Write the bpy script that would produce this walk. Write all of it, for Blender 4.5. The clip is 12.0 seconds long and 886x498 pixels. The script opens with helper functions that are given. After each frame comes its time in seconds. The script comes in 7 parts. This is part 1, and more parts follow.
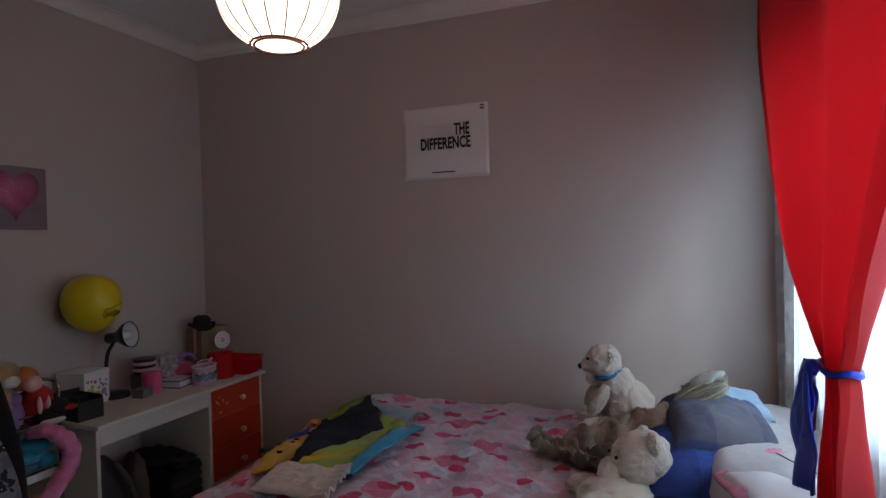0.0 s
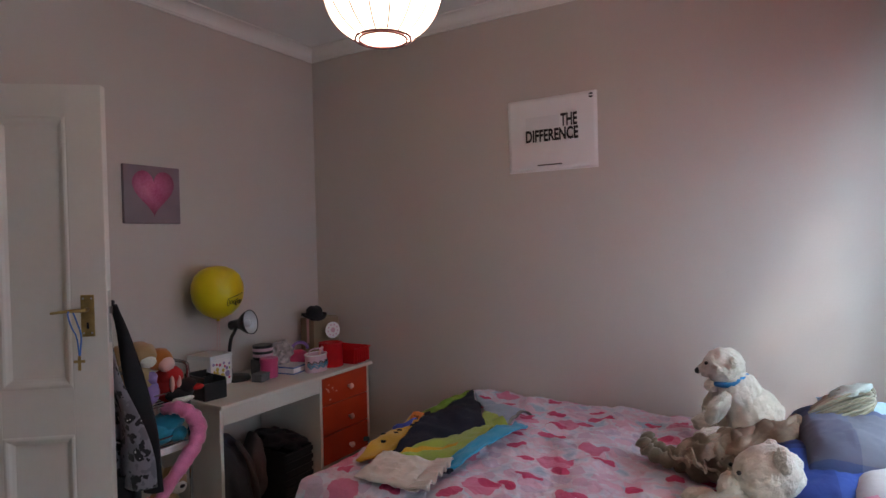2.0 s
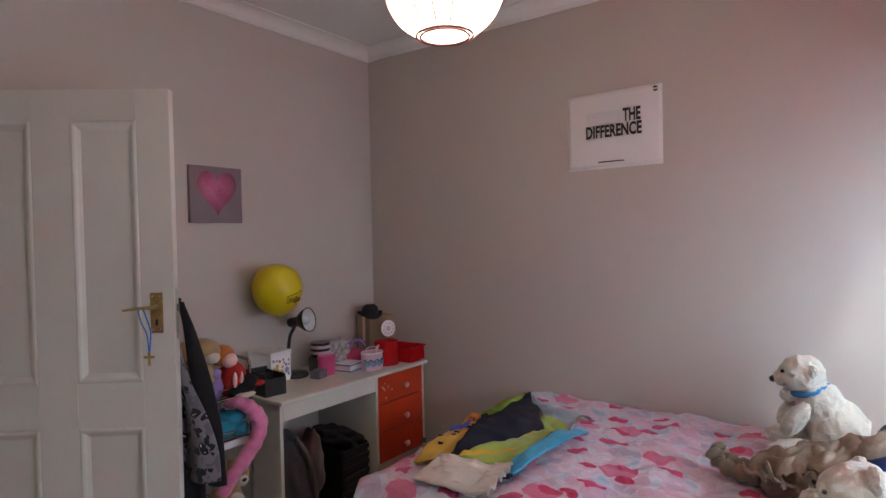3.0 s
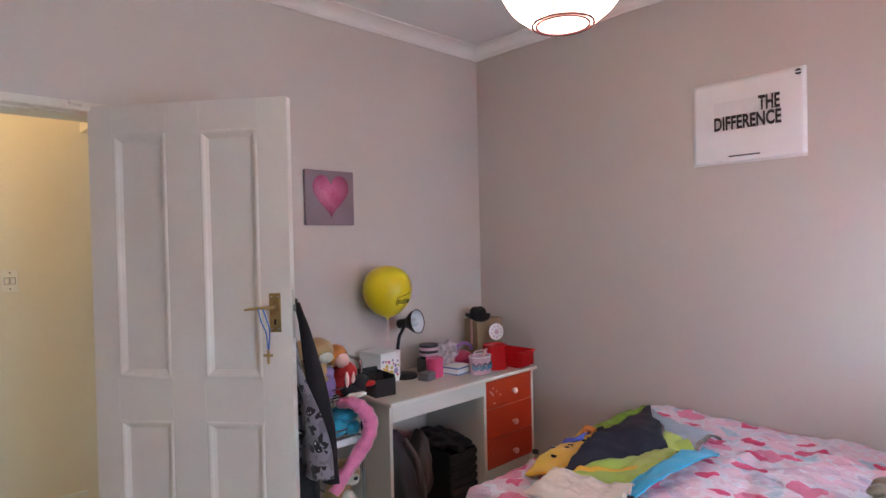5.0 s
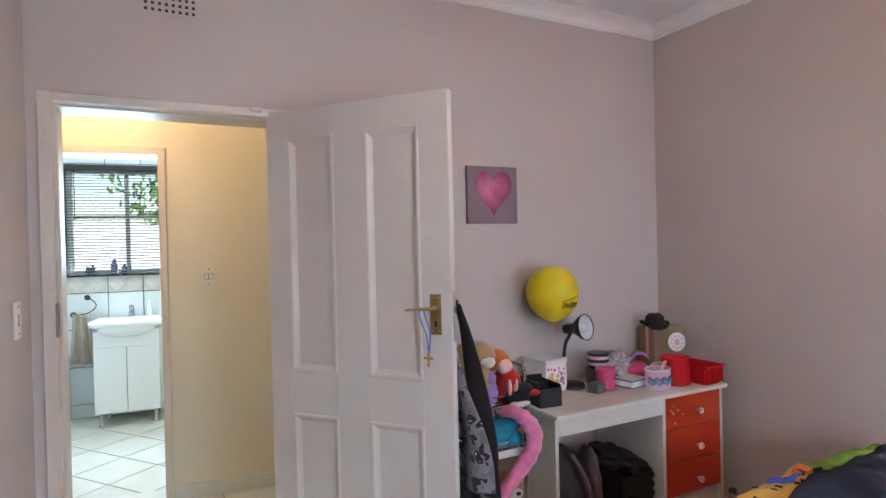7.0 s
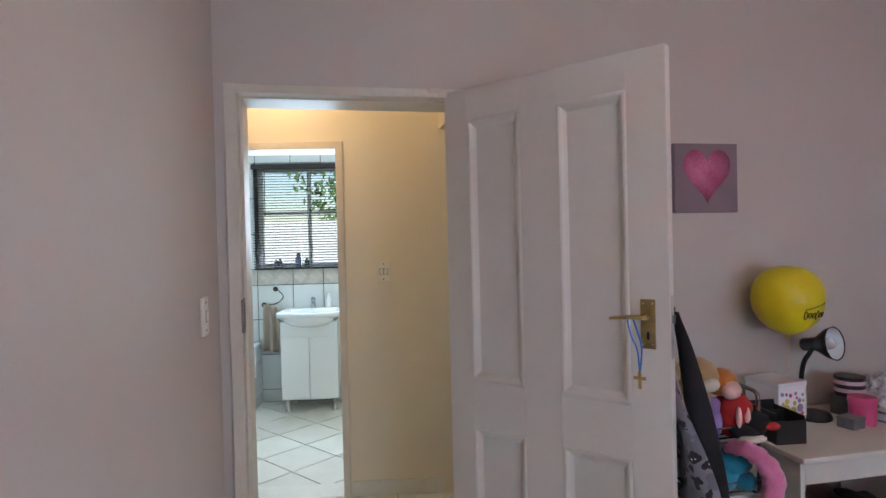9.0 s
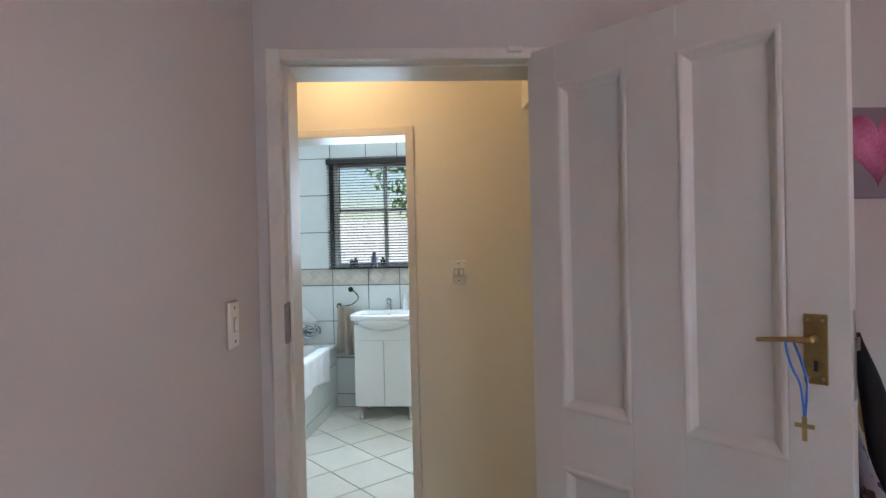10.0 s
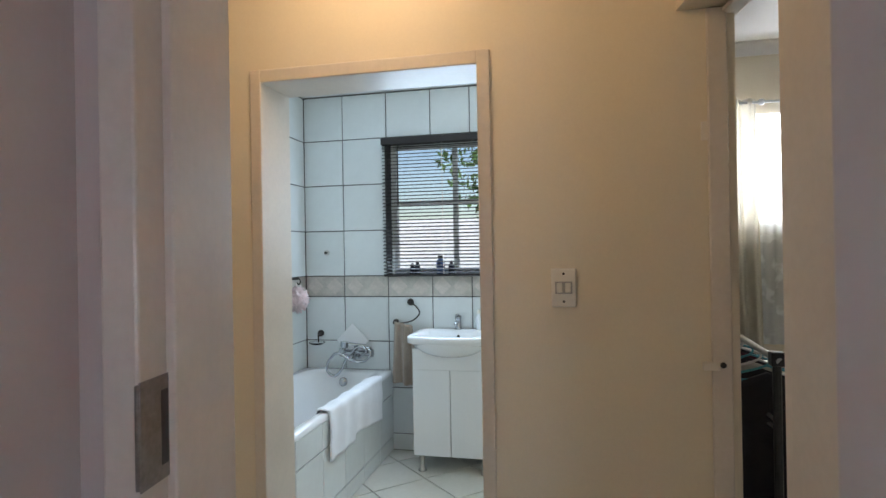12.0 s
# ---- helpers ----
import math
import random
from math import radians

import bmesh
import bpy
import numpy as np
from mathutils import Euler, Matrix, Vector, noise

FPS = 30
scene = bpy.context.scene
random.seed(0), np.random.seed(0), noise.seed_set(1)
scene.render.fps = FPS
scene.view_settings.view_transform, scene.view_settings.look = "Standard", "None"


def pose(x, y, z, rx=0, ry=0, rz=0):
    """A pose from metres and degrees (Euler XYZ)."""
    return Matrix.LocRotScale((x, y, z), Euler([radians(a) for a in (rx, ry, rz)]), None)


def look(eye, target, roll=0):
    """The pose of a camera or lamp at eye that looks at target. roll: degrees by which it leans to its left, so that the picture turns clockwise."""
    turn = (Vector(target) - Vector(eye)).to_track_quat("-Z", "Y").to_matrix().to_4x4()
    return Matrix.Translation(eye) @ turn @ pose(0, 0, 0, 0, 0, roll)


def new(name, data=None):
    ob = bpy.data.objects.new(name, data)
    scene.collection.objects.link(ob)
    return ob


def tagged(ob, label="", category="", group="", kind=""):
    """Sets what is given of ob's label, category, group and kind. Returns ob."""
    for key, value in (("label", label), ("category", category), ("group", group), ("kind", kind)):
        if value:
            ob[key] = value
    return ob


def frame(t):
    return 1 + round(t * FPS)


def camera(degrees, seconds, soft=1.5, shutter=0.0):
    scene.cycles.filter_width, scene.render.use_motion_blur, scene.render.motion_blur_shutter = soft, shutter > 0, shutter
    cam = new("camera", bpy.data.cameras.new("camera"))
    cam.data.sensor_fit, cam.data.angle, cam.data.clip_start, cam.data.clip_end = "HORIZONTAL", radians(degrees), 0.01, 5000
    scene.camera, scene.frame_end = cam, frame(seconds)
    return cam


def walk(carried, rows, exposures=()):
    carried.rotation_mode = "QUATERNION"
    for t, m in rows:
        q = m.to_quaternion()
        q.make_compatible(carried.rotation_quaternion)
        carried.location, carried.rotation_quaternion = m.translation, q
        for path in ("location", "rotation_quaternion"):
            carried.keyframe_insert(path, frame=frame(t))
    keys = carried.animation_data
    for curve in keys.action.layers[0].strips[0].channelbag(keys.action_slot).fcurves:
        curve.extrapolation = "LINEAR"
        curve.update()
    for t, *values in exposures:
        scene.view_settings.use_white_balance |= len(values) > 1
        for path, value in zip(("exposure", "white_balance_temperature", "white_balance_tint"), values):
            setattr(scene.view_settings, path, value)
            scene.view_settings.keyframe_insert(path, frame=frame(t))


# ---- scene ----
cam = camera(74.83, 12.0)
# seconds, x, y, z, yaw, pitch, lean
PATH = [
    (0, 0.000, -0.007, 1.457, 20.79, -0.81, -1.54),
    (0.5, 0.007, -0.003, 1.455, 23.53, -0.83, -1.41),
    (1, 0.010, 0.005, 1.454, 26.10, -0.83, -1.38),
    (1.5, 0.004, 0.020, 1.452, 28.66, -0.94, -1.40),
    (2, -0.007, 0.034, 1.447, 31.25, -0.91, -1.32),
    (2.5, -0.028, 0.043, 1.455, 33.89, -1.05, -1.32),
    (3, -0.051, 0.048, 1.458, 36.29, -1.08, -1.24),
    (5, -0.119, 0.091, 1.466, 46.61, -0.82, -1.29),
    (5.5, -0.147, 0.119, 1.473, 49.94, -0.62, -1.26),
    (6, -0.180, 0.147, 1.478, 53.80, -0.65, -1.32),
    (6.5, -0.215, 0.182, 1.468, 58.30, -0.54, -1.36),
    (7, -0.263, 0.190, 1.463, 62.65, -0.49, -1.32),
    (7.5, -0.323, 0.178, 1.465, 66.70, -0.56, -1.33),
    (9.3, -0.705, 0.214, 1.465, 81.05, -0.57, -1.47),
    (9.5, -0.785, 0.241, 1.458, 82.87, -0.47, -1.51),
    (10, -0.997, 0.289, 1.445, 86.83, -0.42, -1.33),
    (10.5, -1.232, 0.322, 1.427, 89.14, -0.42, -1.24),
    (11, -1.537, 0.344, 1.437, 90.95, -0.42, -1.22),
    (11.5, -1.846, 0.335, 1.424, 92.42, -0.07, -1.10),
    (12, -2.150, 0.304, 1.423, 94.55, 0.18, -0.96),
]
EXPOSURES = [(0.0, -1.32, 6600, 11), (1.0, -0.86, 6650, 10), (2.5, -0.12, 6800, 10), (3.0, 0.10, 6800, 10), (5.0, 0.88, 6450, 9), (5.5, 0.98, 6400, 8), (7.5, 0.90, 6350, 9), (9.5, 0.25, 6400, 11), (10.0, 0.22, 6400, 12), (11.0, 0.19, 6400, 14), (12.0, -0.02, 6400, 14)]


def eye_pose(x, y, z, yaw, pitch, lean):
    return pose(x, y, z, 90 + pitch, 0, yaw) @ pose(0, 0, 0, 0, 0, lean)


walk(cam, [(row[0], eye_pose(*row[1:])) for row in PATH], EXPOSURES)

# ---- world and lights ----
world = bpy.data.worlds.new("world")
scene.world = world
world.use_nodes = True
sky = world.node_tree.nodes.new("ShaderNodeTexSky")
sky.sky_type, sky.sun_disc = "NISHITA", False
sky.sun_elevation, sky.sun_rotation = radians(32), radians(135)
background = world.node_tree.nodes["Background"]
world.node_tree.links.new(sky.outputs["Color"], background.inputs["Color"])
background.inputs["Strength"].default_value = 0.15

sun = new("sun", bpy.data.lights.new("sun", "SUN"))
sun.data.energy, sun.data.angle, sun.data.color = 4.6, radians(8), (1.0, 0.99, 0.97)
sun.matrix_world = look((20, -20, 17.6), (0, 0, 0))


def window_light(name, eye, target, width, height, watts, colour):
    lamp = new(name, bpy.data.lights.new(name, "AREA"))
    lamp.data.shape, lamp.data.size, lamp.data.size_y = "RECTANGLE", width, height
    lamp.data.energy, lamp.data.color = watts, colour
    lamp.matrix_world = look(eye, target)
    return lamp


# area lamps stand in for window daylight, the bathroom's in front of its blind
window_light("daylight_bedroom", (0.80, 1.71, 1.50), (0, 1.71, 1.22), 1.76, 1.10, 82, (0.54, 0.79, 1.0))
window_light("daylight_bathroom", (-6.195, 0.0, 1.74), (0, 0.0, 1.3), 0.84, 0.92, 31, (0.62, 0.82, 1.0))
window_light("daylight_dressing_room", (-6.42, 2.37, 1.94), (0, 2.37, 1.5), 1.22, 0.64, 38, (0.92, 0.96, 1.0))


def bulb(name, place, watts, colour, radius):
    lamp = new(name, bpy.data.lights.new(name, "POINT"))
    lamp.data.energy, lamp.data.color, lamp.data.shadow_soft_size = watts, colour, radius
    lamp.location = place
    return lamp


bulb("passage_bulb", (-3.62, -0.12, 2.42), 8.2, (1.0, 0.69, 0.38), 0.04)
bulb("bathroom_bulb", (-5.25, 0.30, 2.44), 3.2, (0.80, 0.92, 1.0), 0.07)

# ---- materials ----
def shader(name):
    m = bpy.data.materials.new(name)
    m.use_nodes = True
    return m, m.node_tree.nodes, m.node_tree.links, m.node_tree.nodes["Principled BSDF"]


def coords(nodes, links, scale=(1, 1, 1), kind="Object"):
    tc, mp = nodes.new("ShaderNodeTexCoord"), nodes.new("ShaderNodeMapping")
    mp.inputs["Scale"].default_value = scale
    links.new(tc.outputs[kind], mp.inputs["Vector"])
    return mp.outputs["Vector"]


def noise_tex(nodes, links, vec, scale, detail=4, rough=0.55, distortion=0.0):
    n = nodes.new("ShaderNodeTexNoise")
    n.inputs["Scale"].default_value, n.inputs["Detail"].default_value = scale, detail
    n.inputs["Roughness"].default_value, n.inputs["Distortion"].default_value = rough, distortion
    links.new(vec, n.inputs["Vector"])
    return n.outputs["Fac"]


def ramp(nodes, links, fac, stops, constant=False):
    r = nodes.new("ShaderNodeValToRGB")
    r.color_ramp.interpolation = "CONSTANT" if constant else "LINEAR"
    while len(r.color_ramp.elements) < len(stops):
        r.color_ramp.elements.new(0.5)
    for e, (p, c) in zip(r.color_ramp.elements, stops):
        e.position, e.color = p, (*c, 1) if len(c) == 3 else c
    links.new(fac, r.inputs["Fac"])
    return r.outputs["Color"]


def mix(nodes, links, fac, a, b, mode="MIX"):
    m = nodes.new("ShaderNodeMix")
    m.data_type, m.blend_type = "RGBA", mode
    for socket, v in (("Factor", fac), ("A", a), ("B", b)):
        s = next(i for i in m.inputs if i.name == socket and (socket == "Factor" and i.type == "VALUE" or socket != "Factor" and i.type == "RGBA"))
        if isinstance(v, (int, float)):
            s.default_value = v
        elif isinstance(v, tuple):
            s.default_value = (*v, 1)
        else:
            links.new(v, s)
    return next(o for o in m.outputs if o.type == "RGBA")


def bump(nodes, links, height, bsdf, strength, distance):
    b = nodes.new("ShaderNodeBump")
    b.inputs["Strength"].default_value, b.inputs["Distance"].default_value = strength, distance
    links.new(height, b.inputs["Height"])
    links.new(b.outputs["Normal"], bsdf.inputs["Normal"])


def shade(c, k):
    return tuple(min(1.0, v * k) for v in c)


def surface(name, colour, rough=0.6, metal=0.0, var=0.10, big=2.0, grain=60.0, relief=0.15, depth=0.002, spread=0.0, sheen=0.0, coat=0.0):
    """A plain surface with soft stains, fine grain and relief, and piece-by-piece variation (spread)."""
    m, n, l, b = shader(name)
    v = coords(n, l)
    stain = noise_tex(n, l, v, big, 3)
    fine = noise_tex(n, l, v, grain, 4, 0.65)
    col = ramp(n, l, stain, [(0.25, shade(colour, 1 - var)), (0.75, shade(colour, 1 + var * 0.6))])
    col = mix(n, l, 0.25, col, ramp(n, l, fine, [(0.3, shade(colour, 1 - var * 1.6)), (0.7, shade(colour, 1 + var))]))
    if spread:
        info = n.new("ShaderNodeObjectInfo")
        col = mix(n, l, 1.0, col, ramp(n, l, info.outputs["Random"], [(0, (1 - spread,) * 3), (1, (1, 1, 1))]), "MULTIPLY")
    l.new(col, b.inputs["Base Color"])
    b.inputs["Metallic"].default_value = metal
    l.new(ramp(n, l, fine, [(0.2, (max(0.03, rough - 0.03),) * 3), (0.8, (min(1, rough + 0.03),) * 3)]), b.inputs["Roughness"])
    b.inputs["Sheen Weight"].default_value = sheen
    b.inputs["Coat Weight"].default_value = coat
    if relief:
        bump(n, l, fine, b, relief, depth)
    return m


WALL = surface("beige_wall_paint", (0.555, 0.494, 0.460), 0.62, var=0.05, big=1.3, grain=130, relief=0.25, depth=0.001)
CREAM = surface("cream_wall_paint", (0.76, 0.685, 0.545), 0.6, var=0.06, big=1.5, grain=110, relief=0.3, depth=0.001)
CEILING = surface("white_ceiling_paint", (0.74, 0.73, 0.72), 0.8, var=0.04, big=1.0, grain=90, relief=0.2, depth=0.001)
CORNICE = surface("white_cornice", (0.78, 0.76, 0.74), 0.7, var=0.04)
DOOR = surface("cream_door_enamel", (0.67, 0.625, 0.585), 0.48, var=0.05, big=2.5, grain=45, relief=0.12, depth=0.0012)
FRAME = surface("cream_frame_enamel", (0.68, 0.62, 0.54), 0.42, var=0.10, big=5, grain=60, relief=0.15, depth=0.001)
TILE = surface("white_wall_tile", (0.72, 0.76, 0.76), 0.16, var=0.05, big=5, grain=25, relief=0.05, depth=0.001, spread=0.05)
BORDER = surface("grey_beige_border_tile", (0.56, 0.53, 0.48), 0.3, var=0.25, big=9, grain=60, relief=0.3, depth=0.003, spread=0.1)
GROUT = surface("dark_grout", (0.10, 0.10, 0.10), 0.9, var=0.3, grain=90)
FLOOR_TILE = surface("pale_floor_tile", (0.80, 0.79, 0.73), 0.22, var=0.08, big=6, grain=40, relief=0.08, depth=0.001, spread=0.08)
FLOOR_GROUT = surface("brown_floor_grout", (0.20, 0.18, 0.14), 0.9, var=0.3, grain=90)
CERAMIC = surface("white_ceramic", (0.82, 0.83, 0.84), 0.12, var=0.02, relief=0.0)
GLOSS_WHITE = surface("white_gloss_board", (0.80, 0.82, 0.84), 0.18, var=0.03, relief=0.03)
CHROME = surface("chrome", (0.42, 0.43, 0.45), 0.14, metal=1.0, var=0.05, relief=0.0)
STEEL = surface("brushed_steel", (0.55, 0.54, 0.52), 0.35, metal=1.0, var=0.15, grain=150)
BRASS = surface("worn_brass", (0.46, 0.33, 0.14), 0.36, metal=1.0, var=0.3, big=25, grain=120)
TARNISHED = surface("tarnished_steel", (0.30, 0.27, 0.25), 0.5, metal=0.7, var=0.3, big=30, grain=120)
IRON = surface("dark_iron", (0.05, 0.045, 0.04), 0.45, metal=0.6, var=0.2)
PLASTIC = surface("cream_switch_plastic", (0.78, 0.74, 0.66), 0.35, var=0.03, relief=0.0)
BLACK = surface("black_plastic", (0.018, 0.018, 0.02), 0.35, var=0.2, relief=0.0)
BLACK_CLOTH = surface("black_cloth", (0.016, 0.014, 0.018), 0.95, var=0.3, big=12, grain=200, relief=0.4, sheen=0.03)
BOARD = surface("white_melamine_board", (0.66, 0.62, 0.56), 0.4, var=0.06, big=3, grain=80, relief=0.06)
ORANGE = surface("orange_red_drawer_paint", (0.50, 0.040, 0.010), 0.3, var=0.14, big=6, grain=70, relief=0.0)
KNOB = surface("pale_pink_wooden_knob", (0.75, 0.45, 0.42), 0.35, var=0.06)
YELLOW = surface("yellow_balloon_rubber", (0.74, 0.58, 0.012), 0.3, var=0.04, relief=0.0)
RED_PLASTIC = surface("red_plastic", (0.52, 0.012, 0.016), 0.25, var=0.08, relief=0.0)
WHITE = surface("white_paper", (0.80, 0.78, 0.79), 0.7, var=0.04, grain=180, relief=0.1)
INK = surface("black_ink", (0.012, 0.012, 0.014), 0.6, var=0.1, relief=0.0)
SWITCH_GREY = surface("grey_switch_plastic", (0.42, 0.40, 0.37), 0.4, var=0.05, relief=0.0)
GREY_INK = surface("pale_grey_ink", (0.73, 0.715, 0.73), 0.7, var=0.03, relief=0.0)

# ---- mesh tools ----
def finish(name, bm, material, parent=None, label="", smooth=False, m=None):
    mesh = bpy.data.meshes.new(name)
    bmesh.ops.recalc_face_normals(bm, faces=bm.faces)
    bm.to_mesh(mesh)
    bm.free()
    for f in mesh.polygons:
        f.use_smooth = smooth
    mesh.materials.append(material)
    ob = new(name, mesh)
    if m is not None:
        ob.matrix_world = m
    if parent is not None:
        ob.parent = parent
    if label:
        tagged(ob, label)
    return ob


def part(name, bm, material, parent, label="", smooth=False, m=None):
    return finish(name, bm, material, parent, label, smooth, m)


def thing(name, label, category, m=None, group="", kind=""):
    ob = new(name)
    ob.empty_display_size = 0.05
    if m is not None:
        ob.matrix_world = m
    return tagged(ob, label, category, group, kind)


def box(bm, x0, x1, y0, y1, z0, z1, bevel=0.0, segments=2):
    made = bmesh.ops.create_cube(bm, size=1)
    vs = made["verts"]
    for v in vs:
        v.co = Vector((x0 + (v.co.x + 0.5) * (x1 - x0), y0 + (v.co.y + 0.5) * (y1 - y0), z0 + (v.co.z + 0.5) * (z1 - z0)))
    if bevel:
        es = list({e for v in vs for e in v.link_edges})
        bmesh.ops.bevel(bm, geom=es, offset=bevel, segments=segments, profile=0.5, affect="EDGES")
    return bm


def boxes(*rows, bevel=0.0, segments=2):
    bm = bmesh.new()
    for r in rows:
        box(bm, *r, bevel=bevel, segments=segments)
    return bm


def lathe(profile, segments=24, arc=1.0):
    """A turned body about z from (radius, height) pairs."""
    bm = bmesh.new()
    rings = []
    for r, z in profile:
        if r < 1e-5:
            rings.append([bm.verts.new((0, 0, z))])
        else:
            rings.append([bm.verts.new((r * math.cos(2 * math.pi * arc * i / segments), r * math.sin(2 * math.pi * arc * i / segments), z)) for i in range(segments)])
    for a, b in zip(rings, rings[1:]):
        for i in range(segments if arc == 1.0 else segments - 1):
            j = (i + 1) % segments
            loop = [a[i % len(a)], a[j % len(a)], b[j % len(b)], b[i % len(b)]]
            loop = list(dict.fromkeys(loop))
            if len(loop) > 2:
                bm.faces.new(loop)
    return bm


def rod(bm, a, b, r0, r1=None, sides=10):
    """A round bar between two points."""
    a, b = Vector(a), Vector(b)
    r1 = r0 if r1 is None else r1
    turn = (b - a).to_track_quat("Z", "Y").to_matrix()
    rings = []
    for p, r in ((a, r0), (b, r1)):
        rings.append([bm.verts.new(p + turn @ Vector((r * math.cos(2 * math.pi * i / sides), r * math.sin(2 * math.pi * i / sides), 0))) for i in range(sides)])
    for i in range(sides):
        j = (i + 1) % sides
        bm.faces.new((rings[0][i], rings[0][j], rings[1][j], rings[1][i]))
    bm.faces.new(rings[0][::-1])
    bm.faces.new(rings[1])
    return bm


def tube(points, radius, sides=8, bm=None):
    """A bent tube along points; radius is a number or a function of 0..1."""
    bm = bm or bmesh.new()
    pts = [Vector(p) for p in points]
    rings = []
    side = None
    for k, p in enumerate(pts):
        t = (pts[min(k + 1, len(pts) - 1)] - pts[max(k - 1, 0)]).normalized()
        if side is None:
            side = t.orthogonal().normalized()
        side = (side - t * side.dot(t)).normalized()
        up = t.cross(side)
        r = radius(k / (len(pts) - 1)) if callable(radius) else radius
        rings.append([bm.verts.new(p + (side * math.cos(2 * math.pi * i / sides) + up * math.sin(2 * math.pi * i / sides)) * r) for i in range(sides)])
    for a, b in zip(rings, rings[1:]):
        for i in range(sides):
            j = (i + 1) % sides
            bm.faces.new((a[i], a[j], b[j], b[i]))
    bm.faces.new(rings[0][::-1])
    bm.faces.new(rings[-1])
    return bm


def curve_points(ctrl, steps=8):
    """A smooth line through control points."""
    c = [Vector(p) for p in ctrl]
    c = [c[0] * 2 - c[1]] + c + [c[-1] * 2 - c[-2]]
    out = []
    for k in range(1, len(c) - 2):
        for s in range(steps):
            t = s / steps
            p0, p1, p2, p3 = c[k - 1:k + 3]
            out.append(0.5 * ((2 * p1) + (p2 - p0) * t + (2 * p0 - 5 * p1 + 4 * p2 - p3) * t * t + (3 * p1 - p0 - 3 * p2 + p3) * t ** 3))
    return out + [c[-2]]


def sheet(fn, nu, nv, thickness=0.0):
    """A cloth grid: fn(u, v) gives a place for u and v in 0..1; thickness closes it to a slab along z or the normal."""
    bm = bmesh.new()
    grid = [[bm.verts.new(fn(i / nu, j / nv)) for j in range(nv + 1)] for i in range(nu + 1)]
    for i in range(nu):
        for j in range(nv):
            bm.faces.new((grid[i][j], grid[i + 1][j], grid[i + 1][j + 1], grid[i][j + 1]))
    if thickness:
        bmesh.ops.recalc_face_normals(bm, faces=bm.faces)
        bmesh.ops.solidify(bm, geom=list(bm.faces), thickness=thickness)
    return bm


def blob(centre, radii, rough=0.0, freq=6.0, m=None, detail=3, bm=None):
    """A soft rounded lump with an uneven skin."""
    bm = bm or bmesh.new()
    vs = bmesh.ops.create_icosphere(bm, subdivisions=detail, radius=1)["verts"]
    c, r = Vector(centre), Vector(radii)
    for v in vs:
        k = 1 + rough * noise.noise(v.co * freq + c * 13)
        p = Vector((v.co.x * r.x, v.co.y * r.y, v.co.z * r.z)) * k
        v.co = c + (m.to_3x3() @ p if m is not None else p)
    return bm


def structure(ob, label, category="wall"):
    return tagged(ob, label, category, kind="structure")

# ---- the shell ----
XW, XE, YN, ZC = -2.79, 0.53, 2.961, 2.735      # door wall, window wall, poster wall, ceiling
XB, XC = -3.015, -4.058                          # passage side of the door wall, far wall of the passage
XT, YT = -6.26, -1.07                           # bathroom tile faces
YS = -0.175                                      # wall with the light switch
# the passage wall, the bathroom and the far room stand at an angle to the bedroom
WING = pose(XC, -0.09, 0, 0, 0, -8) @ pose(-XC, 0.09, 0)
BATH = WING @ pose(0.05, -0.30, 0)
FAR_ROOM = WING @ pose(-0.20, -0.27, 0)


def placed(m, ob):
    """Turns a thing of the wing with its room."""
    ob.matrix_world = m @ ob.matrix_basis




def wall(name, rows, material, label):
    return structure(finish(name, boxes(*rows), material), label)


wall("wall_west", [(XB, XW, -0.40, -0.132, 0, 2.9), (XB, XW, 0.764, 3.2, 0, 2.9), (XB, XW, -0.132, 0.764, 2.045, 2.9)], WALL,
     "beige painted bedroom wall with a door opening")
wall("wall_north", [(XW, 0.85, YN, 3.2, 0, 2.9)], WALL, "beige painted bedroom wall behind the bed")
wall("wall_south", [(XW, -1.30, YS - 0.22, YS, 0, 2.9), (-1.52, -1.30, -1.3, YS - 0.22, 0, 2.9), (-1.30, 0.85, -1.52, -1.3, 0, 2.9)], WALL,
     "beige painted wall with a light switch")
wall("wall_east", [(XE, 0.80, -1.3, 0.80, 0, 2.9), (XE, 0.80, 2.62, YN, 0, 2.9), (XE, 0.80, 0.80, 2.62, 0, 0.92), (XE, 0.80, 0.80, 2.62, 2.12, 2.9)], WALL,
     "beige painted window wall beside the bed")
structure(finish("ceiling", boxes((XW, XE, -1.3, YN, ZC, ZC + 0.1)), CEILING), "flat white painted bedroom ceiling", "ceiling")
structure(finish("floor", boxes((XW, XE, -1.3, YN, -0.1, 0.0)), FLOOR_TILE), "pale tiled bedroom floor", "floor")


def cornice(name, p, q, inward, material=CORNICE):
    """A coved cornice from p to q along the top of a wall."""
    p, q, inward = Vector(p), Vector(q), Vector(inward)
    profile = [(0, 0), (0.012, 0), (0.014, 0.010)]
    for k in range(9):
        a = k / 8 * math.pi / 2
        profile.append((0.075 - 0.058 * math.cos(a), 0.012 + 0.055 * math.sin(a)))
    profile += [(0.082, 0.068), (0.082, 0.0745), (0, 0.0745)]
    bm = bmesh.new()
    ends = [[bm.verts.new(e + inward * d + Vector((0, 0, h))) for d, h in profile] for e in (p, q)]
    for i in range(len(profile)):
        j = (i + 1) % len(profile)
        bm.faces.new((ends[0][i], ends[0][j], ends[1][j], ends[1][i]))
    for e in ends:
        bm.faces.new(e)
    return structure(finish(name, bm, material), "white moulded plaster cornice", "cornice")


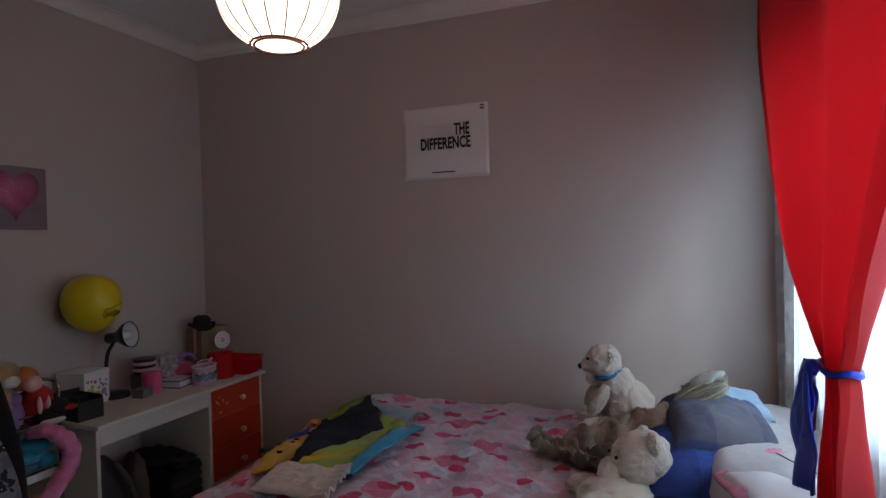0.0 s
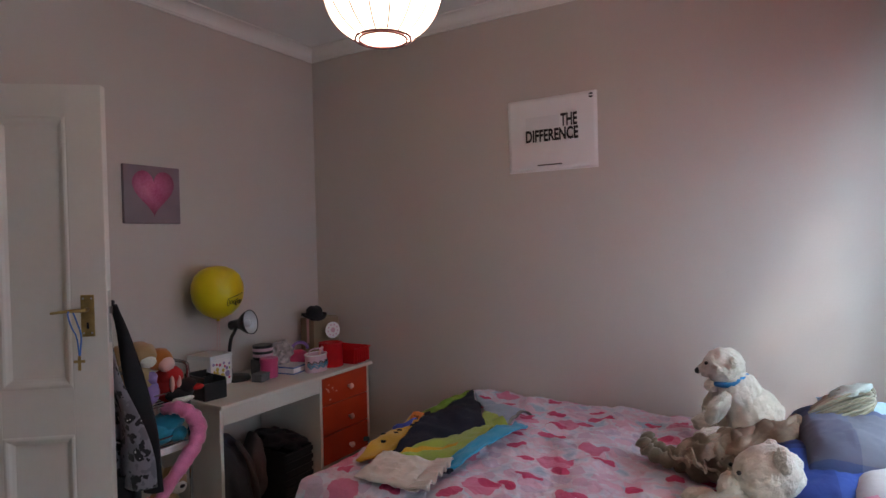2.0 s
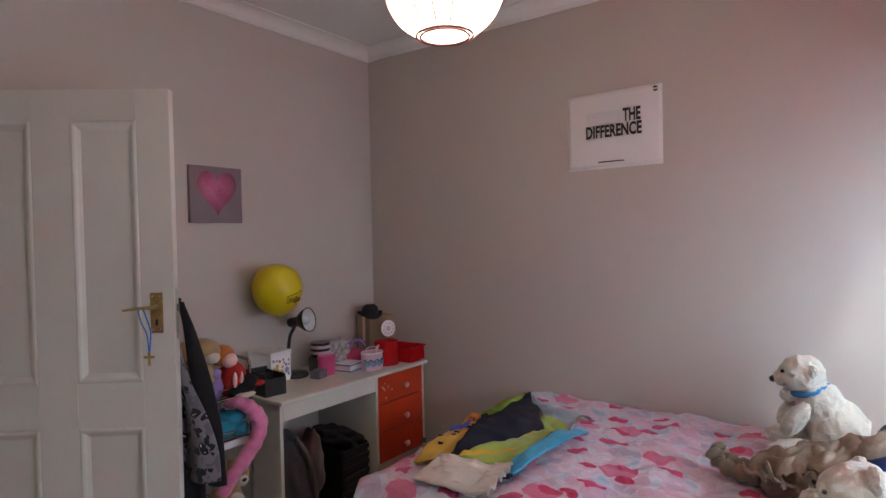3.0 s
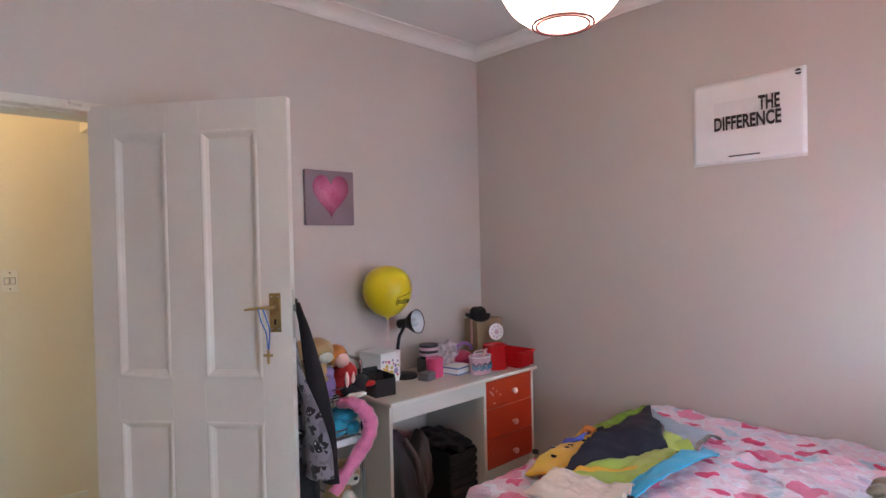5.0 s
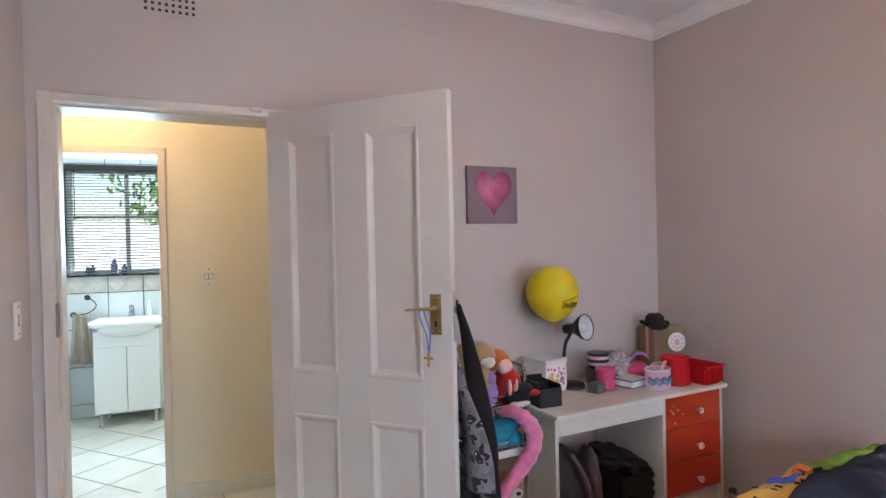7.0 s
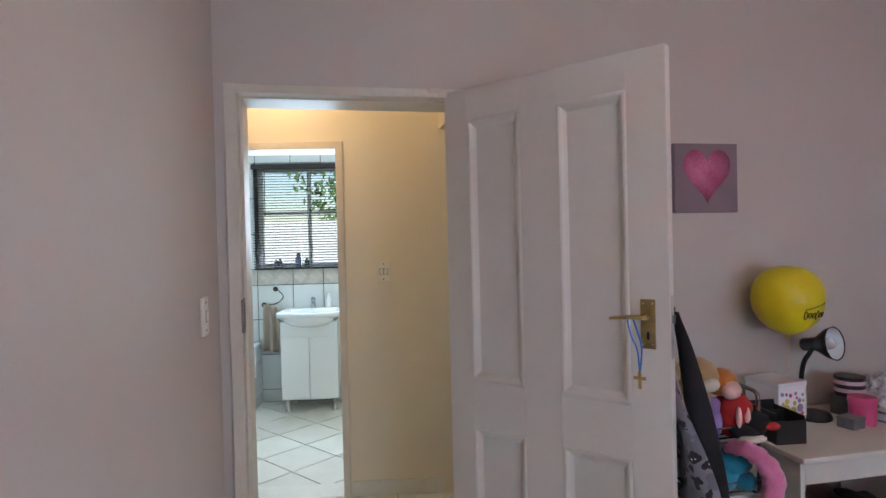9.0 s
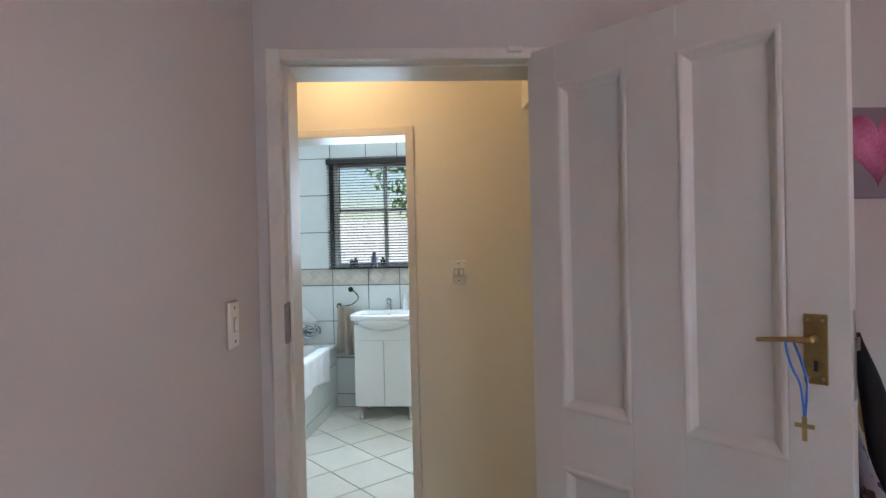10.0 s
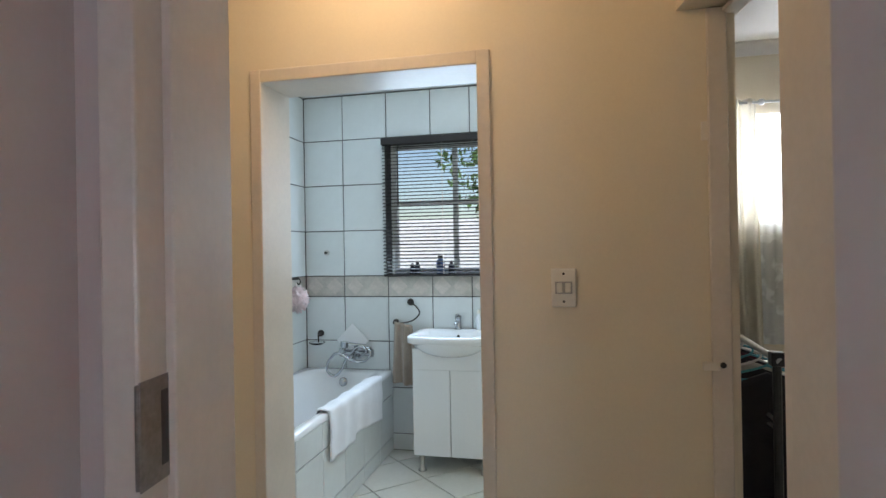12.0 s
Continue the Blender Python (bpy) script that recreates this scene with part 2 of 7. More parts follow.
Z0 = ZC - 0.0745
cornice("trim_west", (XW, YS, Z0), (XW, YN, Z0), (1, 0, 0))
cornice("trim_north", (XW, YN, Z0), (XE, YN, Z0), (0, -1, 0))
cornice("trim_east", (XE, -1.3, Z0), (XE, YN, Z0), (-1, 0, 0))
cornice("trim_south", (XW, YS, Z0), (-1.3, YS, Z0), (0, 1, 0))

# passage
wall("wall_passage", [(XC - 0.19, XC, -2.2, -0.52, 0, 2.75), (XC - 0.19, XC, 0.318, 1.04, 0, 2.75), (XC - 0.19, XC, -0.52, 0.318, 2.05, 2.75)], CREAM,
     "cream painted passage wall with a bathroom doorway")
wall("wall_passage_end", [(XC, XB, 0.87, 1.04, 2.125, 2.75), (-3.16, XB, 0.87, 1.04, 0, 2.125)], CREAM, "cream painted end wall over a doorway")
wall("wall_passage_south", [(XC - 0.5, XB, -2.4, -2.2, 0, 2.75)], CREAM, "cream painted passage wall")
wall("wall_passage_east", [(XB - 0.004, XB, -2.2, -0.135, 0, 2.75), (XB - 0.004, XB, 0.767, 0.87, 0, 2.75), (XB - 0.004, XB, -0.135, 0.767, 2.048, 2.75), (XB, XW, -2.2, -0.40, 0, 2.75)], CREAM,
     "cream painted passage wall beside the bedroom door")
structure(finish("ceiling_passage", boxes((XC - 0.4, XB, -2.2, 0.87, 2.62, 2.74)), CEILING), "white painted passage ceiling", "ceiling")
structure(finish("floor_passage", boxes((XC - 0.4, XW, -2.2, 1.04, -0.1, -0.010)), FLOOR_GROUT), "tiled passage floor with brown joints", "floor")

# bathroom
wall("wall_bathroom_west", [(XT - 0.24, XT - 0.012, YT - 0.2, -0.44, 0, 2.8), (XT - 0.24, XT - 0.012, 0.42, 0.9, 0, 2.8), (XT - 0.24, XT - 0.012, -0.44, 0.42, 0, 1.25),
     (XT - 0.24, XT - 0.012, -0.44, 0.42, 2.22, 2.8)], GROUT, "tiled bathroom wall with a window")
wall("wall_bathroom_south", [(XT, XC - 0.19, YT - 0.2, YT - 0.012, 0, 2.8)], GROUT, "white tiled bathroom wall along the bath")
wall("wall_bathroom_north", [(XT - 0.24, XC - 0.19, 0.9, 1.24, 0, 2.8)], CREAM, "cream bathroom wall")
structure(finish("ceiling_bathroom", boxes((XT, XC - 0.19, YT, 0.9, 2.575, 2.7)), CEILING), "white painted bathroom ceiling", "ceiling")
structure(finish("floor_bathroom", boxes((XT, XC - 0.19, YT, 0.9, -0.1, -0.006)), FLOOR_GROUT), "diagonally tiled bathroom floor", "floor")

# room beyond the passage
wall("wall_dressing_west", [(XT - 0.24, XT + 0.06, 0.90, 1.75, 0, 2.9), (XT - 0.24, XT + 0.06, 3.0, 4.2, 0, 2.9), (XT - 0.24, XT + 0.06, 1.75, 3.0, 0, 1.6), (XT - 0.24, XT + 0.06, 1.75, 3.0, 2.28, 2.9)],
     CREAM, "cream painted wall with a bright window")
wall("wall_dressing_north", [(XT - 0.24, XB, 3.5, 3.7, 0, 2.9)], CREAM, "cream painted wall")
structure(finish("ceiling_dressing", boxes((XT - 0.4, XB, 0.95, 3.5, 2.75, 2.85)), CEILING), "white painted ceiling of the far room", "ceiling")
structure(finish("floor_dressing", boxes((XT - 0.4, XB, 1.042, 3.5, -0.1, 0)), FLOOR_TILE), "pale tiled floor of the far room", "floor")
cornice("trim_dressing", (XT + 0.06, 1.1, 2.675), (XT + 0.06, 3.5, 2.675), (1, 0, 0))


def door_frame(name, y0, y1, top, drop, x_face, x_back, material, label, w=0.045, stop=True):
    """A pressed steel frame that lines an opening and laps its edges."""
    f = tagged(new(name), label, "door frame", kind="structure")
    lap = 0.012
    bm = bmesh.new()
    for a, b in ((y0, y0 + w), (y1 - w, y1)):
        box(bm, x_back - lap, x_face + lap, a, b, 0, top, bevel=0.004)
    part("jamb", bm, material, f)
    part("head", boxes((x_back - lap + 0.001, x_face + lap - 0.001, y0 + w - 0.002, y1 - w + 0.002, top - drop, top), bevel=0.004), material, f)
    if not stop:
        return f
    mid = x_face - 0.045
    bm = boxes((x_back + 0.03, mid, y0 + w - 0.002, y0 + w + 0.012, 0, top - drop), (x_back + 0.03, mid, y1 - w - 0.012, y1 - w + 0.002, 0, top - drop),
               (x_back + 0.031, mid - 0.001, y0 + w, y1 - w, top - drop - 0.006, top - drop + 0.002), bevel=0.003)
    part("door_stop", bm, material, f)
    return f


door_frame("door_frame_bedroom", -0.140, 0.772, 2.052, 0.035, XW, XB, FRAME, "cream enamelled steel door frame of the bedroom")
door_frame("door_frame_bathroom", -0.522, 0.32, 2.062, 0.045, XC, XC - 0.19, FRAME, "cream enamelled steel door frame of the bathroom", 0.042, False)


end_frame = tagged(new("door_frame_dressing_room"), "cream enamelled steel frame of the doorway at the passage end", "door frame", kind="structure")
SIDE = WING @ pose(0, -0.03, 0)
part("jamb", boxes((XC + 0.001, XC + 0.016, 0.99, 1.046, 0, 2.12), bevel=0.004), FRAME, end_frame, m=SIDE)
part("jamb", boxes((-3.205, -3.161, 0.99, 1.046, 0, 2.12), bevel=0.004), FRAME, end_frame)
part("head", boxes((XC + 0.014, -3.203, 0.991, 1.045, 2.104, 2.119), bevel=0.004), FRAME, end_frame)
part("hinge", boxes((XC + 0.002, XC + 0.010, 0.972, 1.0, 1.735, 1.79), bevel=0.003), PLASTIC, end_frame, "painted steel hinge", m=SIDE)
part("latch", boxes((XC + 0.002, XC + 0.020, 0.965, 1.012, 1.06, 1.085), bevel=0.004), PLASTIC, end_frame, "small white door catch", m=SIDE)
part("latch_knob", blob((XC + 0.024, 1.018, 1.078), (0.009, 0.009, 0.009), detail=2), BLACK, end_frame, m=SIDE)
# ---- windows and what lies outside ----
def panes_material():
    m, n, l, b = shader("window_glass")
    b.inputs["Base Color"].default_value = (0.95, 0.98, 0.98, 1)
    b.inputs["Roughness"].default_value, b.inputs["Transmission Weight"].default_value, b.inputs["IOR"].default_value = 0.02, 1.0, 1.45
    return m


GLASS = panes_material()


def window(name, x, y0, y1, z0, z1, bars, rails, label):
    w = tagged(new(name), label, "window", kind="structure")
    t = 0.045
    part("window_frame", boxes((x - 0.03, x + 0.03, y0, y0 + t, z0, z1), (x - 0.03, x + 0.03, y1 - t, y1, z0, z1),
                               (x - 0.029, x + 0.029, y0 + t, y1 - t, z0, z0 + t), (x - 0.029, x + 0.029, y0 + t, y1 - t, z1 - t, z1), bevel=0.005), GLOSS_WHITE, w)
    for y in bars:
        part("mullion", boxes((x - 0.02, x + 0.02, y - 0.018, y + 0.018, z0 + t, z1 - t), bevel=0.003), GLOSS_WHITE, w)
    for z in rails:
        part("transom", boxes((x - 0.019, x + 0.019, y0 + t, y1 - t, z - 0.015, z + 0.015), bevel=0.003), GLOSS_WHITE, w)
    ys = [y0 + t] + sorted(bars) + [y1 - t]
    for a, b in zip(ys, ys[1:]):
        p = part("pane", boxes((x - 0.003, x + 0.003, a, b, z0 + t, z1 - t)), GLASS, w)
        p.visible_shadow = False
    return w


window("window_1", 0.735, 0.80, 2.62, 0.92, 2.12, [1.4, 2.0], [1.55], "white framed bedroom window behind curtains")
window("window_2", -6.42, -0.44, 0.42, 1.25, 2.22, [0.045], [1.78], "white framed bathroom window behind a blind")
window("window_3", -6.40, 1.75, 3.0, 1.60, 2.28, [2.37], [], "bright window of the far room")

GRASS = surface("dry_grass", (0.10, 0.13, 0.04), 0.9, var=0.4, big=1.5, grain=30, relief=0.6, depth=0.02)
PLASTER = surface("pale_garden_plaster", (0.80, 0.82, 0.85), 0.8, var=0.1, big=1.2, grain=30)
LEAF = surface("green_leaves", (0.12, 0.22, 0.07), 0.6, var=0.4, big=3, grain=20, relief=0.3, depth=0.01)
BARK = surface("brown_bark", (0.12, 0.08, 0.05), 0.9, var=0.3, big=8, grain=40, relief=0.6, depth=0.01)
structure(finish("ground", boxes((-60, 60, -60, 60, -0.4, -0.12)), GRASS), "dry garden grass around the house", "ground")
garden_wall = tagged(finish("garden_wall", boxes((-10.2, -10.0, -8, 8, -0.12, 1.85), bevel=0.01), PLASTER), "pale plastered garden wall", "garden wall")
eaves = structure(finish("eaves", boxes((-7.1, XT - 0.24, -2.2, 3.7, 2.75, 2.85), bevel=0.01), GLOSS_WHITE), "white painted roof overhang", "eaves")
structure(finish("roof", boxes((-7.1, 1.4, -2.6, 3.9, 2.92, 3.02)), PLASTER), "flat roof deck over the rooms", "roof")


def tree(m, height, spread, seed):
    rng = random.Random(seed)
    t = thing("tree", "leafy green garden tree behind the garden wall", "tree", m, group="garden trees")
    part("trunk", tube(curve_points([(0, 0, 0), (0.05, 0.02, height * 0.3), (-0.03, 0.04, height * 0.6), (0.0, 0.0, height * 0.85)], 4), lambda k: 0.11 * (1 - 0.75 * k)), BARK, t, smooth=True)
    bm = bmesh.new()
    for k in range(6):
        a = k * 1.05 + rng.random()
        rod(bm, (0, 0, height * (0.35 + 0.07 * k)), (spread * 0.7 * math.cos(a), spread * 0.7 * math.sin(a), height * (0.55 + 0.07 * k)), 0.04, 0.012, 6)
    part("limb", bm, BARK, t)
    verts, faces = [], []
    for k in range(2600):
        a, r, h = rng.uniform(0, 6.283), spread * rng.random() ** 0.5, rng.uniform(0.38, 1.0)
        r *= math.sin(math.pi * min(1, (h - 0.30) / 0.72)) ** 0.6 * (0.75 + 0.35 * math.sin(3 * a + h * 9))
        c = Vector((r * math.cos(a), r * math.sin(a), h * height))
        q = Euler((rng.uniform(0, 3), rng.uniform(0, 3), rng.uniform(0, 6))).to_matrix()
        s = rng.uniform(0.05, 0.10)
        i = len(verts)
        verts += [c + q @ Vector(p) for p in ((-s, 0, 0), (0, -s * 0.45, 0), (s, 0, 0.01), (0, s * 0.45, 0))]
        faces.append((i, i + 1, i + 2, i + 3))
    mesh = bpy.data.meshes.new("crown")
    mesh.from_pydata(verts, [], faces)
    mesh.materials.append(LEAF)
    crown = new("crown", mesh)
    crown.parent = t
    return t


tree(pose(-11.2, 0.80, -0.12), 4.6, 1.2, 4)
tree(pose(-11.6, 3.4, -0.12), 3.6, 1.4, 5)

# ---- bedroom door ----
HINGE = pose(-2.79, 0.665, 0, 0, 0, 39.3)


def panelled_door():
    d = tagged(thing("door_1", "open cream painted four-panel wooden door", "door", HINGE), kind="structure")
    w, h, t = 0.835, 2.035, 0.040
    cols = ((0.105, 0.335), (0.475, 0.715))
    rows = ((0.20, 0.775), (0.945, 1.92))
    bm = bmesh.new()
    xs = [0, cols[0][0], cols[0][1], cols[1][0], cols[1][1], w]
    for a, b in ((xs[0], xs[1]), (xs[2], xs[3]), (xs[4], xs[5])):
        box(bm, a, b, 0, t, 0.012, h, bevel=0.002)
    part("stile", bm, DOOR, d)
    bm = bmesh.new()
    for a, b in cols:
        for z0, z1 in ((0.012, rows[0][0]), (rows[0][1], rows[1][0]), (rows[1][1], h)):
            box(bm, a, b, 0.0005, t - 0.0005, z0, z1)
    part("rail", bm, DOOR, d)
    for a, b in cols:
        for z0, z1 in rows:
            p = part("panel", boxes((a, b, 0.013, t - 0.013, z0, z1)), DOOR, d)
            # sloped moulding ring with a raised bead, on both faces
            for side in (0, 1):
                bm = bmesh.new()
                prof = [(0.0, -0.0005), (0.005, -0.0035), (0.011, -0.0040), (0.017, -0.001), (0.024, 0.006), (0.034, 0.0132)]
                loops = []
                for inset, dep in prof:
                    y = dep if side == 0 else t - dep
                    loops.append([bm.verts.new(c) for c in ((a + inset, y, z0 + inset), (b - inset, y, z0 + inset), (b - inset, y, z1 - inset), (a + inset, y, z1 - inset))])
                for l0, l1 in zip(loops, loops[1:]):
                    for i in range(4):
                        j = (i + 1) % 4
                        bm.faces.new((l0[i], l0[j], l1[j], l1[i]))
                part("moulding", bm, DOOR, p)
    # handle plate and lever on both faces
    for side, s in ((0, -1), (1, 1)):
        y = -0.001 if side == 0 else t + 0.001
        plate = part("handle_plate", boxes((0.748, 0.794, min(y, y + s * 0.004), max(y, y + s * 0.004), 1.127, 1.278), bevel=0.0015), BRASS, d, "worn brass handle plate")
        bm = bmesh.new()
        for z in (1.265, 1.140):
            for x in (0.757, 0.785):
                rod(bm, (x, y + s * 0.003, z), (x, y + s * 0.0062, z), 0.0035, sides=8)
        part("screw", bm, STEEL, plate)
        bm = rod(bmesh.new(), (0.771, y, 1.225), (0.771, y + s * 0.045, 1.225), 0.008)
        tube(curve_points([(0.771, y + s * 0.042, 1.225), (0.745, y + s * 0.048, 1.226), (0.705, y + s * 0.047, 1.223), (0.668, y + s * 0.046, 1.219)], 5), lambda k: 0.0075 - 0.003 * k, 8, bm)
        part("handle", bm, BRASS, plate, "bent brass lever", smooth=True)
        part("keyhole", boxes((0.767, 0.775, min(y, y + s * 0.0046), max(y, y + s * 0.0046), 1.155, 1.178)), BLACK, plate)
    part("lock_plate", boxes((w - 0.0005, w + 0.0015, 0.009, 0.031, 1.10, 1.29), bevel=0.0005), STEEL, d, "steel lock face plate")
    part("latch_bolt", boxes((w + 0.001, w + 0.010, 0.014, 0.026, 1.205, 1.232), bevel=0.002), CHROME, d)
    for z in (0.25, 1.80):
        bm = rod(bmesh.new(), (-0.006, t * 0.5, z - 0.05), (-0.006, t * 0.5, z + 0.05), 0.006)
        part("hinge", bm, STEEL, d)
    return d


panelled_door()

LANYARD = surface("blue_ribbon", (0.05, 0.16, 0.55), 0.5, var=0.15, grain=150)
rosary = thing("key_cord", "blue cord with a small brass cross hung on the door lever", "key cord", HINGE @ pose(0.735, -0.047, 1.217))
bm = bmesh.new()
tube(curve_points([(0.0, -0.002, 0.008), (-0.006, -0.010, 0.0), (0.004, -0.010, -0.045), (0.020, -0.008, -0.085), (0.026, -0.006, -0.15)], 6), 0.0028, 6, bm)
tube(curve_points([(0.004, 0.004, 0.006), (0.020, -0.004, -0.03), (0.030, 0.002, -0.08), (0.027, -0.004, -0.15)], 6), 0.0030, 6, bm)
part("cord", bm, LANYARD, rosary, smooth=True)
part("cross", boxes((0.021, 0.031, -0.009, -0.004, -0.202, -0.150), (0.007, 0.045, -0.0085, -0.0045, -0.175, -0.165), bevel=0.0015), BRASS, rosary, "small brass cross")

strike = thing("strike_plate", "worn steel strike plate on the door frame", "strike plate", pose(-2.812, -0.0945, 1.216))
part("plate", boxes((-0.036, 0.036, 0, 0.002, -0.063, 0.063), bevel=0.0008), TARNISHED, strike)
part("bolt_slot", boxes((-0.020, -0.006, 0.0015, 0.0027, -0.045, 0.045)), BLACK, strike, "dark bolt slot")
part("lip", boxes((0.033, 0.038, -0.004, 0.001, -0.060, 0.060), bevel=0.001), TARNISHED, strike)

stopper = thing("door_buffer", "small beige buffer block under the frame head", "door buffer", pose(-2.772, 0.625, 2.0505))
part("block", boxes((-0.012, 0.012, -0.025, 0.02, -0.016, 0.0), bevel=0.003), FRAME, stopper)


def switch(name, label, m, rockers):
    s = thing(name, label, "light switch", m)
    part("plate", boxes((-0.038, 0.038, 0, 0.010, -0.060, 0.060), bevel=0.004), PLASTIC, s)
    for x in rockers:
        part("bezel", boxes((x - 0.013, x + 0.013, 0.0095, 0.0125, -0.019, 0.019), bevel=0.001), SWITCH_GREY, s, "grey surround")
        part("rocker", boxes((x - 0.0085, x + 0.0085, 0.012, 0.0165, -0.015, 0.015), bevel=0.002), PLASTIC, s, "rocker")
    for z in (-0.043, 0.043):
        bm = rod(bmesh.new(), (0, 0.009, z), (0, 0.0112, z), 0.004)
        part("screw", bm, IRON, s)
    return s


switch("light_switch", "cream single light switch on the bedroom wall", pose(-2.505, YS, 1.253), (0.0,))
switch("light_switch", "cream double light switch on the passage wall", pose(XC, 0.539, 1.303, 0, 0, -90), (-0.013, 0.013))

# air brick over the door
vent = thing("air_vent", "beige air vent with rows of square holes over the door", "air vent", pose(XW, 0.305, 2.47))
part("plate", boxes((0, 0.004, -0.105, 0.105, -0.085, 0.085), bevel=0.001), WALL, vent)
bm = bmesh.new()
for i in range(8):
    for j in range(6):
        box(bm, 0.0038, 0.0052, -0.0905 + i * 0.0245, -0.079 + i * 0.0245, -0.070 + j * 0.0245, -0.0585 + j * 0.0245)
part("holes", bm, BLACK, vent, "dark square holes")

# ---- bathroom ----
def text_mesh(name, words, width, height, m, material, parent, bold=0.02):
    c = bpy.data.curves.new(name, "FONT")
    c.body, c.offset, c.resolution_u = words, bold, 3
    tmp = bpy.data.objects.new(name, c)
    scene.collection.objects.link(tmp)
    bpy.context.view_layer.update()
    mesh = bpy.data.meshes.new_from_object(tmp.evaluated_get(bpy.context.evaluated_depsgraph_get()))
    bpy.data.objects.remove(tmp)
    xs, ys = [v.co.x for v in mesh.vertices], [v.co.y for v in mesh.vertices]
    for v in mesh.vertices:
        v.co = Vector(((v.co.x - min(xs)) / (max(xs) - min(xs)) * width, (v.co.y - min(ys)) / (max(ys) - min(ys)) * height, v.co.z))
    mesh.materials.clear()
    mesh.materials.append(material)
    ob = new(name, mesh)
    ob.matrix_world = m
    ob.parent = parent
    return ob


tub = thing("bathtub", "white bathtub with a tiled front, built in along the wall", "bathtub", pose(0, 0, 0))
BX0, BX1, BY0, BY1, BZ = XT + 0.001, XC - 0.20, YT + 0.001, -0.405, 0.575
cx, cy = (BX0 + BX1) / 2, (BY0 + BY1) / 2


def tub_ring(hx, hy, z, n=48, power=4.0):
    out = []
    for i in range(n):
        a = 2 * math.pi * i / n
        c, s = math.cos(a), math.sin(a)
        out.append((cx + hx * math.copysign(abs(c) ** (2 / power), c), cy + hy * math.copysign(abs(s) ** (2 / power), s), z))
    return out


bm = bmesh.new()
hx, hy = (BX1 - BX0) / 2, (BY1 - BY0) / 2
rings = [tub_ring(hx, hy, BZ - 0.03, power=40), tub_ring(hx, hy, BZ, power=40), tub_ring(hx - 0.055, hy - 0.05, BZ + 0.002, power=6), tub_ring(hx - 0.075, hy - 0.065, BZ - 0.02, power=5),
         tub_ring(hx - 0.12, hy - 0.09, BZ - 0.2, power=4), tub_ring(hx - 0.18, hy - 0.12, BZ - 0.36, power=4), tub_ring(hx - 0.28, hy - 0.2, BZ - 0.40, power=3)]
loops = [[bm.verts.new(p) for p in r] for r in rings]
for a, b in zip(loops, loops[1:]):
    for i in range(48):
        j = (i + 1) % 48
        bm.faces.new((a[i], a[j], b[j], b[i]))
bm.faces.new(loops[-1])
part("shell", bm, CERAMIC, tub, smooth=True)
part("bath_front", boxes((BX0, BX1, BY1 - 0.06, BY1 - 0.014, 0, BZ - 0.031)), GROUT, tub, "tiled bath front")
part("overflow", lathe([(0, 0), (0.028, 0), (0.032, 0.004), (0.026, 0.010), (0, 0.012)], 20), CHROME, tub, "chrome overflow cover", True, pose(XT + 0.125, -0.735, 0.505, 0, 78, 0))


def tile_piece(w, h, t=0.010, bevel=0.002):
    """One tile in the xz plane, its face towards -y, corner at the origin."""
    key = (round(w, 3), round(h, 3), round(t, 3))
    if key not in TILES:
        bm = boxes((0, w, -t, 0, 0, h), bevel=bevel, segments=1)
        mesh = bpy.data.meshes.new("tile")
        bmesh.ops.recalc_face_normals(bm, faces=bm.faces)
        bm.to_mesh(mesh)
        bm.free()
        TILES[key] = mesh
    return TILES[key]


TILES = {}


def lay(name, mesh, material, parent, m):
    ob = new(name, mesh)
    if not mesh.materials:
        mesh.materials.append(material)
    ob.matrix_world = m
    ob.parent = parent
    return ob


# mixer, tap and fittings
mixer = thing("bath_mixer", "chrome bath mixer with a coiled shower hose", "mixer tap", pose(XT, -0.66, 0.70))
part("body", rod(rod(bmesh.new(), (0.055, -0.09, 0), (0.055, 0.09, 0), 0.024, sides=16), (0.055, 0, 0), (0.13, 0.0, -0.04), 0.016, 0.014, 14), CHROME, mixer, smooth=False)
for y in (-0.075, 0.075):
    part("flange", rod(bmesh.new(), (0.0, y, 0), (0.05, y, 0), 0.026, 0.018, 16), CHROME, mixer)
for y in (-0.105, 0.105):
    part("knob", rod(rod(bmesh.new(), (0.055, y - 0.018, 0), (0.055, y + 0.018, 0), 0.030, sides=12), (0.055, y, 0.0), (0.055, y, 0.045), 0.008), CHROME, mixer)
part("cradle", rod(bmesh.new(), (0.06, 0.0, 0.02), (0.075, 0.0, 0.06), 0.010), CHROME, mixer)
part("hand_shower", rod(rod(bmesh.new(), (0.08, 0.08, 0.055), (0.10, -0.07, 0.075), 0.011), (0.10, -0.07, 0.085), (0.102, -0.075, 0.045), 0.030, 0.026, 16), CHROME, mixer, "chrome hand shower")
hose = curve_points([(0.08, 0.085, 0.05), (0.09, 0.12, 0.0), (0.10, 0.07, -0.05), (0.12, -0.02, -0.04), (0.13, -0.11, 0.01), (0.135, -0.18, -0.05), (0.135, -0.19, -0.12), (0.13, -0.14, -0.155), (0.12, -0.09, -0.11), (0.11, -0.05, -0.03), (0.10, 0.03, 0.05), (0.09, 0.09, 0.02), (0.07, 0.02, -0.03)], 8)
part("hose", tube(hose, lambda k: 0.0095 + 0.0014 * math.sin(k * 300), 8), CHROME, mixer, "coiled chrome hose", True)

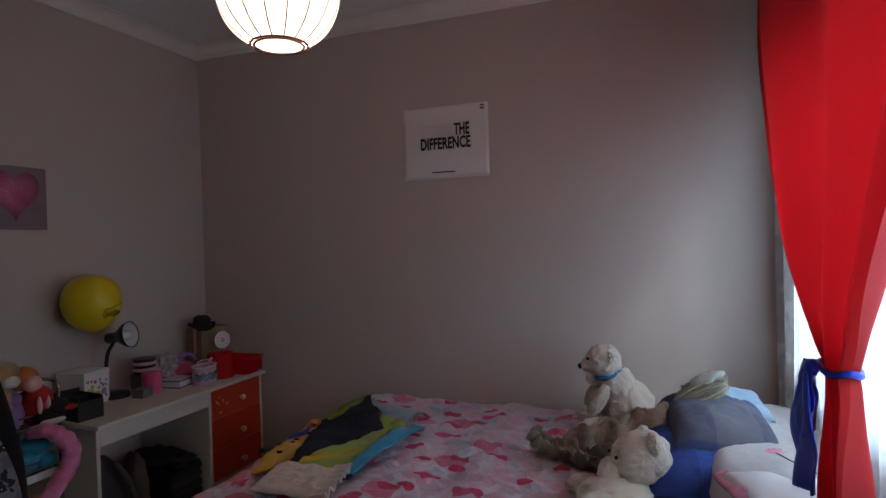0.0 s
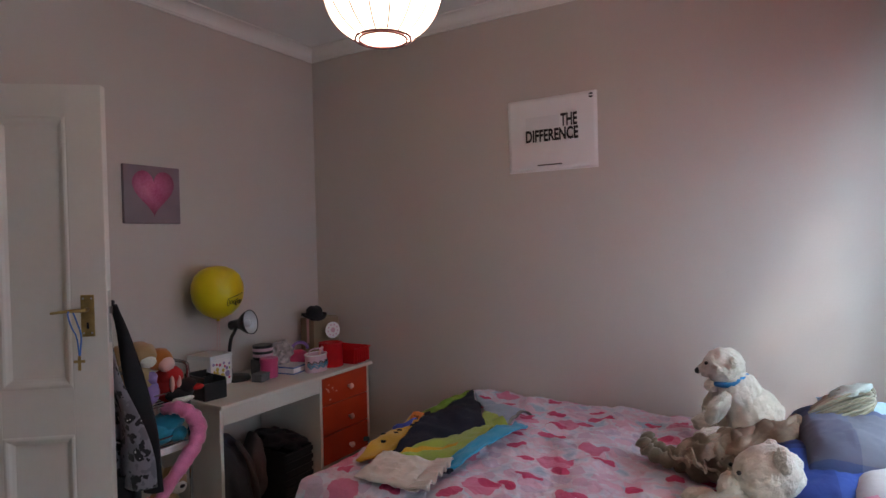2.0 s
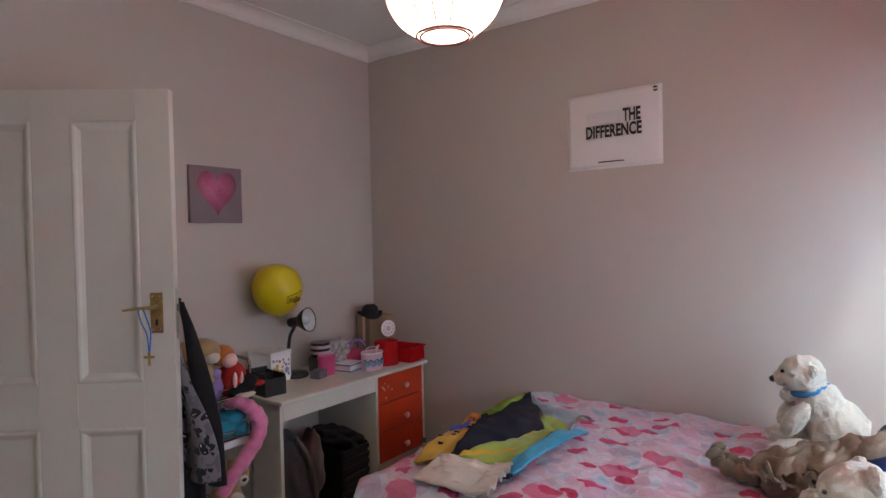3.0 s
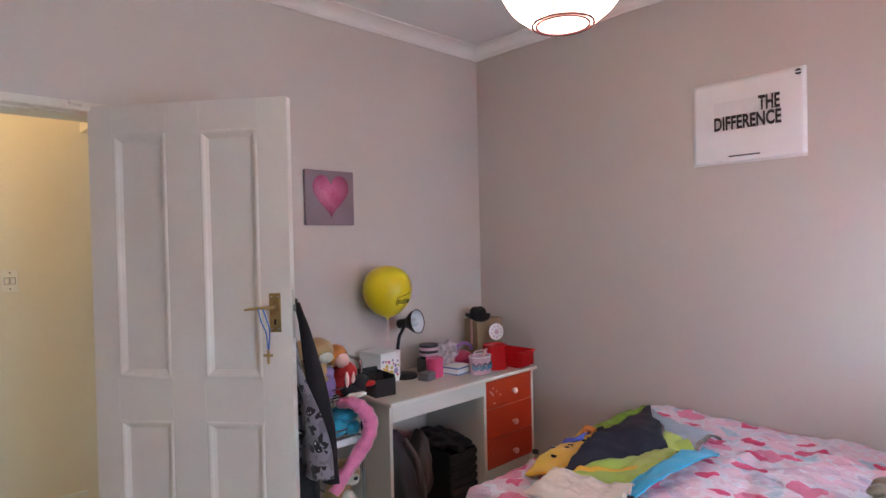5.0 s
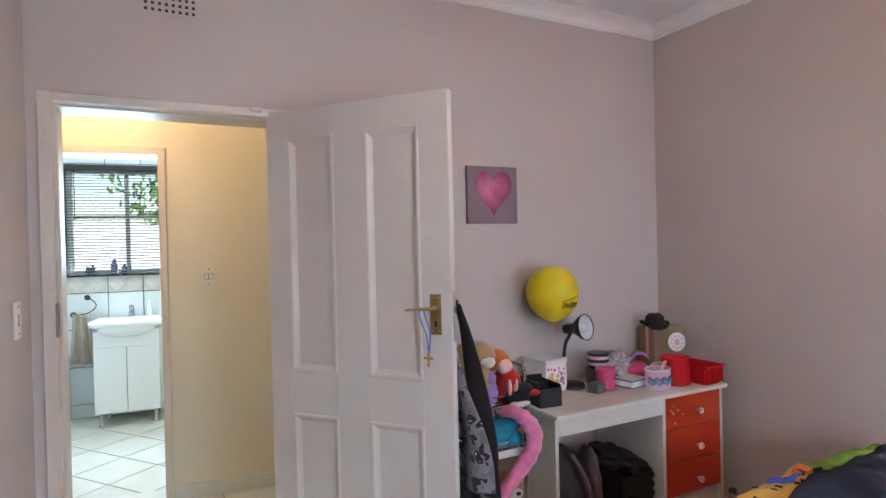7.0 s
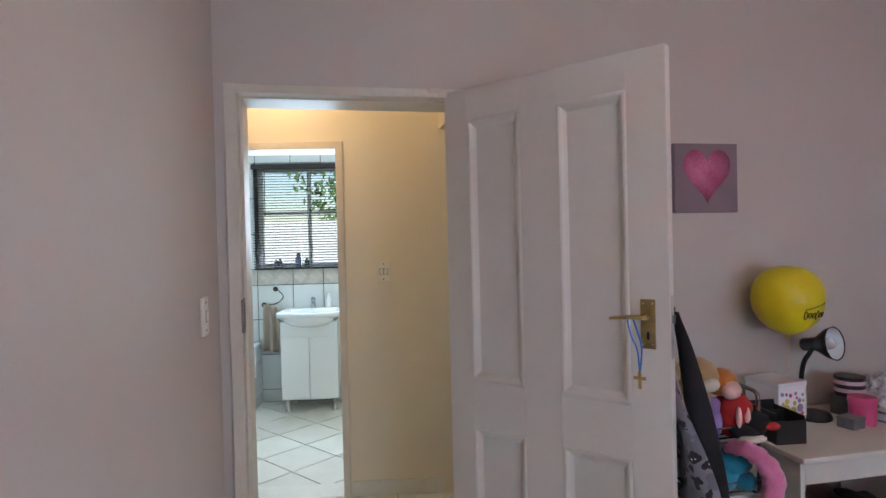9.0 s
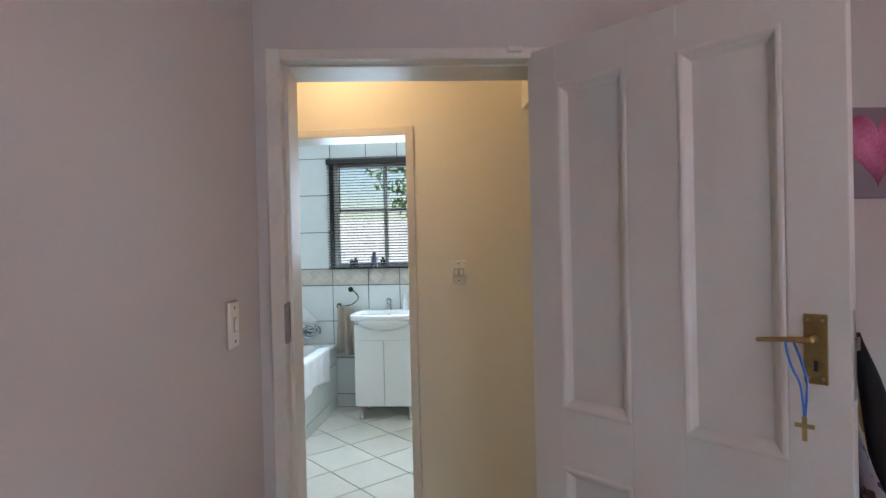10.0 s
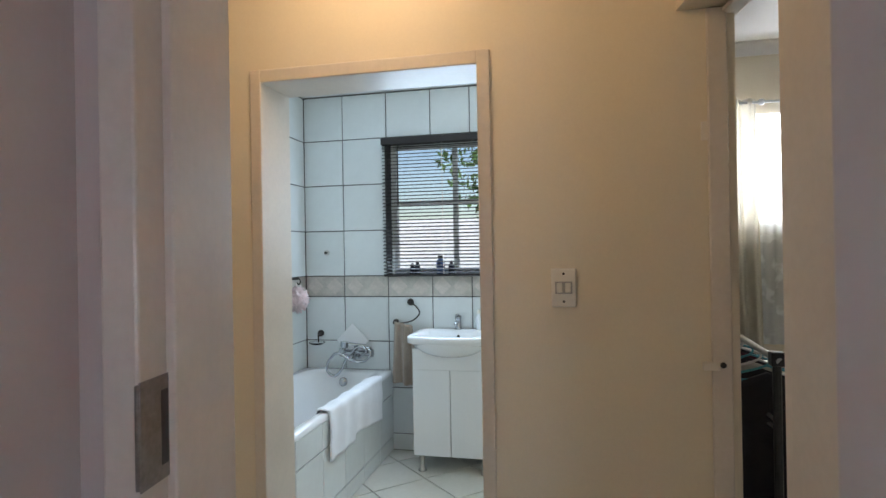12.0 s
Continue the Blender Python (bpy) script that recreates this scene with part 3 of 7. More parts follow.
diamond = tagged(finish("diamond_tile", boxes((-0.088, 0.088, -0.010, 0, -0.088, 0.088), bevel=0.003), CERAMIC, m=pose(XT + 0.014, -0.70, 0.785, 0, 0, 90) @ pose(0, 0, 0, 0, 45, 0)),
                 "plain white square tile stood on its corner behind the mixer", "tile")
peg = thing("wall_peg", "small round steel peg on the tiles", "peg", pose(XT, -0.899, 1.422))
part("rose", rod(bmesh.new(), (0, 0, 0), (0.008, 0, 0), 0.020, sides=16), STEEL, peg)
part("pin", rod(bmesh.new(), (0.007, 0, 0), (0.028, 0, 0), 0.008, 0.010, 12), IRON, peg)

dish = thing("soap_dish", "glass soap dish on a dark iron bracket", "soap dish", pose(XT, -0.955, 0.80))
part("rose", rod(bmesh.new(), (0, 0, 0.03), (0.012, 0, 0.03), 0.024, sides=16), IRON, dish)
part("bracket", rod(rod(bmesh.new(), (0.01, 0, 0.03), (0.05, -0.0, 0.015), 0.008), (0.05, 0, 0.02), (0.05, 0, -0.03), 0.006), IRON, dish)
part("bowl", lathe([(0, -0.045), (0.035, -0.044), (0.058, -0.030), (0.060, -0.026), (0.052, -0.032), (0, -0.040)], 24), GLASS, dish, "clear glass bowl", True, pose(0.075, 0, 0))

rack = thing("hook_rail", "dark iron hook rail on the tiles above the bath", "hook rail", pose(-5.9, YT, 1.24))
part("rail", boxes((-0.22, 0.12, 0.004, 0.010, -0.008, 0.008), bevel=0.002), IRON, rack)
for x in (-0.18, -0.04, 0.09):
    part("hook", tube(curve_points([(x, 0.008, 0.01), (x, 0.03, 0.005), (x, 0.045, -0.02), (x, 0.03, -0.04), (x, 0.018, -0.028)], 5), 0.0045, 8), IRON, rack, smooth=True)
PUFF = surface("pink_net", (0.78, 0.60, 0.60), 0.9, var=0.2, big=20, grain=120, relief=0.6, depth=0.006, sheen=0.3)
puff = tagged(finish("bath_puff", blob((0, 0, 0), (0.075, 0.06, 0.085), 0.55, 6.5, detail=4), PUFF, smooth=True, m=pose(-5.99, YT + 0.07, 1.10)), "pale pink net bath puff hung from a hook", "bath puff")
brush = thing("brush_rack", "dark iron toothbrush holder on the tiled wall", "holder", pose(-5.72, YT, 1.05))
part("plate", boxes((-0.015, 0.015, 0.003, 0.012, -0.085, 0.085), bevel=0.003), IRON, brush)
for z in (-0.07, 0.07):
    part("arm", tube(curve_points([(0, 0.01, z), (0.0, 0.045, z), (0.03, 0.05, z), (0.035, 0.02, z)], 5), 0.005, 8), IRON, brush, smooth=True)

ring = thing("towel_ring", "dark iron towel ring with round roses", "towel ring", pose(XT, -0.30, 1.0))
for y, z in ((0.035, 0.062), (-0.075, -0.085)):
    part("rose", rod(bmesh.new(), (0, y, z), (0.016, y, z), 0.025, 0.020, 16), IRON, ring)
    part("stem", rod(bmesh.new(), (0.014, y, z), (0.055, y, z), 0.008), IRON, ring)
part("ring", tube(curve_points([(0.055, 0.035, 0.062), (0.06, 0.075, 0.05), (0.06, 0.115, 0.0), (0.06, 0.09, -0.045), (0.06, 0.03, -0.075), (0.055, -0.075, -0.085)], 6), 0.005, 8), IRON, ring, smooth=True)
BEIGE_TOWEL = surface("beige_terry", (0.40, 0.33, 0.27), 0.95, var=0.2, big=10, grain=180, relief=0.6, depth=0.004, sheen=0.3)
towel = finish("hand_towel", sheet(lambda u, v: (0.06 + 0.022 * math.sin(u * 14) * (0.4 + v) + 0.018 * (1 - v), -0.055 + (u - 0.5) * (0.13 + 0.05 * v), -0.06 - v * 0.43 - 0.03 * u), 24, 24, 0.012), BEIGE_TOWEL, smooth=True, m=pose(XT, -0.245, 0.99))
tagged(towel, "beige hand towel hung through the iron ring", "towel")

WHITE_TOWEL = surface("white_terry", (0.82, 0.83, 0.86), 0.95, var=0.08, big=8, grain=200, relief=0.5, depth=0.004, sheen=0.3)


def over_rim(u, v):
    """A bath mat folded over the rim: u along the bath, v from inside to outside."""
    x = -5.98 + u * 0.86
    s = (v - 0.42) * 0.56
    if s < -0.05:
        y, z = BY1 - 0.075, BZ + 0.012 + (s + 0.05) * 0.9
    elif s < 0.03:
        y, z = BY1 - 0.07 + (s + 0.05) * 1.05, BZ + 0.013 + 0.006 * math.sin((s + 0.05) * 40)
    else:
        y, z = BY1 + 0.014, BZ + 0.006 - (s - 0.03) * (0.95 - 0.35 * u * (1 if u < 0.6 else 0.2))
    w = 0.006 * noise.noise(Vector((x * 7, v * 5, 0))) + 0.004 * math.sin(x * 34)
    return (x, y + w * (1 if s > 0.02 else 0.2), z + (w if s <= 0.02 else 0))


mat_towel = tagged(finish("bath_mat", sheet(over_rim, 48, 30, 0.008), WHITE_TOWEL, smooth=True), "white towelling bath mat folded over the bath rim", "bath mat")

vanity = thing("vanity_unit", "white gloss vanity unit with a basin on steel legs", "vanity", pose(XT, 0.10, 0))
part("body", boxes((0.02, 0.385, -0.245, 0.245, 0.115, 0.80), bevel=0.003), GLOSS_WHITE, vanity)
for a, b in ((-0.245, -0.0025), (0.0025, 0.245)):
    part("door", boxes((0.388, 0.406, a, b, 0.117, 0.6645), bevel=0.002), GLOSS_WHITE, vanity)
part("fascia", boxes((0.387, 0.405, -0.245, 0.245, 0.6652, 0.798), bevel=0.0008), GLOSS_WHITE, vanity)
for x in (0.06, 0.345):
    for y in (-0.205, 0.205):
        part("leg", lathe([(0, 0), (0.028, 0), (0.028, 0.012), (0.017, 0.018), (0.017, 0.10), (0.024, 0.105), (0.024, 0.118), (0, 0.118)], 16), STEEL, vanity, "steel leg", True, pose(x, y, 0))
# basin with a bowed front
bm = bmesh.new()


def basin_ring(grow, z, inner=False, n=40):
    out = []
    for i in range(n):
        a = 2 * math.pi * i / n
        c, s = math.cos(a), math.sin(a)
        x = 0.215 + (0.215 + grow) * math.copysign(abs(c) ** 0.22, c)
        y = (0.285 + grow) * math.copysign(abs(s) ** 0.22, s)
        if x > 0.2:
            x += 0.065 * (1 - (y / 0.29) ** 2) * (x - 0.2) / 0.22
        if inner:
            x = 0.26 + (x - 0.25) * 0.74
            y *= 0.84
        out.append((x, y, z))
    return out


bl = [[bm.verts.new(p) for p in r] for r in (basin_ring(-0.13, 0.755), basin_ring(-0.065, 0.80), basin_ring(-0.010, 0.834), basin_ring(0.0, 0.838), basin_ring(0.0, 0.874), basin_ring(-0.01, 0.880), basin_ring(-0.01, 0.880, True), basin_ring(-0.03, 0.855, True), basin_ring(-0.09, 0.785, True), basin_ring(-0.16, 0.765, True))]
for a, b in zip(bl, bl[1:]):
    for i in range(40):
        bm.faces.new((a[i], a[(i + 1) % 40], b[(i + 1) % 40], b[i]))
bm.faces.new(bl[-1])
bm.faces.new(bl[0][::-1])
part("basin", bm, CERAMIC, vanity, "white ceramic basin", True)
bm = blob((0.385, 0, 0.830), (0.108, 0.225, 0.085), detail=4)
for v in bm.verts:
    v.co.z = min(v.co.z, 0.839)
    v.co.x = max(v.co.x, 0.36)
part("bowl", bm, CERAMIC, vanity, "rounded underside of the basin", True)
part("overflow_hole", rod(bmesh.new(), (0.105, 0, 0.838), (0.115, 0, 0.835), 0.011, sides=14), IRON, vanity)
tap = thing("basin_tap", "small chrome basin mixer tap", "tap", pose(XT + 0.055, 0.09, 0.879))
part("body", lathe([(0, 0), (0.028, 0), (0.026, 0.008), (0.021, 0.012), (0.020, 0.075), (0.023, 0.08), (0.022, 0.095), (0, 0.10)], 18), CHROME, tap, smooth=True)
part("spout", tube(curve_points([(0.01, 0, 0.05), (0.05, 0, 0.062), (0.09, 0, 0.052), (0.10, 0, 0.04)], 5), 0.011, 10), CHROME, tap, smooth=True)
part("lever", boxes((-0.005, 0.055, -0.008, 0.008, 0.098, 0.108), bevel=0.003), CHROME, tap)
bottle = thing("soap_bottle", "white plastic soap bottle on the basin", "bottle", pose(XT + 0.05, 0.235, 0.879))
part("body", lathe([(0, 0), (0.022, 0), (0.024, 0.006), (0.024, 0.085), (0.012, 0.10), (0.012, 0.11), (0, 0.11)], 18), GLOSS_WHITE, bottle, smooth=True)
part("cap", lathe([(0, 0.109), (0.014, 0.109), (0.014, 0.135), (0.0, 0.137)], 14), PLASTIC, bottle, "cap")

BOTTLE_DARK = surface("dark_bottle_plastic", (0.03, 0.03, 0.05), 0.25, var=0.1, relief=0)
BOTTLE_BLUE = surface("blue_bottle_plastic", (0.06, 0.12, 0.30), 0.3, var=0.1, relief=0)
for y, h, r, m_ in ((-0.27, 0.085, 0.018, BOTTLE_DARK), (-0.232, 0.10, 0.020, BOTTLE_DARK), (-0.06, 0.14, 0.030, BOTTLE_BLUE), (0.02, 0.10, 0.022, BOTTLE_DARK)):
    b_ = thing("sill_bottle", "dark toiletry bottle on the window sill", "bottle", pose(XT - 0.08, y, 1.2505), group="bottles on the sill")
    part("body", lathe([(0, 0), (r, 0), (r * 1.05, 0.005), (r * 1.05, h * 0.72), (r * 0.5, h * 0.82), (r * 0.5, h * 0.86), (0, h * 0.86)], 16), m_, b_, smooth=True)
    part("cap", lathe([(0, h * 0.85), (r * 0.6, h * 0.85), (r * 0.55, h), (0, h)], 14), BLACK, b_)

bath_lamp = thing("bathroom_lamp", "round white ceiling lamp in the bathroom", "ceiling lamp", pose(-5.25, 0.30, 2.575))
part("base", lathe([(0, -0.0005), (0.06, -0.0005), (0.055, -0.02), (0.02, -0.03), (0.02, -0.06), (0, -0.06)], 24), GLOSS_WHITE, bath_lamp)

# venetian blind
blind = thing("venetian_blind", "dark slatted venetian blind lowered over the bathroom window", "blind", pose(XT + 0.03, -0.03, 0))
BLIND = surface("dark_brown_blind_slat", (0.022, 0.019, 0.020), 0.65, var=0.15, relief=0.05)
part("headrail", boxes((-0.02, 0.022, -0.425, 0.455, 2.185, 2.232), bevel=0.003), BLIND, blind)
slat_mesh = sheet(lambda u, v: ((v - 0.5) * 0.027, -0.42 + u * 0.87, 0.0035 * (1 - (2 * v - 1) ** 2)), 1, 4, 0.0009)
sm = bpy.data.meshes.new("slat")
bmesh.ops.recalc_face_normals(slat_mesh, faces=slat_mesh.faces)
slat_mesh.to_mesh(sm)
slat_mesh.free()
n_slats = 37
for k in range(n_slats):
    lay("slat", sm, BLIND, blind, pose(0, 0, 1.275 + (2.165 - 1.275) * k / (n_slats - 1), 0, 17 + 1.2 * math.sin(k * 1.7), 0))
for z in (2.150, 2.163, 2.175):
    lay("slat", sm, BLIND, blind, pose(0.001, 0, z + 0.003, 0, 10, 0))
part("bottom_rail", boxes((-0.014, 0.014, -0.42, 0.45, 1.246, 1.262), bevel=0.003), BLIND, blind)
for y in (-0.34, 0.02, 0.36):
    part("ladder_cord", rod(bmesh.new(), (0.0145, y, 1.26), (0.0145, y, 2.19), 0.0016, sides=5), PLASTIC, blind)
part("pull_cord", rod(bmesh.new(), (0.022, -0.375, 1.31), (0.022, -0.375, 2.19), 0.0022, sides=6), BLIND, blind)
part("tilt_wand", rod(bmesh.new(), (0.026, -0.30, 1.74), (0.022, -0.30, 2.19), 0.004, sides=6), BLIND, blind)

# ---- bed ----
def print_material():
    """Cotton with a print of pink petals and hearts over pale pink, white and soft blue."""
    m, n, l, b = shader("pink_petal_print_cotton")
    v = coords(n, l)
    cloud = noise_tex(n, l, v, 9, 3, 0.55)
    base = ramp(n, l, cloud, [(0.34, (0.46, 0.58, 0.68)), (0.42, (0.76, 0.72, 0.78)), (0.50, (0.80, 0.56, 0.64)), (0.56, (0.80, 0.74, 0.79)), (0.66, (0.62, 0.66, 0.74))])

    def petals(scale, stretch, turn, low, keep, tones, seed):
        mp = n.new("ShaderNodeMapping")
        mp.inputs["Scale"].default_value, mp.inputs["Rotation"].default_value, mp.inputs["Location"].default_value = stretch, (0, 0, turn), (seed, seed * 1.7, 0)
        warp = n.new("ShaderNodeVectorMath")
        warp.operation = "MULTIPLY_ADD"
        nz = n.new("ShaderNodeTexNoise")
        nz.inputs["Scale"].default_value = 13
        l.new(v, nz.inputs["Vector"])
        l.new(nz.outputs["Color"], warp.inputs[0])
        warp.inputs[1].default_value = (0.09, 0.09, 0.0)
        l.new(v, warp.inputs[2])
        l.new(warp.outputs["Vector"], mp.inputs["Vector"])
        vo = n.new("ShaderNodeTexVoronoi")
        vo.voronoi_dimensions = "2D"
        vo.inputs["Scale"].default_value, vo.inputs["Randomness"].default_value = scale, 0.85
        l.new(mp.outputs["Vector"], vo.inputs["Vector"])
        inside = n.new("ShaderNodeMath")
        inside.operation = "LESS_THAN"
        inside.inputs[1].default_value = low
        l.new(vo.outputs["Distance"], inside.inputs[0])
        sep = n.new("ShaderNodeSeparateColor")
        l.new(vo.outputs["Color"], sep.inputs["Color"])
        some = n.new("ShaderNodeMath")
        some.operation = "LESS_THAN"
        some.inputs[1].default_value = keep
        l.new(sep.outputs["Red"], some.inputs[0])
        both = n.new("ShaderNodeMath")
        both.operation = "MULTIPLY"
        l.new(inside.outputs[0], both.inputs[0])
        l.new(some.outputs[0], both.inputs[1])
        streak = noise_tex(n, l, mp.outputs["Vector"], 16, 2)
        tone = ramp(n, l, sep.outputs["Green"], [(0.0, tones[0]), (0.5, tones[1]), (1.0, tones[2])])
        return both.outputs[0], mix(n, l, streak, tone, shade(tones[1], 1.15))

    f, c = petals(12.0, (1.0, 1.2, 1), 0.5, 0.42, 0.7, ((0.40, 0.54, 0.66), (0.76, 0.46, 0.56), (0.80, 0.70, 0.76)), 1.3)
    base = mix(n, l, f, base, c)
    f, c = petals(5.6, (1.0, 1.35, 1), -0.5, 0.36, 0.30, ((0.70, 0.10, 0.22), (0.74, 0.24, 0.36), (0.76, 0.40, 0.50)), 4.1)
    base = mix(n, l, f, base, c)
    f, c = petals(10.5, (1.0, 1.5, 1), 0.9, 0.40, 0.22, ((0.58, 0.03, 0.12), (0.68, 0.07, 0.18), (0.72, 0.18, 0.30)), 8.6)
    base = mix(n, l, f, base, c)
    base = mix(n, l, 1.0, base, (0.85, 0.84, 0.88), "MULTIPLY")
    l.new(base, b.inputs["Base Color"])
    b.inputs["Roughness"].default_value, b.inputs["Sheen Weight"].default_value = 0.9, 0.05
    fine = noise_tex(n, l, v, 13, 5, 0.6, 1.2)
    bump(n, l, fine, b, 0.9, 0.024)
    return m


PRINT = print_material()
MATTRESS = surface("white_mattress_cloth", (0.62, 0.60, 0.60), 0.9, var=0.08)
BED_X0, BED_X1, BED_Y0, BED_Y1 = -1.56, 0.50, 1.56, 2.945


def smooth_step(a, b, x):
    k = min(1, max(0, (x - a) / (b - a)))
    return k * k * (3 - 2 * k)


def bed_top(x, y):
    """Height of the rumpled duvet over the floor."""
    z = 0.585 + 0.022 * smooth_step(-0.3, -1.3, x) + 0.016 * noise.noise(Vector((x * 2.2, y * 2.2, 0.3)))
    z += 0.014 * noise.noise(Vector((x * 6, y * 6, 1.7))) + 0.024 * abs(noise.noise(Vector((x * 9 + y * 4, y * 10 - x * 3, 4.2)))) + 0.010 * abs(noise.noise(Vector((x * 21 - y * 6, y * 17 + x * 9, 7.2))))
    z += 0.006 * math.sin(x * 17 + 3 * y + 2 * noise.noise(Vector((x * 3, y * 3, 2))))
    return z


def drape(u, v):
    """The duvet: runs over the foot and the open side and hangs down."""
    x = BED_X0 - 0.22 + u * (BED_X1 - BED_X0 + 0.22)
    y = BED_Y1 - (1 - v) * 0.0 - (1 - v) * (BED_Y1 - BED_Y0 + 0.28)
    over_x, over_y = max(0, BED_X0 - x), max(0, BED_Y0 - y)
    px = max(x, BED_X0 - 0.035 * (1 - math.exp(-over_x * 12)))
    py = max(y, BED_Y0 - 0.045 * (1 - math.exp(-over_y * 12)))
    fall = max(over_x, over_y)
    ex, ey = smooth_step(BED_X0 + 0.10, BED_X0 - 0.02, x), smooth_step(BED_Y0 + 0.12, BED_Y0 - 0.02, y)
    z = bed_top(px, py) - 0.035 * max(ex, ey) - fall * 0.98
    z -= 0.03 * smooth_step(2.86, 2.95, y)
    if fall > 0.02:
        px += 0.016 * math.sin(y * 26) * min(1, fall * 8) * (over_x > 0)
        py += 0.016 * math.sin(x * 24) * min(1, fall * 8) * (over_y > 0)
    return (px, py, z)


bed = thing("bed", "double bed with a rumpled pink petal print duvet", "bed", pose(0, 0, 0))
part("mattress", boxes((BED_X0 + 0.03, BED_X1, BED_Y0 + 0.03, BED_Y1, 0.30, 0.545), bevel=0.04, segments=3), MATTRESS, bed)
part("base", boxes((BED_X0 + 0.04, BED_X1, BED_Y0 + 0.04, BED_Y1, 0.10, 0.298), bevel=0.015), MATTRESS, bed)
for x in (BED_X0 + 0.12, BED_X1 - 0.1):
    for y in (BED_Y0 + 0.12, BED_Y1 - 0.1):
        part("leg", boxes((x - 0.03, x + 0.03, y - 0.03, y + 0.03, 0, 0.10), bevel=0.004), IRON, bed)
duvet = tagged(finish("duvet", sheet(drape, 190, 150, 0.012), PRINT, smooth=True), "rumpled duvet printed with pink petals, spread over the bed", "duvet")
part("hem", tube([drape(k / 70, 0.0) for k in range(71)], 0.006, 6), MATTRESS, duvet, "white stitched hem", True)
part("foot_hem", tube([drape(0.0, k / 50) for k in range(51)], 0.006, 6), MATTRESS, duvet, "white stitched hem", True)


def quad(a, b, c, d, lift, wrinkle=0.008, curl=0.0):
    """A cloth patch between four plan corners, laid on the bed."""
    a, b, c, d = (Vector((*p, 0)) for p in (a, b, c, d))

    def fn(u, v):
        p = (a * (1 - u) + b * u) * (1 - v) + (d * (1 - u) + c * u) * v
        p = p + Vector((0.012 * noise.noise(Vector((p.x * 8, p.y * 8, 1))), 0.012 * noise.noise(Vector((p.x * 8, p.y * 8, 5))), 0))
        x, y, _ = p
        z = bed_top(max(x, BED_X0), max(y, BED_Y0)) + 0.004 - 0.035 * smooth_step(BED_X0 + 0.10, BED_X0 - 0.02, x) - max(0, BED_X0 - x) * 0.9
        z += 0.62 * lift * (0.6 + 0.4 * math.sin(math.pi * min(1, max(0, v)))) + wrinkle * noise.noise(Vector((x * 9, y * 9, 3))) + curl * smooth_step(0.75, 1, v)
        return (x, y, z)
    return sheet(fn, 22, 22, 0.006)


NAVY = surface("navy_fleece", (0.014, 0.017, 0.036), 0.95, var=0.15, big=6, grain=120, relief=0.4, depth=0.004, sheen=0.0)
LIME = surface("lime_fleece", (0.32, 0.42, 0.06), 0.95, var=0.12, big=6, grain=120, relief=0.4, depth=0.004, sheen=0.2)
GOLD = surface("golden_yellow_fleece", (0.58, 0.33, 0.025), 0.95, var=0.15, big=6, grain=120, relief=0.4, depth=0.004, sheen=0.2)
PALE_BLUE = surface("pale_blue_fleece", (0.30, 0.38, 0.50), 0.95, var=0.12, big=6, grain=120, relief=0.4, depth=0.004, sheen=0.2)
TURQUOISE = surface("turquoise_fleece", (0.015, 0.32, 0.56), 0.95, var=0.12, big=6, grain=120, relief=0.4, depth=0.004, sheen=0.2)
LEAF_FLEECE = surface("leaf_green_fleece", (0.20, 0.34, 0.04), 0.95, var=0.6, big=22, grain=90, relief=0.4, depth=0.004)
ORANGE_PATCH = surface("orange_print", (0.55, 0.17, 0.03), 0.9, var=0.2)
GREY_CLOTH_EDGE = surface("grey_fringe", (0.26, 0.26, 0.24), 0.95, var=0.4, big=40, grain=150, relief=0.6, depth=0.004)
BLUE_PATCH = surface("royal_blue_print", (0.05, 0.08, 0.38), 0.9, var=0.2)
throw = thing("throw_blanket", "navy, lime, yellow and turquoise fleece throw spread on the bed", "blanket", pose(0, 0, 0))
part("navy_panel", quad((-1.316, 1.766), (-1.153, 2.243), (-1.465, 2.705), (-1.430, 2.235), 0.078), NAVY, throw, "navy panel", True)
part("lime_panel", quad((-1.312, 1.780), (-1.094, 1.772), (-1.092, 2.315), (-1.150, 2.250), 0.062), LIME, throw, "lime green panel", True)
part("lime_corner", quad((-1.165, 2.225), (-1.085, 2.315), (-1.200, 2.425), (-1.280, 2.465), 0.060), LIME, throw, "lime green corner", True)
part("yellow_stripe", quad((-1.290, 1.797), (-1.130, 1.945), (-1.140, 1.995), (-1.262, 1.855), 0.070), GOLD, throw, "yellow stripe", True)
part("pale_blue_panel", quad((-1.275, 2.455), (-1.088, 2.318), (-1.083, 2.545), (-1.450, 2.700), 0.056), PALE_BLUE, throw, "pale blue panel", True)
part("fringe", quad((-1.092, 2.312), (-1.078, 2.318), (-1.070, 2.545), (-1.086, 2.548), 0.060, 0.014), GREY_CLOTH_EDGE, throw, "frayed grey edge", True)
part("turquoise_hem", quad((-1.100, 1.772), (-1.030, 1.760), (-0.983, 2.312), (-1.064, 2.348), 0.064), TURQUOISE, throw, "turquoise hem", True)
part("navy_hem", quad((-1.118, 1.752), (-1.040, 1.742), (-1.034, 1.766), (-1.110, 1.778), 0.050), NAVY, throw, "dark turned corner", True)
part("yellow_panel", quad((-1.425, 1.700), (-1.308, 1.768), (-1.425, 2.245), (-1.515, 2.235), 0.060), GOLD, throw, "golden yellow panel", True)
part("green_panel", quad((-1.535, 2.225), (-1.430, 2.235), (-1.462, 2.710), (-1.560, 2.610), 0.058), LEAF_FLEECE, throw, "green panel with dark veins", True)
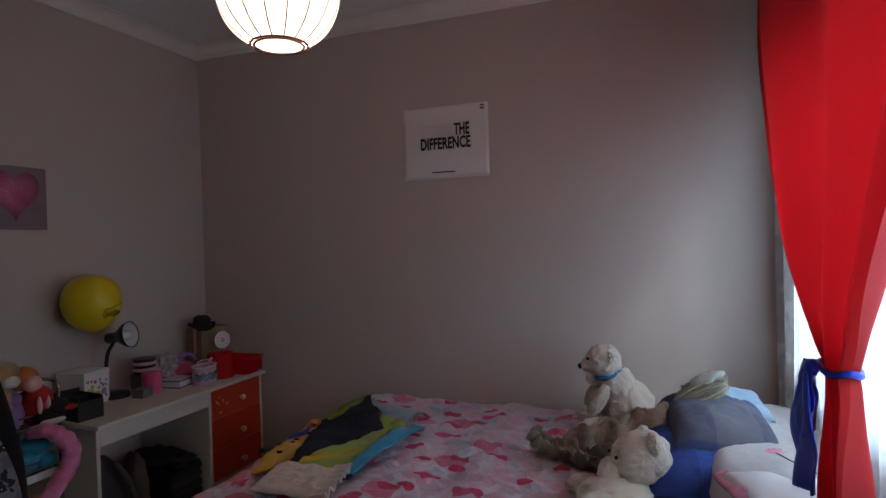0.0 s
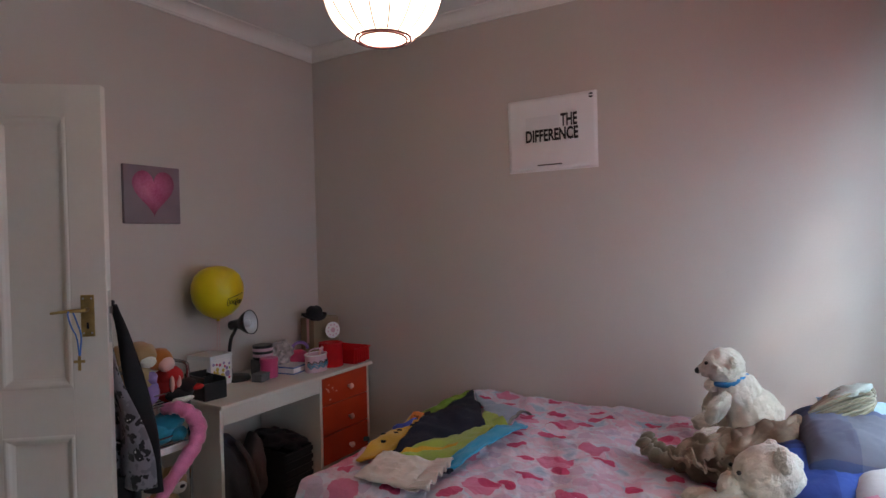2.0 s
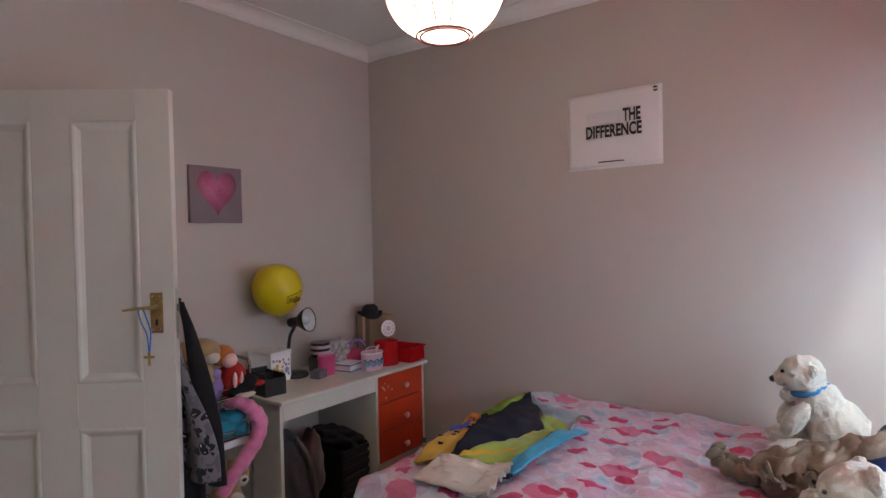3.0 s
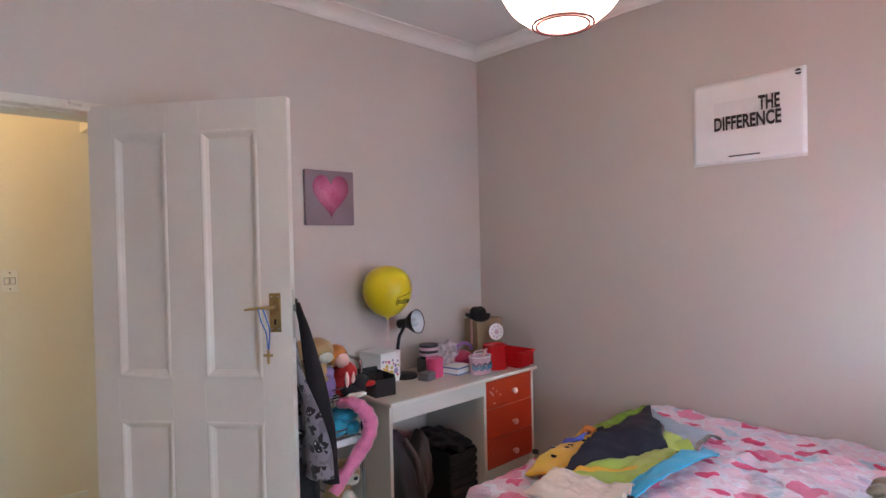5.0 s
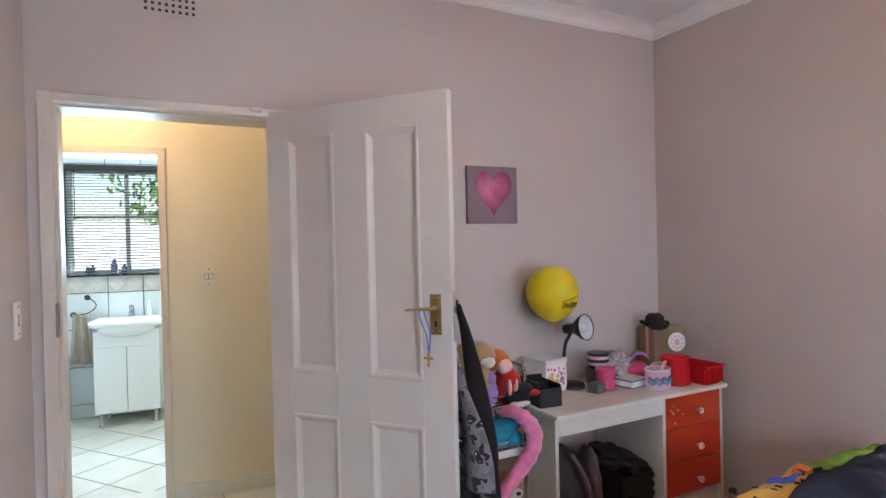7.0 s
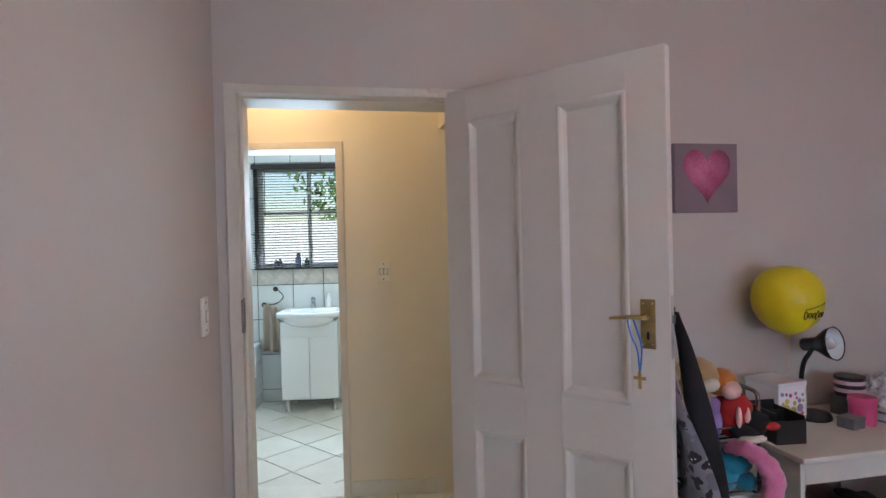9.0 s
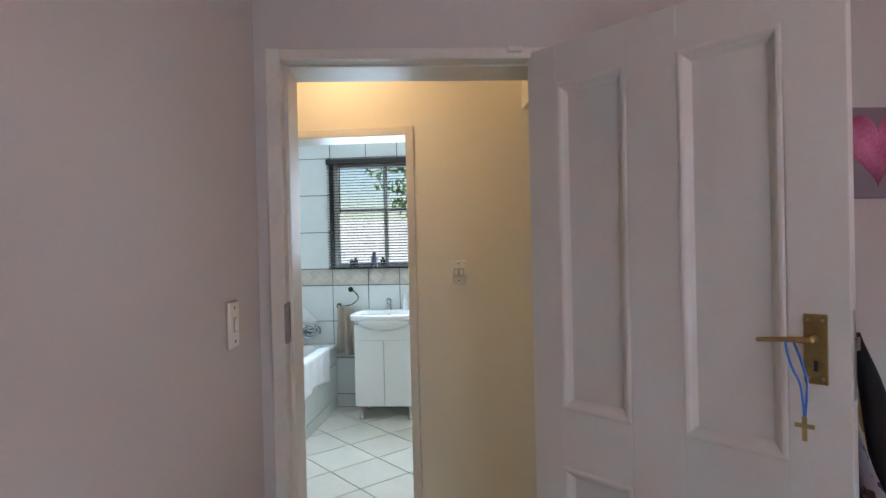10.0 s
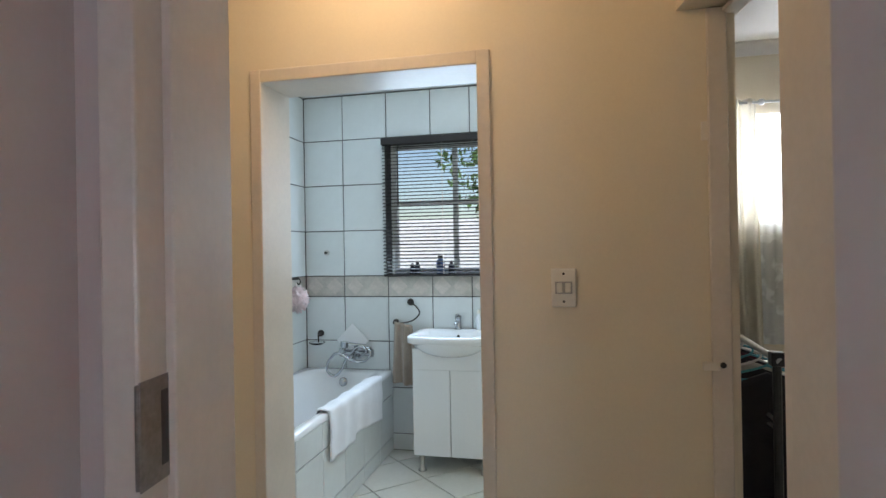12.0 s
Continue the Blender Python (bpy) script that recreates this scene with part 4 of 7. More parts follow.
part("blue_motif", quad((-1.468, 1.975), (-1.408, 2.030), (-1.430, 2.150), (-1.492, 2.065), 0.070), BLUE_PATCH, throw, "blue motif", True)
part("orange_motif", quad((-1.470, 2.120), (-1.432, 2.130), (-1.440, 2.235), (-1.484, 2.215), 0.069), ORANGE_PATCH, throw, "orange motif", True)
rng = random.Random(31)
for k in range(10):
    x, y, turn, ln = -1.475 + rng.random() * 0.075, 1.82 + 0.042 * k, rng.uniform(0.2, 1.2), rng.uniform(0.014, 0.030)
    dx, dy = ln * math.cos(turn), ln * math.sin(turn)
    part("black_line", quad((x, y), (x + dx, y + dy), (x + dx - 0.002, y + dy + 0.0025), (x - 0.002, y + 0.0025), 0.0685), INK, throw, "thin black printed line")


def cushion(hx, hy, hz, seed, pinch=0.6, n=36, droop=0.0, crease=1.0):
    """A stuffed pillow with pinched corners."""
    def half(sign):
        def fn(u, v):
            x, y = 2 * u - 1, 2 * v - 1
            edge = max(0, (1 - x ** 4) * (1 - y ** 4)) ** 0.46
            k = 1 - 0.07 * pinch * (abs(x) ** 2 + abs(y) ** 2 - abs(x * y) * 2.0)
            z = sign * hz * edge + 0.012 * noise.noise(Vector((x * 2.5 + seed, y * 2.5, sign))) * edge + droop * x * x
            z += 0.011 * crease * edge * (abs(noise.noise(Vector((x * 5 + y * 2 + seed, y * 4 - x * 3, 2)))) - 0.2) * sign
            return (x * hx * k, y * hy * k, z)
        return fn
    bm = sheet(half(1), n, n)
    low = sheet(half(-1), n, n)
    me = bpy.data.meshes.new("tmp")
    low.to_mesh(me)
    low.free()
    bm.from_mesh(me)
    bpy.data.meshes.remove(me)
    bmesh.ops.remove_doubles(bm, verts=bm.verts, dist=0.0015)
    return bm


def plaid_material(name, dark, mid, light, dark_2, light_2):
    m, n, l, b = shader(name)
    v = coords(n, l, (1, 1, 1))
    sep = n.new("ShaderNodeSeparateXYZ")
    l.new(v, sep.inputs[0])

    def stripes(axis, freq, phase):
        k = n.new("ShaderNodeMath")
        k.operation = "MULTIPLY_ADD"
        k.inputs[1].default_value, k.inputs[2].default_value = freq, phase
        l.new(sep.outputs[axis], k.inputs[0])
        w = n.new("ShaderNodeMath")
        w.operation = "SINE"
        l.new(k.outputs[0], w.inputs[0])
        return ramp(n, l, w.outputs[0], [(0.0, (0, 0, 0)), (0.55, (1, 1, 1))], True)

    col = mix(n, l, stripes("Y", 22, 0.4), dark, mid)
    col = mix(n, l, stripes("X", 14, 1.2), col, light, "MIX")
    col = mix(n, l, 0.55, col, mix(n, l, stripes("Y", 8, 2.0), dark_2, light_2))
    l.new(col, b.inputs["Base Color"])
    b.inputs["Roughness"].default_value = 0.8
    bump(n, l, noise_tex(n, l, v, 24, 5, 0.6, 0.5), b, 0.35, 0.01)
    return m


PLAID = plaid_material("blue_plaid_cotton", (0.045, 0.065, 0.15), (0.08, 0.11, 0.22), (0.13, 0.145, 0.20), (0.04, 0.065, 0.17), (0.12, 0.12, 0.15))
BLUE_COTTON = plaid_material("deep_blue_check_cotton", (0.014, 0.026, 0.14), (0.018, 0.05, 0.28), (0.022, 0.07, 0.33), (0.012, 0.022, 0.10), (0.03, 0.08, 0.36))
LIGHT_BLUE = surface("sky_blue_cotton", (0.28, 0.42, 0.58), 0.8, var=0.1, big=7, grain=40, relief=0.4, depth=0.006)
CASE = surface("white_mint_pillowcase", (0.58, 0.565, 0.58), 0.85, var=0.16, big=6, grain=30, relief=0.4, depth=0.006)
PINK_EDGE = surface("pink_dotted_cotton", (0.72, 0.32, 0.44), 0.85, var=0.2, big=30, grain=60)
SATIN = surface("peach_satin", (0.66, 0.56, 0.50), 0.45, var=0.1, big=7, grain=25, relief=0.4, depth=0.006, sheen=0.3)

pillow = thing("pillow", "blue and grey plaid pillow on the head of the bed", "pillow", pose(0.165, 2.205, 0.757, 9, 6, 8))
part("cover", cushion(0.175, 0.195, 0.098, 3, 0.2), PLAID, pillow, smooth=True)
part("hem", sheet(lambda u, v: (-0.165 + 0.34 * u, -0.165 - 0.050 * v, 0.045 - 0.075 * v + 0.008 * math.sin(u * 13)), 24, 6, 0.004), PLAID, pillow, "open hem", True)
part("corner", cushion(0.145, 0.085, 0.034, 9, n=18), LIGHT_BLUE, pillow, "sky blue corner", True, pose(0.055, 0.150, 0.055, 12, 4, 12))
pillow_3 = thing("pillow", "deep blue pillow with creased cover under the plaid one", "pillow", pose(0.115, 2.055, 0.672, 14, 3, 8))
part("cover", cushion(0.20, 0.185, 0.100, 5), BLUE_COTTON, pillow_3, smooth=True)
pillow_2 = thing("pillow", "large white pillow with a pale flower print", "pillow", pose(0.335, 2.20, 0.668, 0, 4, 5))
case_top = [v.co.copy() for v in part("cover", cushion(0.25, 0.58, 0.115, 7), CASE, pillow_2, smooth=True).data.vertices if v.co.z > 0.02]


def on_case(x, y):
    """A place just above the white pillow's cover."""
    return (x, y, min(case_top, key=lambda c: (c.x - x) ** 2 + (c.y - y) ** 2).z + 0.003)


bm = bmesh.new()
for k in range(5):
    a = 0.5 + k * 0.5
    vs = [bm.verts.new(on_case(-0.06 + 0.042 * t * math.cos(a) - 0.011 * s * math.sin(a) * math.sin(math.pi * t), -0.24 + 0.042 * t * math.sin(a) + 0.011 * s * math.cos(a) * math.sin(math.pi * t))) for t, s in ((0, 0), (0.35, 1), (0.8, 0.8), (1, 0), (0.8, -0.8), (0.35, -1))]
    bm.faces.new(vs)
part("flower_print", bm, PINK_EDGE, pillow_2, "pink printed flower")
part("stem_print", tube(curve_points([on_case(*p) for p in ((-0.06, -0.24), (-0.03, -0.30), (0.03, -0.36), (0.10, -0.40))], 6), 0.0016, 5), INK, pillow_2)
slip = thing("pillow", "small white pillow with a pink dotted border", "pillow", pose(0.328, 1.715, 0.725, 12, 6, 22))
part("cover", cushion(0.16, 0.15, 0.042, 12, n=18), WHITE, slip, smooth=True)
part("border", sheet(lambda u, v: (-0.172 + 0.045 * u, -0.15 + 0.30 * v, 0.004 + 0.022 * u + 0.006 * math.sin(v * 12)), 4, 24, 0.004), PINK_EDGE, slip, "pink dotted border", True)

frill = thing("pillow", "peach satin pillow with a ruffled edge on the duvet", "pillow", pose(-1.215, 1.692, 0.634, 8, 2, 4))
part("cover", cushion(0.130, 0.098, 0.016, 15, n=30, crease=1.6), SATIN, frill, smooth=True)
part("ruffle", sheet(lambda u, v: (0.098 + 0.070 * u, -0.108 + 0.208 * v, 0.014 + 0.010 * u + 0.014 * math.sin(v * 34 + 1.5 * math.sin(v * 9)) * u), 8, 60, 0.003), SATIN, frill, "gathered ruffle", True)

# ---- plush toys on the bed ----
def fluff(bm, size=0.0045):
    """Pushes a body's skin in and out in small tufts."""
    bm.normal_update()
    for v in bm.verts:
        v.co += v.normal * size * (0.6 * noise.noise(v.co * 55) + noise.noise(v.co * 190))
    return bm


FUR = surface("cream_white_fur", (0.70, 0.65, 0.56), 0.95, var=0.12, big=14, grain=85, relief=0.9, depth=0.008, sheen=0.5)
BLUE_SCARF = surface("blue_ribbon_cloth", (0.02, 0.22, 0.50), 0.6, var=0.12)


def bear(name, label, m, blobs, face_at, face_turn, seed, scarf=None, wide=1.0):
    b = thing(name, label, "soft toy", m, group="white plush bears")
    bm = bmesh.new()
    for c, r, turn in blobs:
        blob(c, r, 0.10, 3.0, pose(0, 0, 0, *turn), 5, bm)
    bmesh.ops.recalc_face_normals(bm, faces=bm.faces)
    fluff(bm, 0.0035)
    part("fur_body", bm, FUR, b, smooth=True)
    f = pose(*face_at, *face_turn) @ Matrix.Scale(wide, 4)
    part("nose", blob((0.090, 0, -0.005), (0.014, 0.020, 0.013), detail=2), BLACK, b, "black nose", True, f)
    for s in (-1, 1):
        part("eye", blob((0.055, s * 0.036, 0.030), (0.0075 / wide, 0.0075 / wide, 0.0075 / wide), detail=2), BLACK, b, "black bead eye", True, f)
    if scarf:
        c, r, turn = scarf
        part("scarf", tube([pose(*c, *turn) @ Vector((r * math.cos(a * 6.2832 / 20), r * math.sin(a * 6.2832 / 20), 0.004 * math.sin(a))) for a in range(21)], 0.011, 8), BLUE_SCARF, b, "blue ribbon collar", True)
    return b


# local x is the way that the bear faces
bear("plush_bear", "white plush polar bear with a blue collar sitting by the wall", pose(-0.16, 2.66, 0.588, 0, 0, 190),
     [((-0.01, 0, 0.115), (0.105, 0.105, 0.125), (0, 0, 0)), ((0.035, 0, 0.19), (0.085, 0.085, 0.125), (0, 22, 0)), ((0.100, 0, 0.318), (0.080, 0.076, 0.072), (0, 15, 0)), ((0.158, 0, 0.300), (0.040, 0.038, 0.032), (0, 12, 0)),
      ((0.070, 0.066, 0.345), (0.018, 0.022, 0.024), (0, 0, 0)), ((0.070, -0.066, 0.345), (0.018, 0.022, 0.024), (0, 0, 0)),
      ((0.13, 0.07, 0.16), (0.035, 0.035, 0.075), (0, -35, 0)), ((0.13, -0.07, 0.16), (0.035, 0.035, 0.075), (0, -35, 0)),
      ((0.13, 0.09, 0.045), (0.095, 0.045, 0.045), (0, 0, 15)), ((0.13, -0.09, 0.045), (0.095, 0.045, 0.045), (0, 0, -15)), ((0.145, 0.0, 0.235), (0.030, 0.028, 0.026), (0, 0, 0))],
     (0.11, 0, 0.31), (0, 8, 0), 11, ((0.075, 0, 0.262), 0.062, (0, 20, 0)))
bear("plush_bear", "white plush bear lying slumped against the pillow", pose(-0.115, 1.88, 0.590, 8, 0, 197) @ Matrix.Scale(0.90, 4),
     [((-0.05, 0.0, 0.185), (0.105, 0.098, 0.088), (0, 25, 0)), ((0.055, 0, 0.135), (0.050, 0.045, 0.040), (0, 25, 0)), ((-0.075, 0.080, 0.245), (0.024, 0.034, 0.040), (20, 0, 0)), ((-0.085, -0.088, 0.240), (0.024, 0.034, 0.040), (-20, 0, 0)),
      ((0.05, 0.02, 0.06), (0.13, 0.11, 0.065), (0, 0, 0)), ((0.12, -0.11, 0.055), (0.085, 0.045, 0.045), (0, 0, -40)), ((0.14, 0.12, 0.055), (0.085, 0.045, 0.045), (0, 0, 30)), ((0.03, -0.12, 0.09), (0.05, 0.04, 0.07), (10, 0, 0))],
     (-0.05, 0, 0.185), (0, 22, 0), 12, None, 1.55)

YARN = surface("khaki_yarn", (0.21, 0.19, 0.135), 0.95, var=0.35, big=18, grain=140, relief=0.6, depth=0.004, sheen=0.2)
YARN_PALE = surface("pale_khaki_yarn", (0.31, 0.285, 0.21), 0.95, var=0.3, big=18, grain=140, relief=0.6, depth=0.004, sheen=0.2)
YARN_LIGHT = surface("pale_mint_yarn", (0.40, 0.46, 0.44), 0.95, var=0.25, big=18, grain=140, relief=0.6, depth=0.004, sheen=0.2)
RAG = surface("olive_brown_cloth", (0.30, 0.245, 0.185), 0.95, var=0.35, big=10, grain=60, relief=0.5, depth=0.006)
RAG_PALE = surface("faded_khaki_cloth", (0.42, 0.36, 0.28), 0.95, var=0.3, big=14, grain=80, relief=0.5, depth=0.006)
ragdoll = thing("rag_doll", "worn khaki rag doll with yarn hair lying across the bed", "doll", pose(0, 0, 0))
bm = bmesh.new()
spine = curve_points([(-0.38, 2.24, 0.645), (-0.30, 2.22, 0.645), (-0.20, 2.22, 0.675), (-0.11, 2.24, 0.735), (0.0, 2.26, 0.80), (0.06, 2.27, 0.83)], 6)
tube(spine, lambda k: 0.038 + 0.035 * math.sin(math.pi * min(1, k * 1.25)) ** 1.0 + 0.01 * math.sin(k * 40), 14, bm)
for v in bm.verts:
    v.co += Vector((0.012, 0.016, 0.012)) * noise.noise(v.co * 22)
part("body", bm, RAG, ragdoll, smooth=True)
part("ragged_skirt", sheet(lambda u, v: (-0.36 + 0.36 * u, 2.14 + 0.20 * v + 0.02 * math.sin(u * 20), 0.655 + 0.13 * u + 0.050 * math.sin(math.pi * v) + 0.018 * noise.noise(Vector((u * 9, v * 7, 1))) + 0.016 * abs(noise.noise(Vector((u * 22, v * 16, 4))))), 40, 30), RAG, ragdoll, "ragged cloth skirt", True)
rng = random.Random(21)
for k in range(18):
    x0, y0 = rng.uniform(-0.36, -0.02), rng.uniform(2.13, 2.27)
    z0 = 0.690 + 0.34 * max(0.0, x0 + 0.22) + rng.uniform(-0.012, 0.012)
    ln, wd, tw = rng.uniform(0.04, 0.075), rng.uniform(0.008, 0.016), rng.uniform(0, 6)
    part("rag_strip", sheet(lambda u, v: (x0 + ln * (u - 0.5) + 0.005 * math.sin(v * 9 + tw), y0 - 0.05 * u + wd * (v - 0.5) * 2 + 0.014 * math.sin(u * 7 + tw), z0 - 0.030 * u * u + 0.010 * math.sin(u * 5 + tw) + 0.006 * math.sin(v * 7 + tw)), 12, 6), RAG_PALE if k % 3 == 0 else RAG, ragdoll, "", True)
hair = bmesh.new()
rng = random.Random(8)
hair_pale = bmesh.new()
for k in range(120):
    a, s = rng.uniform(0, 6.28), rng.uniform(0.75, 1.05)
    c = Vector((0.115, 2.295, 0.872)) + Vector((rng.uniform(-1, 1), rng.uniform(-1, 1), rng.uniform(-1, 1))) * 0.012
    d = Vector((0.058, 0.022, 0.026))
    off = [Vector((0, math.cos(a), math.sin(a))) * r * s for r in (0.022, 0.046, 0.054, 0.040)]
    tube(curve_points([c - d * 1.35 + off[0], c - d * 0.4 + off[1], c + d * 0.5 + off[2], c + d * 1.2 + off[3], c + d * 1.45 + off[3] * 0.2], 4), 0.0042, 6, hair if k % 3 else hair_pale)
part("yarn_hair", hair, YARN, ragdoll, "looped khaki yarn hair", True)
part("yarn_hair", hair_pale, YARN_PALE, ragdoll, "pale khaki yarn strands", True)
part("headscarf", blob((0.140, 2.300, 0.928), (0.062, 0.044, 0.016), 0.4, 4.0, pose(0, 0, 0, 0, -22, 10)), YARN_LIGHT, ragdoll, "pale mint head band", True)
part("face", blob((0.115, 2.297, 0.872), (0.062, 0.044, 0.044), 0.1, 3.0), YARN, ragdoll, "", True)
bm = bmesh.new()
for k in range(10):
    a = k * 0.62
    tube([Vector((0.035 + 0.010 * math.cos(a) * s, 2.205 - 0.008 * s + 0.01 * math.sin(a), 0.845 - 0.085 * s)) for s in (0, 0.3, 0.6, 0.85, 1.0)], 0.006, 6, bm)
part("yarn_plait", bm, YARN_LIGHT, ragdoll, "pale yarn plait", True)
bm = bmesh.new()
for k in range(2):
    tube(curve_points([(-0.34, 2.255 - 0.06 * k, 0.648), (-0.42, 2.28 - 0.07 * k, 0.640), (-0.48, 2.31 - 0.07 * k, 0.655), (-0.50, 2.31 - 0.07 * k, 0.690)], 6), lambda q: 0.026 + 0.006 * math.sin(q * 30), 10, bm)
part("leg", bm, YARN, ragdoll, "knitted legs", True)

# ---- curtains at the bedroom window ----
def cloth_through(name, colour, through_colour, amount, rough=0.7, clear=0.0, weave=160):
    """Thin cloth that lets light through; clear: the share of open weave."""
    m, n, l, b = shader(name)
    v = coords(n, l)
    fine = noise_tex(n, l, v, weave, 3)
    b.inputs["Roughness"].default_value = rough
    l.new(mix(n, l, fine, shade(colour, 0.85), shade(colour, 1.1)), b.inputs["Base Color"])
    b.inputs["Sheen Weight"].default_value = 0.04
    tr = n.new("ShaderNodeBsdfTranslucent")
    tr.inputs["Color"].default_value = (*through_colour, 1)
    mx = n.new("ShaderNodeMixShader")
    mx.inputs["Fac"].default_value = amount
    l.new(b.outputs["BSDF"], mx.inputs[1])
    l.new(tr.outputs["BSDF"], mx.inputs[2])
    out = n["Material Output"]
    last = mx.outputs[0]
    if clear:
        tp = n.new("ShaderNodeBsdfTransparent")
        m2 = n.new("ShaderNodeMixShader")
        motif = noise_tex(n, l, v, 9, 2, 0.5)
        k = ramp(n, l, motif, [(0.52, (clear,) * 3), (0.60, (clear * 0.25,) * 3)])
        l.new(k, m2.inputs["Fac"])
        l.new(last, m2.inputs[1])
        l.new(tp.outputs["BSDF"], m2.inputs[2])
        last = m2.outputs[0]
    l.new(last, out.inputs["Surface"])
    bump(n, l, fine, b, 0.2, 0.001)
    return m


RED = cloth_through("red_curtain_cloth", (0.50, 0.007, 0.013), (0.70, 0.008, 0.012), 0.30)
LACE = cloth_through("white_net_curtain", (0.88, 0.90, 0.92), (0.88, 0.92, 0.96), 0.62, 0.9, 0.30)
SATIN_BLUE = surface("royal_blue_satin", (0.004, 0.036, 0.48), 0.38, var=0.15, big=8, grain=60, relief=0.15, depth=0.003, sheen=0.05)

TIE_Y, TIE_Z, CUR_X = 1.60, 1.13, 0.385


def red_edge(z):
    """Left and right edge of the tied curtain at a height."""
    if z > TIE_Z:
        k = (z - TIE_Z) / (2.55 - TIE_Z)
        s = math.sin(min(1, (z - TIE_Z) / 1.15) * math.pi / 2)
        return TIE_Y + 0.075 + (2.76 - TIE_Y - 0.075) * s ** 0.7, TIE_Y - 0.075 - (TIE_Y - 0.075 - 0.85) * s ** 0.9
    k = (TIE_Z - z) / 0.8
    return TIE_Y + 0.075 - 0.02 * k ** 0.7, TIE_Y - 0.075 - 0.22 * k ** 0.7


def red_cloth(u, v):
    z = 2.58 - v * 2.23
    left, right = red_edge(z)
    near = math.exp(-((z - TIE_Z) / 0.16) ** 2)
    width = left - right
    fold = (1 - 0.6 * near) * 0.042 * math.sin(u * 2 * math.pi * 2.7 + 1.3 * math.sin(u * 7)) + 0.010 * math.sin(u * 2 * math.pi * 6 + 2 * math.sin(u * 5 + z)) + 0.007 * near * math.sin(u * 70)
    gather = 0.012 * near * math.cos((u - 0.5) * math.pi * 2)
    return (CUR_X + fold - gather + 0.01 * noise.noise(Vector((u * 6, z * 2, 0))), left - u * width + 0.006 * math.sin(z * 9 + u * 5), z)


curtain = thing("curtain", "red curtain gathered by a blue satin bow", "curtain", pose(0, 0, 0))
part("cloth", sheet(red_cloth, 150, 60), RED, curtain, smooth=True)
bow = thing("curtain_tie", "royal blue satin bow tied round the red curtain", "curtain tie", pose(CUR_X - 0.008, TIE_Y, TIE_Z))
part("band", tube([(0.008 + 0.036 * math.cos(a * 0.3307), 0.086 * math.sin(a * 0.3307), 0.006 * math.sin(a)) for a in range(20)], lambda k: 0.009, 8), SATIN_BLUE, bow, smooth=True)


part("loop", blob((-0.050, 0.050, -0.090), (0.022, 0.058, 0.100), 0.30, 2.6, pose(0, 0, 0, 16, 0, 0), 4), SATIN_BLUE, bow, "puffed bow loop", True)
for dy, ln, wd, k in ((0.020, 0.14, 0.08, 0.0), (-0.020, 0.26, 0.15, 1.6)):
    part("tail", sheet(lambda u, v: (-0.058 - (0.012 if k else 0.0) + 0.012 * math.sin(u * (5 + 2 * k) + k + 1.5 * math.sin(v * 5)) * (0.3 + v) - 0.010 * v, dy * (1 - 1.2 * v) + (u - 0.5) * (0.03 + wd * min(1, v * 2.5)) - 0.02 * v, -0.01 - ln * v - 0.03 * u * v), 16, 30, 0.003), SATIN_BLUE, bow, "hanging ribbon end", True)
part("knot", blob((-0.048, 0.004, 0.0), (0.018, 0.026, 0.020), 0.3, 3.0), SATIN_BLUE, bow, "knot", True)

lace = thing("net_curtain", "white patterned net curtain against the window", "curtain", pose(0, 0, 0))
part("net", sheet(lambda u, v: (0.485 + 0.018 * math.sin(u * 2 * math.pi * 24 + 1.3 * math.sin(u * 17)) + 0.008 * math.sin(u * 80 + v * 4), 2.952 - u * 2.47, 2.40 - v * 1.75), 240, 24), LACE, lace, smooth=True)
pole = thing("curtain_rail", "white curtain rail over the window", "curtain rail", pose(0, 0, 2.585))
part("rail", rod(bmesh.new(), (CUR_X, 0.35, 0), (CUR_X, 2.94, 0), 0.012), GLOSS_WHITE, pole)
part("net_wire", rod(bmesh.new(), (0.485, 0.40, -0.18), (0.485, 2.955, -0.18), 0.004), GLOSS_WHITE, pole)
for y in (0.5, 1.7, 2.9):
    part("bracket", boxes((CUR_X, XE, y - 0.012, y + 0.012, -0.010, 0.012), bevel=0.002), GLOSS_WHITE, pole)

# room beyond the passage: curtain, rail of clothes
CREAM_CLOTH = cloth_through("cream_curtain_cloth", (0.66, 0.62, 0.52), (0.66, 0.63, 0.54), 0.22)
far_curtain = thing("curtain", "cream curtain with soft folds at the far room's window", "curtain", pose(XT + 0.16, 0, 0))
part("cloth", sheet(lambda u, v: (0.03 * math.sin(u * 2 * math.pi * 7 + math.sin(u * 11)) * (0.6 + 0.5 * v), 1.58 + 0.43 * u + 0.03 * v * u, 2.37 - 1.95 * v), 80, 20), CREAM_CLOTH, far_curtain, smooth=True)
far_net = thing("net_curtain", "thin white net over the far room's window", "curtain", pose(XT + 0.10, 0, 0))
part("net", sheet(lambda u, v: (0.012 * math.sin(u * 2 * math.pi * 14), 2.02 + 0.95 * u, 2.28 - 1.5 * v), 80, 8), LACE, far_net, smooth=True)
far_pole = thing("curtain_rail", "thin white curtain rod in the far room", "curtain rail", pose(XT + 0.16, 0, 2.345))
part("rod", rod(bmesh.new(), (0, 1.5, 0), (0, 3.1, 0), 0.009), GLOSS_WHITE, far_pole)
part("finial", blob((0, 2.04, 0.0), (0.022, 0.022, 0.022), detail=2), GLOSS_WHITE, far_pole)
